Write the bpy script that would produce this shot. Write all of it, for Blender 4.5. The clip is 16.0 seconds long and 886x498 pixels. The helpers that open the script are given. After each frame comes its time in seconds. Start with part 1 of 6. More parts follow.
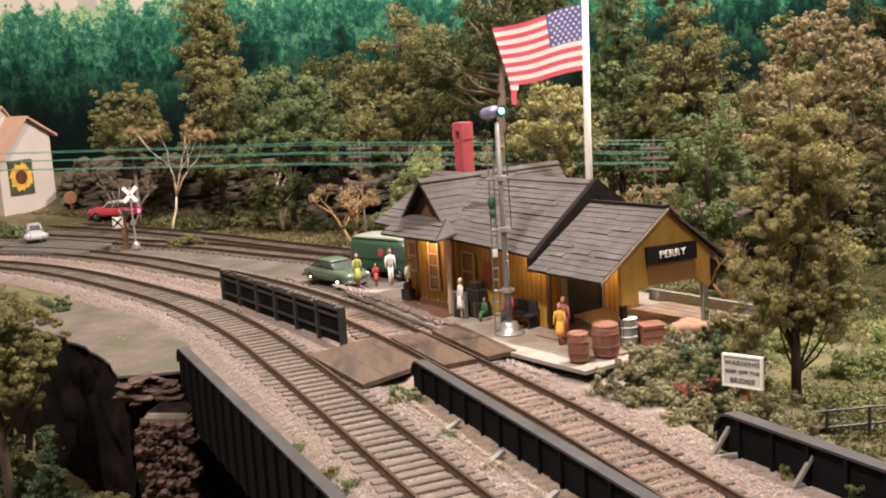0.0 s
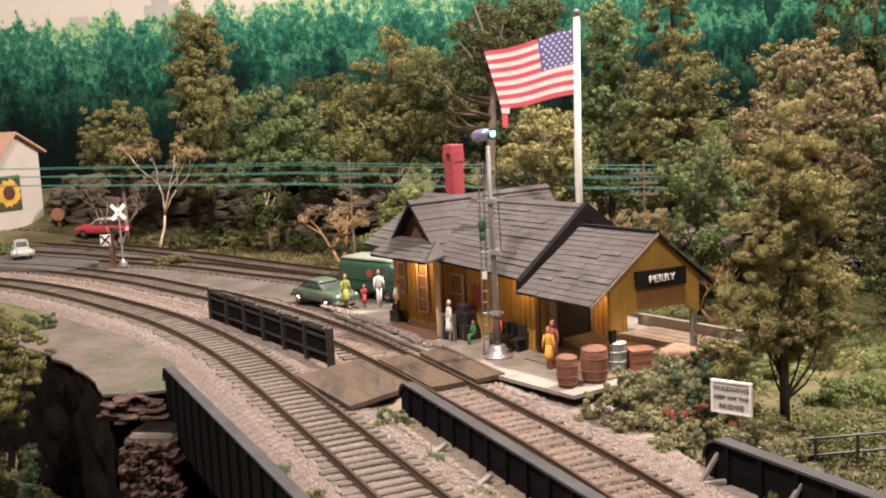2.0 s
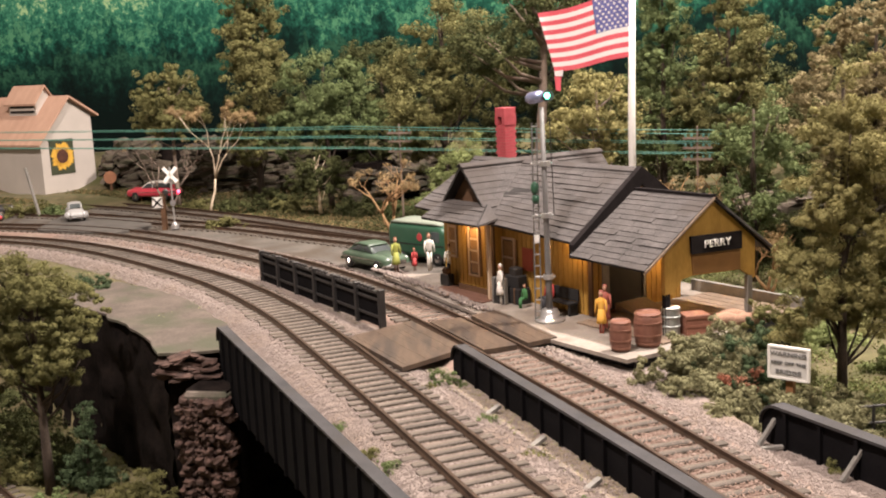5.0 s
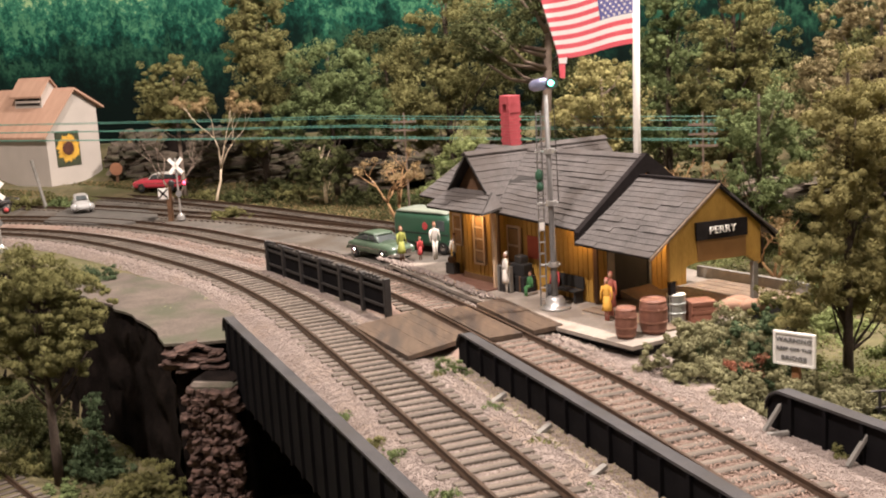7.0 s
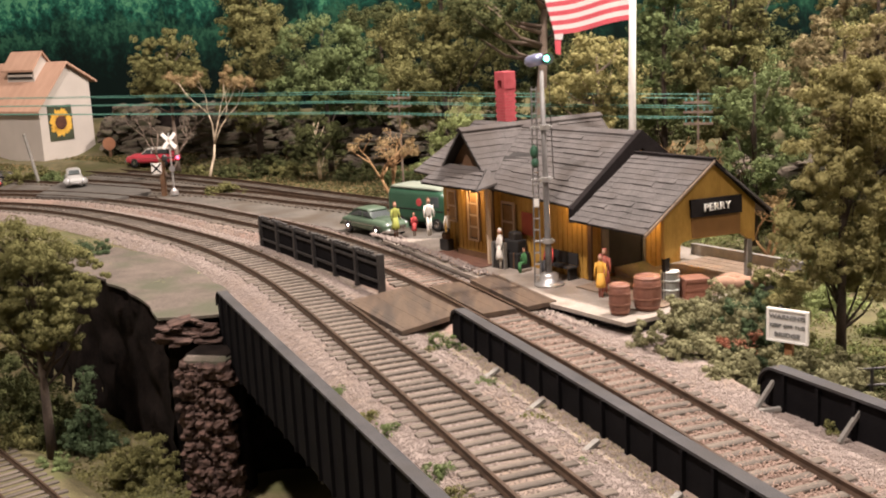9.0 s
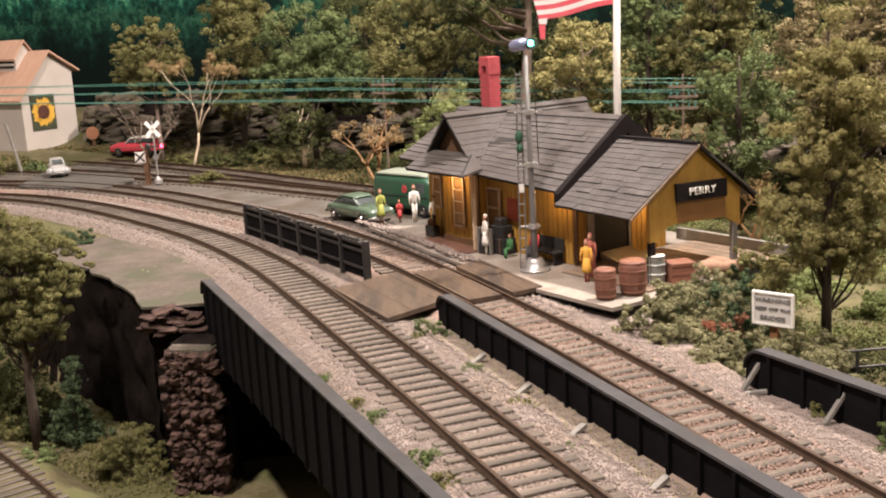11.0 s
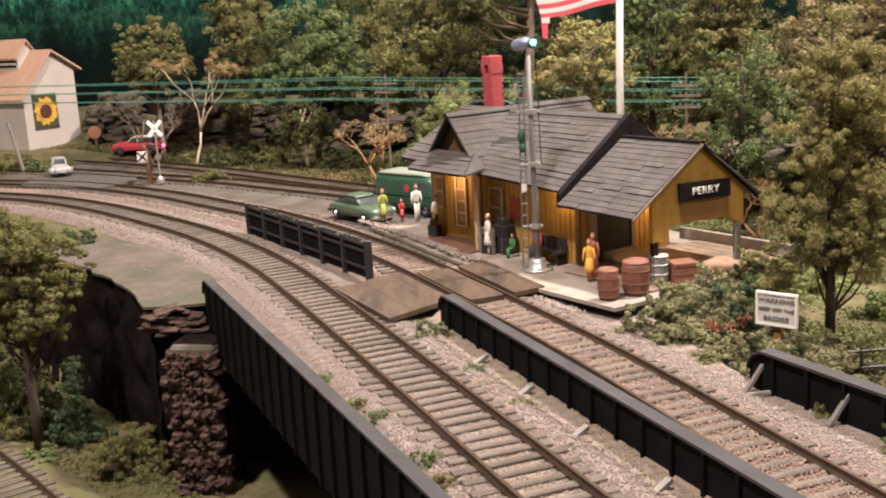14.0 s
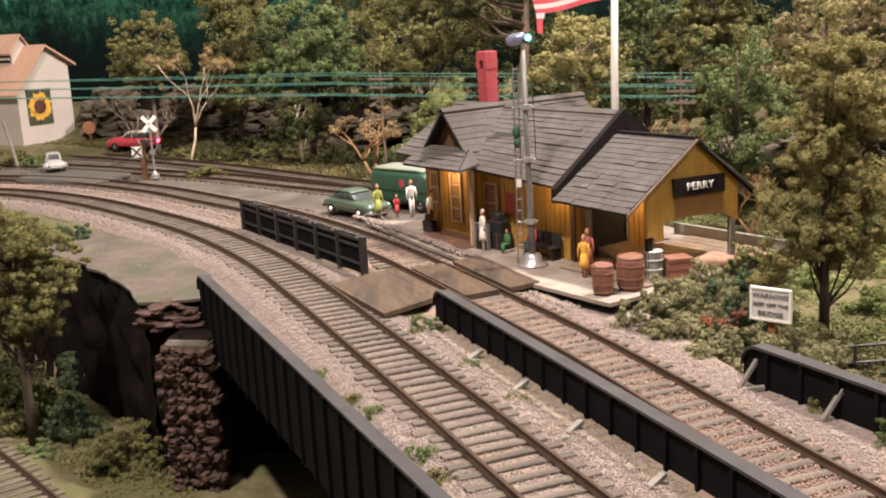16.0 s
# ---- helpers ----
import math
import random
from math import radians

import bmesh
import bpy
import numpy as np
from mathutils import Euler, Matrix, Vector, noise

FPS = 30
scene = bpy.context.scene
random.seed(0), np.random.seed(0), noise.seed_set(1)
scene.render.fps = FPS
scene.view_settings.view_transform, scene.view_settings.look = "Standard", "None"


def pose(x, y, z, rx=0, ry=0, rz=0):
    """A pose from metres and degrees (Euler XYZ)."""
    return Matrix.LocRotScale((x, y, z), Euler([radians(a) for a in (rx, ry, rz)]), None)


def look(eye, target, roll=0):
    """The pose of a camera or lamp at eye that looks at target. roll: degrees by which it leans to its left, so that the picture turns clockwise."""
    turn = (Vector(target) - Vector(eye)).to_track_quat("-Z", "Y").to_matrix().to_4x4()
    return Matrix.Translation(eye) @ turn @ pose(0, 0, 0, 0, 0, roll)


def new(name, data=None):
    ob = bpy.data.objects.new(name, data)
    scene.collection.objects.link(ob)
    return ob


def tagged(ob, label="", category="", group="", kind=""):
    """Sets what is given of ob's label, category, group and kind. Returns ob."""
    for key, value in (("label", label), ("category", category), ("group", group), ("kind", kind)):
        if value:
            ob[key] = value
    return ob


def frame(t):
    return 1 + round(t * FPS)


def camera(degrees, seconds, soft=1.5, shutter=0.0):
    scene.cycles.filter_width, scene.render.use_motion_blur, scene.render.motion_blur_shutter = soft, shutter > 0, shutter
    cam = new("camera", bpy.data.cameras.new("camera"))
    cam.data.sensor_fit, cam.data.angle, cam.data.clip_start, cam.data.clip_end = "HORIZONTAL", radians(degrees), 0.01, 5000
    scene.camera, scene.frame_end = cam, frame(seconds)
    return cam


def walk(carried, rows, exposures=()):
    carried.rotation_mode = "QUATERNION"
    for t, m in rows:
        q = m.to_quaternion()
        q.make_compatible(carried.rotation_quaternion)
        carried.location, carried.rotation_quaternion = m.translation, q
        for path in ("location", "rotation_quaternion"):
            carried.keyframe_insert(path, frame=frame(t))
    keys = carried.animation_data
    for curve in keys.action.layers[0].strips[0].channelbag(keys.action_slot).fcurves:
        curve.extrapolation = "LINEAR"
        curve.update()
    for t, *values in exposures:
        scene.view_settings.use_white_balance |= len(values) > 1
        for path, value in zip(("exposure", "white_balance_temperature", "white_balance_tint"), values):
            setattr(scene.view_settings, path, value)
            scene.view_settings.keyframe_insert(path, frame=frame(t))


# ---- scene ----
# A model railway at 1:87; lengths below are in prototype metres and U brings them to true size.
U = 1 / 87.0
cam = camera(44.0, 16.0, soft=2.0)
PATH = [
    (0.0, look((0.00335, -0.00523, 0.11157), (0.00956, 1.96889, -0.20907), -3.761)),
    (0.5, look((0.00322, -0.00482, 0.11249), (0.03919, 1.97197, -0.18923), -3.089)),
    (1.0, look((0.00293, -0.00434, 0.11151), (0.03099, 1.97368, -0.18283), -3.225)),
    (1.5, look((0.00336, -0.00411, 0.11173), (0.03325, 1.97427, -0.18007), -3.284)),
    (2.0, look((0.00261, -0.00425, 0.11133), (0.03349, 1.97556, -0.17050), -2.882)),
    (2.5, look((0.00236, -0.00459, 0.11141), (0.02661, 1.97559, -0.16845), -3.243)),
    (3.0, look((0.00270, -0.00478, 0.11140), (0.03350, 1.97571, -0.16558), -3.206)),
    (3.5, look((0.00227, -0.00388, 0.11091), (0.02798, 1.97562, -0.17352), -2.672)),
    (4.0, look((0.00265, -0.00376, 0.11073), (0.01718, 1.97346, -0.18997), -3.556)),
    (4.5, look((0.00150, -0.00312, 0.10937), (-0.00412, 1.97073, -0.21294), -3.003)),
    (5.0, look((-0.00060, -0.00298, 0.10932), (-0.05401, 1.96781, -0.22706), -2.795)),
    (7.5, look((0.00040, -0.00298, 0.10893), (-0.06699, 1.96260, -0.25431), -3.352)),
    (8.0, look((0.00031, -0.00260, 0.10834), (-0.06411, 1.96089, -0.26658), -3.266)),
    (8.5, look((0.00022, -0.00271, 0.10835), (-0.07091, 1.95874, -0.27591), -3.488)),
    (9.0, look((-0.00003, -0.00248, 0.10784), (-0.05756, 1.95737, -0.28670), -2.911)),
    (9.5, look((0.00022, -0.00193, 0.10798), (-0.05723, 1.95699, -0.29119), -3.263)),
    (10.0, look((0.00052, -0.00157, 0.10718), (-0.04546, 1.95635, -0.29832), -3.258)),
    (12.5, look((0.00059, -0.00023, 0.10694), (-0.02983, 1.95336, -0.32035), -3.262)),
    (13.0, look((0.00099, 0.00049, 0.10643), (-0.02746, 1.95439, -0.31954), -3.219)),
    (13.5, look((0.00061, -0.00018, 0.10732), (-0.02826, 1.95338, -0.32018), -3.279)),
    (14.0, look((0.00076, 0.00017, 0.10719), (-0.03940, 1.95517, -0.31277), -3.311)),
    (14.5, look((0.00139, 0.00017, 0.10733), (-0.02908, 1.95554, -0.31169), -3.417)),
    (15.0, look((0.00143, 0.00037, 0.10736), (-0.02014, 1.95504, -0.31548), -3.397)),
    (15.5, look((0.00097, 0.00028, 0.10704), (-0.02486, 1.95330, -0.32315), -3.222)),
    (16.0, look((0.00082, -0.00006, 0.10710), (-0.03074, 1.95332, -0.32106), -3.264)),
]
walk(cam, PATH)

# ---------------------------------------------------------------- light
world = bpy.data.worlds.new("room_air")
world.use_nodes = True
world.node_tree.nodes["Background"].inputs[0].default_value = (0.9, 0.8, 0.68, 1)
world.node_tree.nodes["Background"].inputs[1].default_value = 0.05
scene.world = world
scene.view_settings.exposure = 0.0


def lamp(name, eye, target, size, watts, colour):
    data = bpy.data.lights.new(name, "AREA")
    data.shape, data.size, data.energy, data.color = "DISK", size * U, watts, colour
    ob = new(name, data)
    ob.matrix_world = look(Vector(eye) * U, Vector(target) * U)
    return ob


def bulb(name, place, watts, colour, radius=0.06):
    data = bpy.data.lights.new(name, "POINT")
    data.energy, data.color, data.shadow_soft_size = watts, colour, radius * U
    ob = new(name, data)
    ob.location = Vector(place) * U
    return ob


lamp("track_light_key", (-22, 2, 84), (2, 52, 0), 5, 17.0, (1.0, 0.862, 0.80))
lamp("track_light_side", (28, -36, 98), (6, 52, 0), 10, 7.2, (1.0, 0.862, 0.80))
# Unseen lamp, added to brighten the trees on the right.
lamp("added_fill_right", (30, 46, 68), (19, 55, 4), 7, 18.5, (1.0, 0.872, 0.79))
# Unseen lamp, added to brighten the backdrop and the far woods.
lamp("added_fill_back", (2, 60, 52), (4, 96, 10), 12, 1.1, (1.0, 0.89, 0.82))

# ---------------------------------------------------------------- geometry helpers


def geo_join(*geos):
    vs, fs = [], []
    for v, f in geos:
        n = len(vs)
        vs.extend(v)
        fs.extend([tuple(i + n for i in q) for q in f])
    return vs, fs


def geo_move(g, m):
    return [tuple(m @ Vector(v)) for v in g[0]], g[1]


def box(x0, x1, y0, y1, z0, z1, c=0.0):
    """A box; c chamfers its four upright edges and its top."""
    if c <= 0:
        v = [(x, y, z) for z in (z0, z1) for x, y in ((x0, y0), (x1, y0), (x1, y1), (x0, y1))]
        return v, [(3, 2, 1, 0), (4, 5, 6, 7), (0, 1, 5, 4), (1, 2, 6, 5), (2, 3, 7, 6), (3, 0, 4, 7)]

    def ring(z, i):
        a0, a1, b0, b1 = x0 + i, x1 - i, y0 + i, y1 - i
        return [(a0 + c, b0, z), (a1 - c, b0, z), (a1, b0 + c, z), (a1, b1 - c, z), (a1 - c, b1, z), (a0 + c, b1, z), (a0, b1 - c, z), (a0, b0 + c, z)]
    v = ring(z0, 0) + ring(z1 - c, 0) + ring(z1, c * 0.8)
    f = [tuple(range(7, -1, -1)), tuple(range(16, 24))]
    for k in (0, 8):
        f += [(k + i, k + (i + 1) % 8, k + 8 + (i + 1) % 8, k + 8 + i) for i in range(8)]
    return v, f


def lathe(profile, n=16):
    """Profile of (radius, z) turned about z."""
    v, f = [], []
    for r, z in profile:
        v += [(r * math.cos(math.tau * i / n), r * math.sin(math.tau * i / n), z) for i in range(n)]
    for k in range(len(profile) - 1):
        f += [(k * n + i, k * n + (i + 1) % n, (k + 1) * n + (i + 1) % n, (k + 1) * n + i) for i in range(n)]
    f += [tuple(range(n - 1, -1, -1)), tuple(range((len(profile) - 1) * n, len(profile) * n))]
    return v, f


def tube(pts, radii, n=6):
    pts = [Vector(p) for p in pts]
    if not isinstance(radii, (list, tuple)):
        radii = [radii] * len(pts)
    radii = [float(r) for r in radii]
    v, f = [], []
    for i, p in enumerate(pts):
        d = (pts[min(i + 1, len(pts) - 1)] - pts[max(i - 1, 0)]).normalized()
        side = d.cross(Vector((0.31, 0.95, 0.1)) if abs(d.y) < 0.9 else Vector((1, 0, 0.1))).normalized()
        up = side.cross(d)
        v += [tuple(p + radii[i] * (math.cos(math.tau * k / n) * side + math.sin(math.tau * k / n) * up)) for k in range(n)]
    for i in range(len(pts) - 1):
        f += [(i * n + k, i * n + (k + 1) % n, (i + 1) * n + (k + 1) % n, (i + 1) * n + k) for k in range(n)]
    f += [tuple(range(n - 1, -1, -1)), tuple(range((len(pts) - 1) * n, len(pts) * n))]
    return v, f


def slab(poly, offset):
    """A flat polygon in space, thickened by the vector offset."""
    n = len(poly)
    o = Vector(offset)
    v = [tuple(p) for p in poly] + [tuple(Vector(p) + o) for p in poly]
    f = [tuple(range(n)), tuple(range(2 * n - 1, n - 1, -1))]
    f += [((i + 1) % n, i, n + i, n + (i + 1) % n) for i in range(n)]
    return v, f


def ball(c, r, n=8, sq=1.0):
    prof = [(max(0.02, math.sin(math.pi * k / n)) * r, -math.cos(math.pi * k / n) * r * sq) for k in range(n + 1)]
    return geo_move(lathe(prof, n + 2), Matrix.Translation(c))


def to_mesh(name, g, material, smooth=False):
    me = bpy.data.meshes.new(name)
    me.from_pydata([(x * U, y * U, z * U) for x, y, z in g[0]], [], g[1])
    bm = bmesh.new()
    bm.from_mesh(me)
    bmesh.ops.recalc_face_normals(bm, faces=bm.faces)
    bm.to_mesh(me)
    bm.free()
    if smooth:
        me.polygons.foreach_set("use_smooth", [True] * len(me.polygons))
    for mt in (material if isinstance(material, (list, tuple)) else [material]):
        me.materials.append(mt)
    return me


def raw_mesh(name, verts, faces, material):
    """verts (n,3) and faces (m,k) as arrays, already wound."""
    me = bpy.data.meshes.new(name)
    k = faces.shape[1]
    me.vertices.add(len(verts))
    me.vertices.foreach_set("co", (np.asarray(verts, float) * U).ravel())
    me.loops.add(faces.size)
    me.loops.foreach_set("vertex_index", faces.ravel().astype(np.int32))
    me.polygons.add(len(faces))
    me.polygons.foreach_set("loop_start", np.arange(0, faces.size, k, dtype=np.int32))
    me.update(calc_edges=True)
    me.materials.append(material)
    return me


def put(ob, m=None, parent=None):
    m = m.copy() if m is not None else Matrix()
    m.translation = m.translation * U
    ob.parent = parent
    ob.matrix_basis = m
    return ob


def part(name, g, material, parent=None, label="", m=None, smooth=False):
    ob = put(new(name, to_mesh(name, g, material, smooth)), m, parent)
    return tagged(ob, label)


def piece(name, mesh, parent, m):
    return put(new(name, mesh), m, parent)


def thing(name, label, category, m=None, group="", kind=""):
    return tagged(put(new(name), m), label, category, group, kind)


def words(name, text, size, material, parent, m, label="", depth=0.02, bold=0.02):
    cu = bpy.data.curves.new(name, "FONT")
    cu.body, cu.size, cu.align_x, cu.align_y, cu.extrude, cu.resolution_u = text, size * U, "CENTER", "CENTER", depth * U, 3
    cu.offset, cu.space_character = size * bold * U, 1.06
    tmp = new("tmp_text", cu)
    me = bpy.data.meshes.new_from_object(tmp.evaluated_get(bpy.context.evaluated_depsgraph_get()))
    bpy.data.objects.remove(tmp)
    me.materials.clear()
    me.materials.append(material)
    return tagged(put(new(name, me), m, parent), label)


def spline(pts, step=0.5):
    """Evenly spaced points and headings along a smooth curve through pts."""
    P = [np.array(p, float) for p in pts]
    P = [2 * P[0] - P[1]] + P + [2 * P[-1] - P[-2]]
    out = []
    for i in range(1, len(P) - 2):
        for t in np.linspace(0, 1, 24, endpoint=False):
            a, b, c, d = P[i - 1:i + 3]
            out.append(0.5 * (2 * b + (c - a) * t + (2 * a - 5 * b + 4 * c - d) * t**2 + (3 * b - a - 3 * c + d) * t**3))
    out = np.array(out + [P[-2]])
    L = np.r_[0, np.cumsum(np.linalg.norm(np.diff(out, axis=0), axis=1))]
    s = np.arange(0, L[-1], step)
    q = np.stack([np.interp(s, L, out[:, k]) for k in (0, 1)], 1)
    d = np.gradient(q, axis=0)
    return q, d / np.linalg.norm(d, axis=1)[:, None]


# ---------------------------------------------------------------- materials


def material(name, a, b, scale=3.0, rough=0.8, bump=0.3, metal=0.0, fine=30.0, vary=0.0, stretch=(1, 1, 1), stain=None, stain_scale=0.6, emit=None, power=0.0, size=0.01, spec=0.5):
    """Two tones mixed by noise at two scales, an optional third tone as broad stains, and fine relief."""
    mt = bpy.data.materials.new(name)
    mt.use_nodes = True
    nt = mt.node_tree
    N, Lk = nt.nodes, nt.links
    bs = N["Principled BSDF"]
    bs.inputs["Roughness"].default_value, bs.inputs["Metallic"].default_value = rough, metal
    bs.inputs["Specular IOR Level"].default_value = spec
    tc, mp = N.new("ShaderNodeTexCoord"), N.new("ShaderNodeMapping")
    mp.inputs["Scale"].default_value = [87.0 * k for k in stretch]
    Lk.new(tc.outputs["Object"], mp.inputs["Vector"])

    def grain(sc, detail):
        n = N.new("ShaderNodeTexNoise")
        n.inputs["Scale"].default_value, n.inputs["Detail"].default_value = sc, detail
        Lk.new(mp.outputs[0], n.inputs["Vector"])
        return n
    g1, g2 = grain(scale, 4), grain(fine, 3)
    mx = N.new("ShaderNodeMix")
    mx.data_type = "FLOAT"
    mx.inputs[0].default_value = 0.45
    Lk.new(g1.outputs[0], mx.inputs[2]), Lk.new(g2.outputs[0], mx.inputs[3])
    rp = N.new("ShaderNodeValToRGB")
    rp.color_ramp.elements[0].position, rp.color_ramp.elements[1].position = 0.36, 0.64
    rp.color_ramp.elements[0].color, rp.color_ramp.elements[1].color = (*a, 1), (*b, 1)
    Lk.new(mx.outputs[0], rp.inputs[0])
    col = rp.outputs[0]
    if stain:
        g3 = grain(stain_scale, 5)
        r3 = N.new("ShaderNodeValToRGB")
        r3.color_ramp.elements[0].position, r3.color_ramp.elements[1].position = 0.46, 0.62
        m3 = N.new("ShaderNodeMix")
        m3.data_type = "RGBA"
        Lk.new(g3.outputs[0], r3.inputs[0]), Lk.new(r3.outputs[0], m3.inputs[0]), Lk.new(col, m3.inputs[6])
        m3.inputs[7].default_value = (*stain, 1)
        col = m3.outputs[2]
    if vary:
        oi, hs = N.new("ShaderNodeObjectInfo"), N.new("ShaderNodeHueSaturation")
        gm = N.new("ShaderNodeNewGeometry")
        ad, mr = N.new("ShaderNodeMath"), N.new("ShaderNodeMapRange")
        Lk.new(oi.outputs["Random"], ad.inputs[0]), Lk.new(gm.outputs["Random Per Island"], ad.inputs[1])
        mr.inputs[1].default_value, mr.inputs[2].default_value = 0.0, 2.0
        mr.inputs[3].default_value, mr.inputs[4].default_value = 1 - vary, 1 + vary
        Lk.new(ad.outputs[0], mr.inputs[0]), Lk.new(mr.outputs[0], hs.inputs["Value"]), Lk.new(col, hs.inputs["Color"])
        col = hs.outputs[0]
    Lk.new(col, bs.inputs["Base Color"])
    if bump:
        bp = N.new("ShaderNodeBump")
        bp.inputs["Strength"].default_value, bp.inputs["Distance"].default_value = bump, size * U * 5
        Lk.new(mx.outputs[0], bp.inputs["Height"]), Lk.new(bp.outputs[0], bs.inputs["Normal"])
    if emit:
        bs.inputs["Emission Color"].default_value, bs.inputs["Emission Strength"].default_value = (*emit, 1), power
    return mt


M_ground = material("scatter_grass", (0.070, 0.062, 0.026), (0.165, 0.135, 0.070), 1.2, 0.95, 0.7, fine=11, stain=(0.085, 0.085, 0.030), stain_scale=0.35)
M_dirt = material("pinkish_dirt", (0.066, 0.054, 0.043), (0.138, 0.109, 0.090), 0.8, 0.95, 0.6, fine=10, stain=(0.066, 0.066, 0.042), stain_scale=0.45)
M_gravel = material("grey_gravel_lot", (0.072, 0.063, 0.054), (0.135, 0.118, 0.100), 0.6, 0.95, 0.5, fine=9, stain=(0.075, 0.058, 0.042), stain_scale=0.5)
M_asphalt = material("asphalt", (0.060, 0.054, 0.048), (0.105, 0.094, 0.082), 0.8, 0.9, 0.3, fine=12)
M_ballast = material("pink_grey_ballast", (0.180, 0.143, 0.124), (0.270, 0.223, 0.197), 2.0, 0.95, 0.8, fine=14, stain=(0.220, 0.166, 0.128), stain_scale=0.35)
M_stone_bits = material("ballast_stones", (0.190, 0.152, 0.133), (0.295, 0.245, 0.218), 3.0, 0.95, 0.2, fine=20, vary=0.20)
M_rust_bed = material("rusty_ballast", (0.175, 0.115, 0.090), (0.285, 0.200, 0.162), 2.0, 0.95, 0.8, fine=12, stain=(0.26, 0.20, 0.16), stain_scale=0.4)
M_rust_bits = material("rusty_stones", (0.215, 0.145, 0.112), (0.335, 0.245, 0.200), 3.0, 0.95, 0.2, fine=20, vary=0.28)
M_rail = material("rusty_rail", (0.036, 0.021, 0.013), (0.080, 0.047, 0.029), 3.0, 0.5, 0.1, metal=0.3)
M_tan_bits = material("tan_gravel", (0.20, 0.158, 0.105), (0.31, 0.248, 0.170), 3.0, 0.95, 0.2, fine=20, vary=0.3)
M_inner_bits = material("grimy_stones", (0.165, 0.132, 0.110), (0.295, 0.242, 0.206), 3.0, 0.95, 0.2, fine=20, vary=0.28)
M_tie = material("weathered_tie", (0.050, 0.041, 0.033), (0.148, 0.121, 0.097), 2.0, 0.9, 0.5, fine=18, vary=0.42, stretch=(0.4, 3, 3))
M_girder = material("black_girder_paint", (0.0045, 0.0042, 0.0048), (0.0095, 0.0088, 0.0098), 1.5, 0.85, 0.15, spec=0.08)
M_girder_top = material("dusty_girder_flange", (0.024, 0.023, 0.025), (0.062, 0.059, 0.060), 1.2, 0.8, 0.2, stain=(0.036, 0.033, 0.032))
M_strut = material("grey_strut", (0.16, 0.15, 0.135), (0.25, 0.235, 0.21), 3.0, 0.85, 0.2)
# Dark earth taken nearly to black; the shade of the cutting is in it.
M_shade_soil = material("shade_dark_earth", (0.005, 0.004, 0.0036), (0.017, 0.0125, 0.0108), 1.5, 0.98, 0.9, fine=9, spec=0.05)
M_redrock = material("red_brown_rock", (0.024, 0.013, 0.010), (0.100, 0.056, 0.042), 1.4, 0.9, 0.8, fine=8, vary=0.35)
M_rock = material("dark_strata_rock", (0.036, 0.028, 0.021), (0.128, 0.100, 0.072), 0.9, 0.95, 0.8, fine=6, vary=0.35, stretch=(1, 1, 2.5), stain=(0.05, 0.048, 0.026), stain_scale=0.5)
M_plank = material("stained_plank", (0.050, 0.033, 0.023), (0.125, 0.086, 0.058), 1.2, 0.5, 0.3, fine=16, vary=0.10, stretch=(3, 0.5, 3), stain=(0.045, 0.033, 0.026), stain_scale=0.5)
M_concrete = material("platform_grey", (0.235, 0.203, 0.173), (0.335, 0.292, 0.250), 0.8, 0.85, 0.2, fine=8, stain=(0.205, 0.170, 0.140), stain_scale=0.7)
M_deckwood = material("tan_deck_boards", (0.150, 0.106, 0.073), (0.250, 0.182, 0.130), 1.2, 0.8, 0.25, fine=12, vary=0.12)
M_redwood = material("red_brown_boards", (0.100, 0.046, 0.030), (0.160, 0.076, 0.050), 1.4, 0.8, 0.25, fine=12, vary=0.15)
# For truly black things, and for openings and recesses whose shade is coloured in.
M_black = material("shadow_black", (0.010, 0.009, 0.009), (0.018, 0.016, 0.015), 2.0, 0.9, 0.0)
M_yellow = material("mustard_paint", (0.335, 0.180, 0.030), (0.485, 0.280, 0.056), 1.0, 0.75, 0.15, fine=9, vary=0.10, stretch=(2, 2, 0.5))
M_yellow_core = material("mustard_groove", (0.17, 0.080, 0.014), (0.22, 0.11, 0.02), 1.0, 0.9, 0.1)
M_brown_trim = material("brown_trim", (0.085, 0.042, 0.020), (0.14, 0.072, 0.034), 2.0, 0.75, 0.15)
M_panel_shade = material("shade_brown_panel", (0.20, 0.092, 0.024), (0.25, 0.12, 0.034), 1.5, 0.75, 0.1)
M_shingle = material("grey_shingle", (0.050, 0.044, 0.042), (0.098, 0.087, 0.083), 1.5, 0.9, 0.5, fine=14, vary=0.10, stain=(0.058, 0.048, 0.043), stain_scale=0.5)
M_shingle_gap = material("dark_roof_felt", (0.018, 0.016, 0.015), (0.03, 0.027, 0.025), 2.0, 0.95, 0.0)
M_ridge = material("charcoal_ridge", (0.010, 0.008, 0.008), (0.020, 0.016, 0.016), 2.0, 0.9, 0.2, spec=0.1)
M_brick = material("red_brick", (0.34, 0.044, 0.055), (0.47, 0.085, 0.098), 3.0, 0.8, 0.3, vary=0.2)
M_mortar = material("pale_mortar", (0.33, 0.11, 0.10), (0.40, 0.16, 0.14), 3.0, 0.9, 0.1)
M_white = material("white_paint", (0.72, 0.69, 0.64), (0.82, 0.79, 0.74), 1.0, 0.6, 0.05)
M_cream = material("cream_frame", (0.50, 0.36, 0.24), (0.60, 0.45, 0.31), 2.0, 0.7, 0.1)
M_silver = material("silver_paint", (0.48, 0.47, 0.46), (0.62, 0.61, 0.60), 2.0, 0.35, 0.1, metal=0.75)
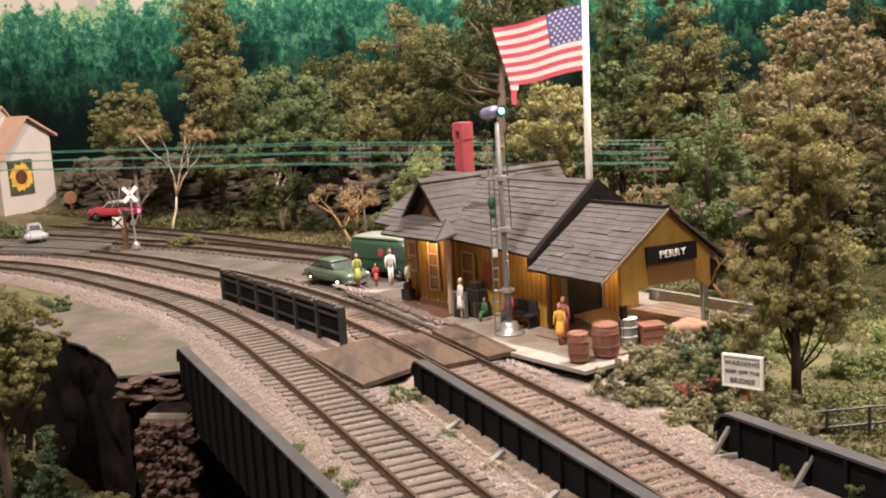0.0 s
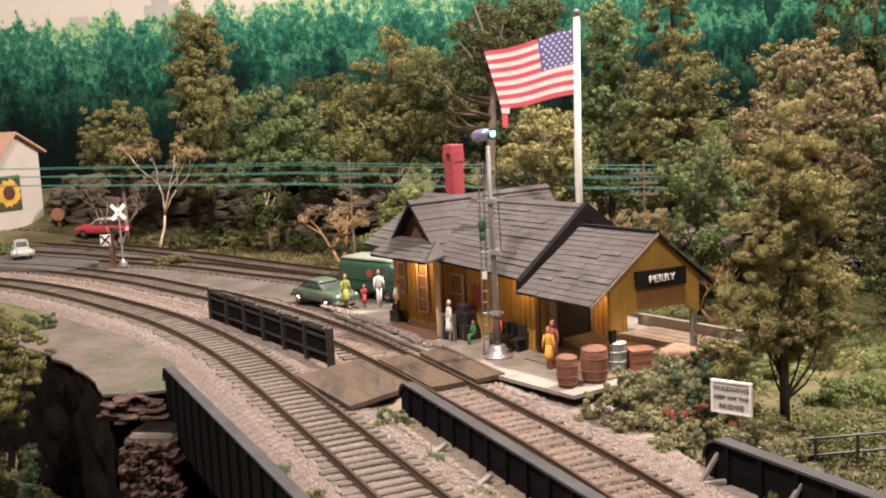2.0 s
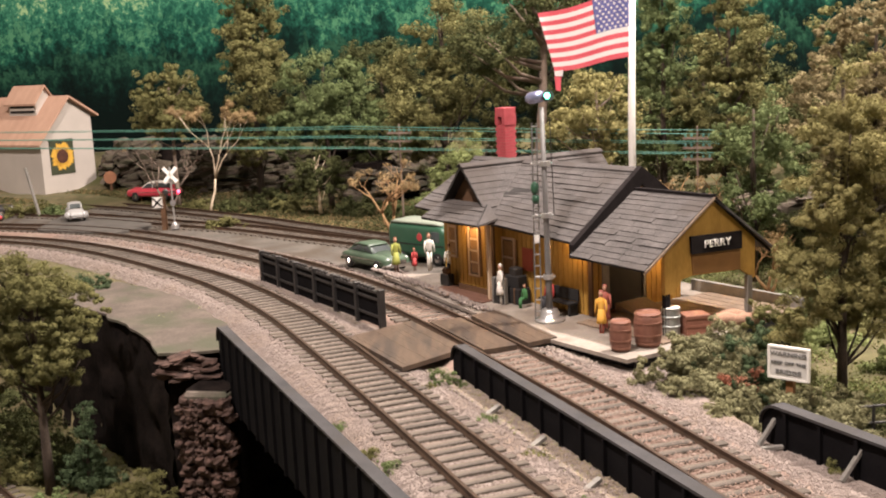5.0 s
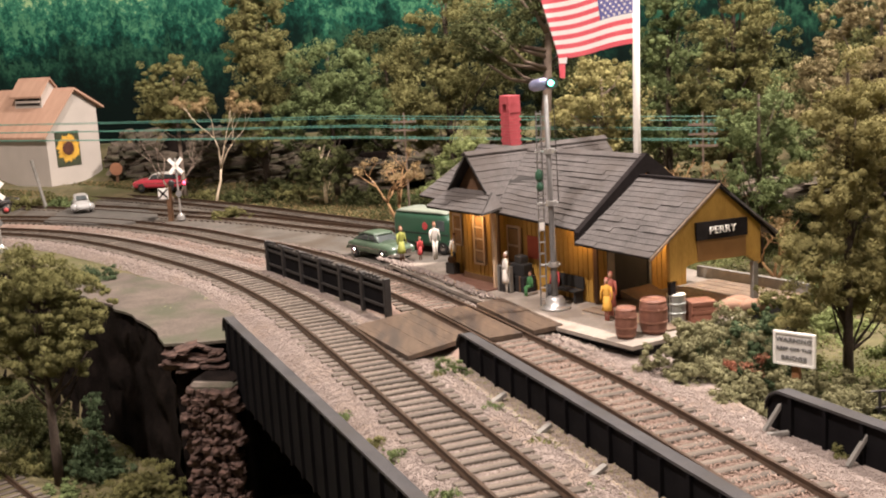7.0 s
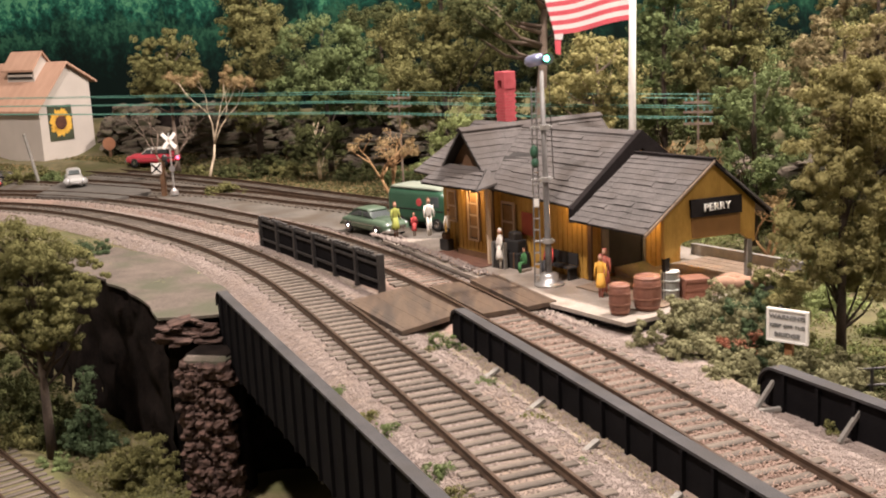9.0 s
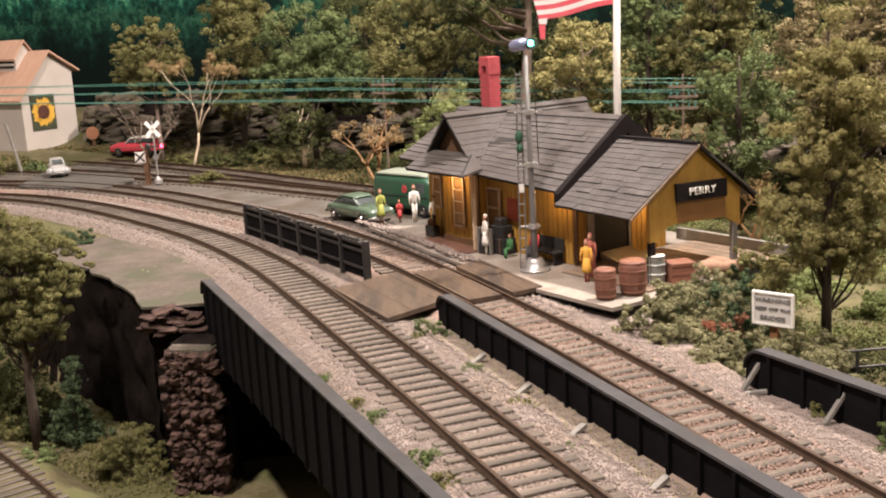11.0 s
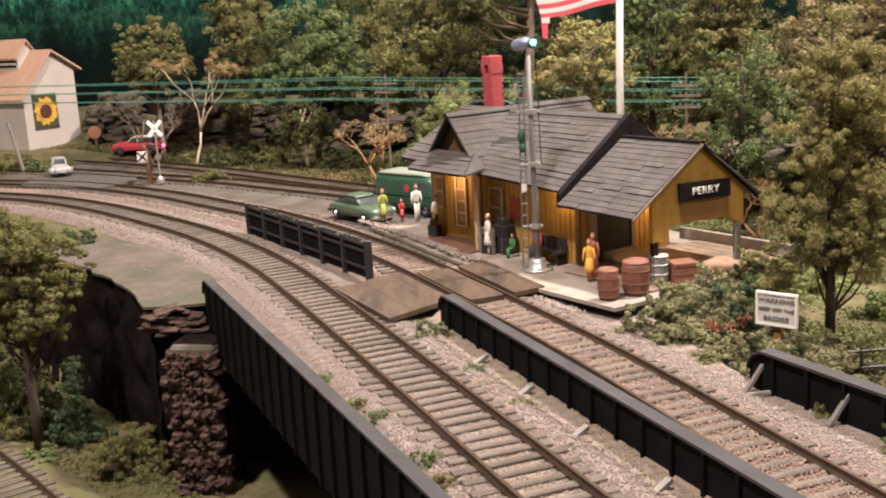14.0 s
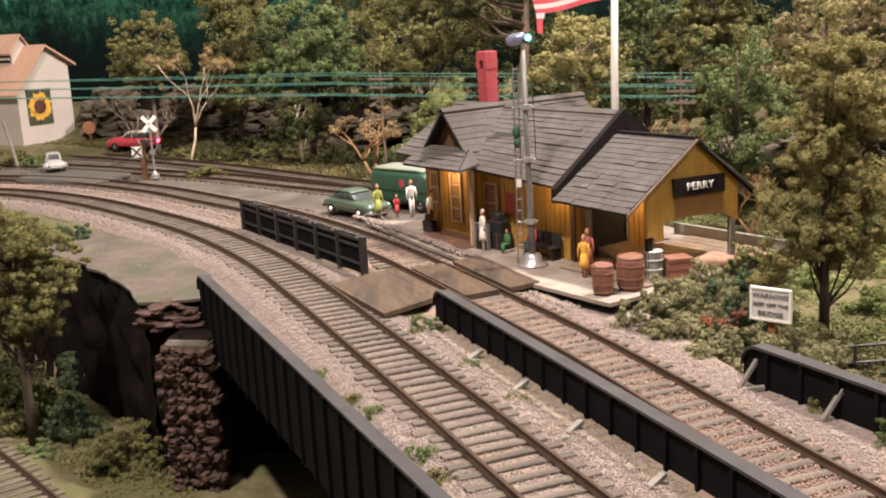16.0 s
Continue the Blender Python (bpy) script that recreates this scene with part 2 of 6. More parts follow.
M_mastgrey = material("grey_metal_paint", (0.125, 0.119, 0.114), (0.190, 0.182, 0.175), 2.0, 0.5, 0.1, metal=0.2)
M_darkmetal = material("dark_metal", (0.025, 0.023, 0.022), (0.05, 0.046, 0.044), 2.0, 0.5, 0.1, metal=0.4)
M_teal_wire = material("teal_thread", (0.060, 0.175, 0.135), (0.10, 0.26, 0.205), 2.0, 0.4, 0.0)
M_bark = material("dark_bark", (0.030, 0.020, 0.014), (0.085, 0.060, 0.042), 2.0, 0.95, 0.6, stretch=(1, 1, 0.3))
M_bark_pale = material("pale_birch_bark", (0.48, 0.38, 0.26), (0.66, 0.54, 0.40), 2.0, 0.85, 0.3)
M_bark_orange = material("tan_bare_twigs", (0.24, 0.13, 0.055), (0.38, 0.23, 0.11), 2.0, 0.85, 0.3)
M_bark_grey = material("grey_branch", (0.15, 0.11, 0.085), (0.24, 0.18, 0.14), 2.0, 0.9, 0.3)


def foliage(name, a, b, vary=0.11):
    mt = material(name, a, b, 1.0, 0.95, 0.0, fine=5, vary=vary, spec=0.15)
    # foam lets some light through
    N, Lk = mt.node_tree.nodes, mt.node_tree.links
    tr, mx = N.new("ShaderNodeBsdfTranslucent"), N.new("ShaderNodeMixShader")
    mx.inputs[0].default_value = 0.13
    Lk.new(N["Principled BSDF"].inputs["Base Color"].links[0].from_socket, tr.inputs["Color"])
    Lk.new(N["Principled BSDF"].outputs[0], mx.inputs[1]), Lk.new(tr.outputs[0], mx.inputs[2])
    Lk.new(mx.outputs[0], N["Material Output"].inputs["Surface"])
    return mt


M_leaf_olive = foliage("olive_foam", (0.100, 0.097, 0.036), (0.212, 0.202, 0.084))
M_leaf_gold = foliage("golden_olive_foam", (0.165, 0.150, 0.058), (0.335, 0.300, 0.130))
M_leaf_russet = foliage("brownish_olive_foam", (0.162, 0.132, 0.068), (0.325, 0.268, 0.146))
M_leaf_green = foliage("green_foam", (0.084, 0.11, 0.044), (0.184, 0.228, 0.096))
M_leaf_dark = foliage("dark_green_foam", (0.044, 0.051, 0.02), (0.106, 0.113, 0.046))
M_leaf_bright = foliage("bright_green_foam", (0.14, 0.168, 0.062), (0.276, 0.315, 0.13))
M_leaf_sage = foliage("sage_foam", (0.142, 0.136, 0.070), (0.300, 0.286, 0.160))
M_leaf_pine = foliage("blue_green_foam", (0.044, 0.066, 0.032), (0.096, 0.132, 0.068))
M_leaf_tan = foliage("tan_foam", (0.197, 0.135, 0.065), (0.357, 0.260, 0.137))
M_leaf_red = foliage("rust_red_foam", (0.263, 0.095, 0.058), (0.404, 0.185, 0.121))

# ---------------------------------------------------------------- room and painted backdrop


def room_wall(name, g, mt, label):
    return tagged(part(name, g, mt), label, "wall", kind="structure")


# Paint of the unseen room, pale enough to bounce fill into the blacks.
M_room = material("room_bounce_paint", (0.45, 0.42, 0.38), (0.51, 0.475, 0.43), 0.05, 0.9, 0.0, fine=0.4)


def painted_forest():
    """Brushed teal and green woods under a pale sky, as painted on the wall."""
    mt = bpy.data.materials.new("painted_forest")
    mt.use_nodes = True
    nt = mt.node_tree
    N, Lk = nt.nodes, nt.links
    bs = N["Principled BSDF"]
    bs.inputs["Roughness"].default_value = 0.9
    bs.inputs["Specular IOR Level"].default_value = 0.08
    tc, mp = N.new("ShaderNodeTexCoord"), N.new("ShaderNodeMapping")
    mp.inputs["Scale"].default_value = (87, 87, 87)
    Lk.new(tc.outputs["Object"], mp.inputs["Vector"])
    sp = N.new("ShaderNodeSeparateXYZ")
    Lk.new(mp.outputs[0], sp.inputs[0])

    def math_node(op, x, y=None):
        n = N.new("ShaderNodeMath")
        n.operation = op
        for k, val in enumerate((x, y)):
            if val is None:
                continue
            if isinstance(val, (int, float)):
                n.inputs[k].default_value = val
            else:
                Lk.new(val, n.inputs[k])
        return n.outputs[0]

    def brush(sx, sz, scale, detail=4, rough=0.6):
        m2, n = N.new("ShaderNodeMapping"), N.new("ShaderNodeTexNoise")
        m2.inputs["Scale"].default_value = (sx, 1, sz)
        n.inputs["Scale"].default_value, n.inputs["Detail"].default_value, n.inputs["Roughness"].default_value = scale, detail, rough
        n.inputs["Distortion"].default_value = 0.3
        Lk.new(mp.outputs[0], m2.inputs[0]), Lk.new(m2.outputs[0], n.inputs["Vector"])
        return n.outputs[0]

    def ramp(val, *stops):
        r = N.new("ShaderNodeValToRGB")
        el = r.color_ramp.elements
        while len(el) < len(stops):
            el.new(0.5)
        for e, (p, c) in zip(el, stops):
            e.position, e.color = p, (*c, 1)
        Lk.new(val, r.inputs[0])
        return r.outputs[0]

    def blend(fac, a, b):
        m = N.new("ShaderNodeMix")
        m.data_type = "RGBA"
        Lk.new(fac, m.inputs[0]), Lk.new(a, m.inputs[6]), Lk.new(b, m.inputs[7])
        return m.outputs[2]
    x, z = sp.outputs[0], sp.outputs[2]
    # ranks of trees, the pale far one first; in each the crowns catch light and the stems sink into the dark
    daubs = brush(1.0, 0.8, 1.7, 5, 0.66)
    leaves = brush(1.0, 1.0, 4.6, 3, 0.6)
    broad = brush(1.0, 0.7, 0.13, 2, 0.5)
    rise = math_node("MULTIPLY", math_node("MAXIMUM", math_node("ADD", x, 26.0), 0.0), 0.13)
    rough = math_node("ADD", math_node("MULTIPLY", math_node("SUBTRACT", daubs, 0.5), 5.5), math_node("MULTIPLY", math_node("SUBTRACT", leaves, 0.5), 2.6))
    rough = math_node("ADD", rough, math_node("MULTIPLY", math_node("SUBTRACT", broad, 0.5), 3.0))

    def rank(base, freq, tall, reach, lift, *tones):
        """One row of trees: how far a spot lies below its ragged crown line, and its colour."""
        peaks = math_node("MULTIPLY", math_node("SUBTRACT", brush(1, 0.06, freq, 2, 0.5), 0.5), tall)
        tips = math_node("MULTIPLY", math_node("SUBTRACT", brush(1, 0.75, freq * 3.2, 4, 0.65), 0.5), tall * 0.75)
        crown = math_node("ADD", math_node("ADD", peaks, tips), math_node("ADD", math_node("MULTIPLY", rise, lift), base))
        below = math_node("SUBTRACT", crown, z)
        tone = math_node("ADD", math_node("DIVIDE", below, reach), math_node("MULTIPLY", rough, -0.26))
        return below, ramp(tone, *zip((0.0, 0.20, 0.48, 0.85), tones))

    def cover(below):
        return ramp(math_node("ADD", math_node("MULTIPLY", below, 1.3), 0.5), (0.2, (0, 0, 0)), (0.8, (1, 1, 1)))
    far, woods = rank(17.3, 0.42, 6.0, 8.0, 0.6, (0.24, 0.36, 0.18), (0.040, 0.160, 0.096), (0.011, 0.064, 0.042), (0.004, 0.022, 0.016))
    for base, freq, tall, reach, lift, tones in (
            (14.4, 0.50, 8.0, 5.0, 0.12, ((0.055, 0.165, 0.090), (0.013, 0.074, 0.047), (0.005, 0.027, 0.019), (0.002, 0.009, 0.007))),
            (11.0, 0.58, 6.5, 5.0, 0.05, ((0.018, 0.062, 0.036), (0.007, 0.030, 0.019), (0.003, 0.012, 0.009), (0.0015, 0.005, 0.004)))):
        below, colour = rank(base, freq, tall, reach, lift, *tones)
        woods = blend(cover(below), woods, colour)
    sky = ramp(brush(1, 2, 0.05, 2), (0.3, (0.42, 0.39, 0.345)), (0.7, (0.50, 0.465, 0.41)))
    grey = ramp(brush(1, 1, 0.3, 2), (0.3, (0.30, 0.29, 0.27)), (0.7, (0.35, 0.335, 0.31)))
    for xc, half, top in ((-29.6, 0.85, 18.0), (-26.7, 0.45, 17.9), (-22.3, 1.5, 18.7), (-22.3, 0.8, 19.8)):
        inside = math_node("MULTIPLY", math_node("LESS_THAN", math_node("ABSOLUTE", math_node("SUBTRACT", x, xc)), half), math_node("LESS_THAN", z, top))
        sky = blend(inside, sky, grey)
    Lk.new(blend(cover(far), sky, woods), bs.inputs["Base Color"])
    return mt


M_painting = painted_forest()
backdrop = tagged(part("backdrop", box(-95, 95, 100, 102, -8, 60), M_painting), "hand-painted backdrop of green woods under a pale sky", "backdrop", kind="structure")
room_wall("wall_west", box(-97, -95, -140, 100, -90, 110), M_room, "dim plain side wall of the layout room")
room_wall("wall_east", box(95, 97, -140, 100, -90, 110), M_room, "dim plain side wall of the layout room")
room_wall("wall_south", box(-97, 97, -142, -140, -90, 110), M_room, "dim plain wall behind the viewer")
tagged(part("floor", box(-97, 97, -142, 102, -92, -90), M_room), "dim plain room floor", "floor", kind="structure")
tagged(part("ceiling", box(-97, 97, -142, 102, 110, 112), M_room), "dim plain room ceiling", "ceiling", kind="structure")

# ---------------------------------------------------------------- ground

T1 = [(13.7, -10), (9.5, 0.5), (5.8, 9.8), (1.87, 19.6), (-1.41, 27.8), (-5.15, 36.9), (-8.0, 43.2), (-11.6, 49.35), (-15.6, 54.6), (-20.1, 59.8), (-25.0, 64.2), (-30.5, 67.4), (-38, 70.4), (-48, 72.5)]
T2 = [(18.1, -10), (14.3, 0.2), (10.5, 10.0), (6.75, 20.0), (3.6, 28.7), (0.77, 35.35), (-1.15, 39.7), (-3.45, 44.4), (-6.3, 49.4), (-9.8, 54.5), (-13.6, 59.0), (-17.2, 63.1), (-23.0, 68.2), (-29, 71.8), (-38, 75), (-48, 77)]
T3 = [(-48, 92), (-36.6, 88.0), (-28, 82.9), (-20.8, 77.1), (-14.8, 71.4), (-10.3, 66.5), (-4.7, 60.6), (1, 55)]
T4 = [(-46, 86), (-36, 81.6), (-27.4, 76.6), (-19.1, 70.5), (-14, 66.9), (-9.9, 63.0), (-6, 59.4), (-2, 55.2)]
T5 = [(-26, 47.5), (-17.7, 37.9), (-14.0, 33.5), (-8, 27), (0, 18)]
LINE = {k: spline(v, 0.55) for k, v in dict(T1=T1, T2=T2, T3=T3, T4=T4, T5=T5).items()}


def away(x, y, line):
    """Signed distance to the right of a line (arrays allowed)."""
    q, d = LINE[line]
    x, y = np.atleast_1d(x), np.atleast_1d(y)
    out = np.empty(len(x))
    for k in range(0, len(x), 4000):
        dx, dy = x[k:k + 4000, None] - q[None, :, 0], y[k:k + 4000, None] - q[None, :, 1]
        i = np.argmin(dx**2 + dy**2, 1)
        j = np.arange(len(i))
        out[k:k + 4000] = dx[j, i] * d[i, 1] - dy[j, i] * d[i, 0]
    return out


def wobble(x, y, sc, amp):
    return amp * (np.sin(x * sc + 1.7 * np.sin(y * sc * 0.7)) + np.sin(y * sc * 1.3 + 1.3 * np.sin(x * sc * 0.9 + 2)) + 0.5 * np.sin((x + y) * sc * 2.1)) / 2.5


def smooth(a, b, t):
    s = np.clip((t - a) / (b - a), 0, 1)
    return s * s * (3 - 2 * s)


EDGE = ([-95, -40, -26, -18.7, -15.5, -12.6, -11.0, -10, 5, 5.6, 95], [72, 62, 56, 49.8, 46.3, 42.0, 39.9, 39.9, 39.9, 27.5, 27.5])


def height(x, y):
    edge = np.interp(x, *EDGE)
    z = -0.50 + wobble(x, y, 0.9, 0.07)
    z = z - 0.9 * smooth(7.5, 10.5, x - 0.12 * (36 - y)) * (1 - smooth(44, 54, y))
    z = z + 0.9 * smooth(80, 86, y) + 2.5 * smooth(90, 96, y) + 0.8 * smooth(58, 66, y) * smooth(-6, 6, x)
    right = x > 7.2
    low = np.where(right, -1.2 - 0.55 * np.clip(31 - y, 0, 9), -6.75) + wobble(x, y, 0.6, 0.18)
    z = np.where(right & (y < 31), np.minimum(z, low), z)
    return np.where((y < edge) & ~right, low, z)


def ground():
    xs, ys = np.arange(-95, 95.1, 0.7), np.arange(-30, 100.1, 0.7)
    X, Y = np.meshgrid(xs, ys)
    Zg = height(X.ravel(), Y.ravel())
    v = np.stack([X.ravel(), Y.ravel(), Zg], 1)
    nx = len(xs)
    i = (np.arange(len(ys) - 1)[:, None] * nx + np.arange(nx - 1)[None]).ravel()
    me = raw_mesh("ground", v, np.stack([i, i + 1, i + nx + 1, i + nx], 1), M_ground)
    me.polygons.foreach_set("use_smooth", [True] * len(me.polygons))
    return tagged(new("ground", me), "scenic ground of olive turf and tan soil", "ground", kind="structure")


ground()


def sheet(name, poly, z, mt, label, category, thick=0.5):
    """A thin level sheet with a slightly ragged rim."""
    pts = []
    for (a, b) in zip(poly, poly[1:] + poly[:1]):
        a, b = Vector(a), Vector(b)
        n = max(1, int((b - a).length / 0.8))
        pts += [a.lerp(b, k / n) + Vector((random.uniform(-0.12, 0.12), random.uniform(-0.12, 0.12))) for k in range(n)]
    return tagged(part(name, slab([(p.x, p.y, z) for p in pts], (0, 0, -thick)), mt), label, category, kind="structure")


sheet("gravel_lot", [(-21, 70.6), (-14, 64.6), (-8, 59.6), (-3, 58), (4, 52), (1, 46.5), (-2.6, 46.8), (-7.4, 54.5), (-13.6, 61.2), (-19.5, 67.4)], -0.24, M_gravel, "flat dark grey gravel lot beside the tracks", "ground")
sheet("road", [(-29.3, 77), (-22.5, 73.6), (-20.8, 70), (-22.4, 66.9), (-28.6, 70.3)], -0.05, M_asphalt, "dark asphalt road over the level crossing", "road")
sheet("dirt_bank", [(-19.6, 48.9), (-15.8, 45.0), (-12.95, 40.7), (-11.5, 37.9), (-9.3, 38.0), (-9.8, 42), (-13, 47.6), (-17.5, 52.4)], -0.36, M_dirt, "bare pinkish dirt bank beside the cutting", "ground", 0.1)

# bridge deck between the girders, carried over the cutting
deck = [(-10.6, 41.5), (-8.9, 38.1), (0.15, 18.2), (8.1, 0.5), (19, 0.5), (12.2, 18), (8.6, 24.2), (7.2, 27), (5.8, 35.2), (5.8, 41.5)]
sheet("bridge_deck", deck, -0.46, M_ballast, "ballasted bridge deck with tan gravel and weeds", "bridge")


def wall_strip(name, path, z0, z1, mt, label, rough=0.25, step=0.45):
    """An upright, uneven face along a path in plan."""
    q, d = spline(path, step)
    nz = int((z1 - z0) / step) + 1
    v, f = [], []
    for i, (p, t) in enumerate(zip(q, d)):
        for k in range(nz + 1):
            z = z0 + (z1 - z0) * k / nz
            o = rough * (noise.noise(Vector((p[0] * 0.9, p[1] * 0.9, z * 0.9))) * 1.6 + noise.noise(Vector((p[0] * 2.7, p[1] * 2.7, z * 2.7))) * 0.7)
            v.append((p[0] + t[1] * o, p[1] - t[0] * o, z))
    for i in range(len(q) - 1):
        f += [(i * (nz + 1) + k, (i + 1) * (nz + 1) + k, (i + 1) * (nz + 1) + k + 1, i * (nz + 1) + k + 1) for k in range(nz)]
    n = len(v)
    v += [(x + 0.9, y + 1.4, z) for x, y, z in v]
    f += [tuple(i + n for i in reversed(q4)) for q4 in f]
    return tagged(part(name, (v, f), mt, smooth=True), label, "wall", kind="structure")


# Both faces carry the shade of the pit in their soil colour.
wall_strip("cutting_wall", [(-40, 61.8), (-26, 55.4), (-18.9, 48.6), (-15.6, 44.9), (-12.8, 40.6), (-11.3, 38.0)], -7.2, -0.42, M_shade_soil, "earthen wall of the deep cutting, near black for its shade")
wall_strip("abutment_wall", [(-11.3, 38.0), (-9.5, 38.6), (-4, 38.8), (0, 38.8), (6.5, 38.6)], -7.2, -0.9, M_shade_soil, "wall under the bridge deck, near black for the shade there")


def rough_stone(seed, n=9, power=0.62, amp=0.42):
    """A blocky, chipped stone about one unit in each half axis."""
    v, f = ball((0, 0, 0), 1, n)
    out = []
    for x, y, z in v:
        p = Vector([math.copysign(abs(c) ** power, c) for c in (x, y, z)])
        p *= 1 + amp * noise.noise(Vector((x * 1.6 + seed * 7.3, y * 1.6, z * 1.6))) + 0.20 * noise.noise(Vector((x * 3.6 + seed, y * 3.6, z * 3.6)))
        out.append(tuple(p))
    return out, f


RED_STONES = [to_mesh("stone", rough_stone(k), M_redrock) for k in range(6)]
GREY_STONES = [to_mesh("stone", rough_stone(k + 20, 11, 0.70, 0.62), M_rock) for k in range(8)]


def stone(parent, kinds, place, size, tilt=10):
    m = Matrix.Translation(place) @ pose(0, 0, 0, random.uniform(-tilt, tilt), random.uniform(-tilt, tilt), random.uniform(-tilt, tilt) + random.choice((0, 180))) @ Matrix.Diagonal((*size, 1))
    return piece("stone", random.choice(kinds), parent, m)


# red rock lip at the end of the bank
lip = thing("rock_outcrop", "reddish brown broken rock at the edge of the bank", "rock", pose(-10.4, 37.9, -0.4, 0, 0, -10))
for k in range(34):
    a = random.uniform(-1.15, 1.1)
    stone(lip, RED_STONES, (a, random.uniform(-0.45, 0.25) - 0.1 * abs(a), random.uniform(-0.85, -0.08)), (random.uniform(0.22, 0.48), random.uniform(0.18, 0.32), random.uniform(0.05, 0.10)), 14)

# ---------------------------------------------------------------- tracks


def sweep(q, d, profile, z=0.0):
    """A closed profile of (right, up) carried along a line."""
    n = len(profile)
    v, f = [], []
    for p, t in zip(q, d):
        v += [(p[0] + t[1] * a, p[1] - t[0] * a, z + b) for a, b in profile]
    for i in range(len(q) - 1):
        f += [(i * n + k, (i + 1) * n + k, (i + 1) * n + (k + 1) % n, i * n + (k + 1) % n) for k in range(n)]
    return v, f + [tuple(range(n)), tuple(range((len(q) - 1) * n, len(q) * n))[::-1]]


def rail_profile(off):
    return [(off - 0.10, -0.17), (off + 0.10, -0.17), (off + 0.035, -0.11), (off + 0.045, 0.0), (off - 0.045, 0.0), (off - 0.035, -0.11)]


tie_meshes = [to_mesh("tie", geo_move(box(-1.3 - e, 1.3 + e / 2, -0.128, 0.128, -0.34, -0.165, 0.018), pose(0, 0, 0, 0, 0, e * 14)), M_tie) for e in (0, 0.06, -0.07, 0.1)]


def track(name, key, label, bed, z=0.0, parts=True, lo=0, hi=10**6, width=1.0):
    q, d = LINE[key]
    tr = thing(name, label, "track", pose(q[0][0], q[0][1], z), kind="structure")
    back = Matrix.Translation((-q[0][0], -q[0][1], -z))
    for off in (-0.7625, 0.7625):
        part("rail", geo_move(sweep(q, d, rail_profile(off), z), back), M_rail, tr)
    joined = []
    for i, (p, t) in enumerate(zip(q, d)):
        m = Matrix.Translation((p[0] - q[0][0], p[1] - q[0][1], 0)) @ Matrix.Rotation(math.atan2(-t[0], t[1]) + random.uniform(-0.03, 0.03), 4, "Z")
        if parts and lo < p[1] < hi:
            piece("tie", random.choice(tie_meshes), tr, m @ Matrix.Translation((random.uniform(-0.06, 0.06), random.uniform(-0.04, 0.04), random.uniform(-0.02, 0.01))))
        else:
            joined.append(geo_move(box(-1.3, 1.3, -0.12, 0.12, -0.34, -0.165), m))
    if joined:
        tagged(part("far_ties", geo_join(*joined), M_tie, tr), "row of weathered ties", kind="stuff")
    w = width
    prof = [(-2.5 * w, -0.62), (-1.75 * w, -0.26), (-1.25, -0.245), (1.25, -0.245), (1.75 * w, -0.26), (2.5 * w, -0.62)]
    tagged(part("ballast_bed", sweep(q, d, prof, z), bed), "gravel ballast bed of the track", "ballast", kind="structure")
    return tr


track("main_track", "T1", "curved railway track with rusty rails and grey ties", M_ballast, hi=66)
track("station_track", "T2", "railway track with rust-stained ballast by the platform", M_rust_bed, hi=66, width=0.9)
track("far_track", "T3", "distant rusty railway track in brown dirt", M_gravel, parts=False)
track("siding_track", "T4", "distant rusty siding track in brown dirt", M_gravel, parts=False)
track("lower_track", "T5", "railway track down in the cutting", M_ground, z=-6.3, parts=True)


def pebbles(name, key, lo, hi, a, b, count, size, mt, label, z=0.0, slope=0.0):
    q, d = LINE[key]
    ok = np.where((q[:, 1] > lo) & (q[:, 1] < hi))[0]
    rng = np.random.default_rng(len(name) * 7 + count)
    i = rng.choice(ok, count)
    o, s = rng.uniform(a, b, count), rng.uniform(-0.4, 0.4, count)
    c = np.stack([q[i, 0] + d[i, 1] * o + d[i, 0] * s, q[i, 1] - d[i, 0] * o + d[i, 1] * s, np.interp(np.abs(o), [0, 0.8, 1.3, 1.75, 2.5, 4], [-0.235, -0.235, -0.215, -0.25, -0.45, -0.45]) + z], 1)
    unit = np.array([(1, 0, 0), (-1, 0, 0), (0, 1, 0), (0, -1, 0), (0, 0, 1), (0, 0, -1)], float)
    tri = np.array([(0, 2, 4), (2, 1, 4), (1, 3, 4), (3, 0, 4), (2, 0, 5), (1, 2, 5), (3, 1, 5), (0, 3, 5)])
    r = size * rng.uniform(0.55, 1.3, (count, 1, 1))
    v = unit[None] * rng.uniform(0.6, 1.2, (count, 6, 1)) * r
    th = rng.uniform(0, math.tau, count)
    ct, st = np.cos(th)[:, None], np.sin(th)[:, None]
    v = np.stack([v[..., 0] * ct - v[..., 1] * st, v[..., 0] * st + v[..., 1] * ct, v[..., 2] + 0.3 * v[..., 0]], -1) + c[:, None]
    f = tri[None] + 6 * np.arange(count)[:, None, None]
    return tagged(new(name, raw_mesh(name, v.reshape(-1, 3), f.reshape(-1, 3), mt)), label, "gravel", kind="stuff")


pebbles("ballast_stones", "T1", 8, 46, -2.48, -0.84, 32000, 0.024, M_stone_bits, "loose pinkish grey ballast stones")
pebbles("ballast_stones", "T1", 8, 46, 0.84, 2.6, 28000, 0.024, M_stone_bits, "loose pinkish grey ballast stones")
pebbles("ballast_stones", "T1", 8, 50, -0.72, 0.72, 15000, 0.030, M_inner_bits, "grimy tan ballast stones between the rails")
pebbles("ballast_stones", "T2", 8, 46, -0.75, 0.75, 17000, 0.031, M_rust_bits, "rust-stained ballast stones between the rails", 0.05)
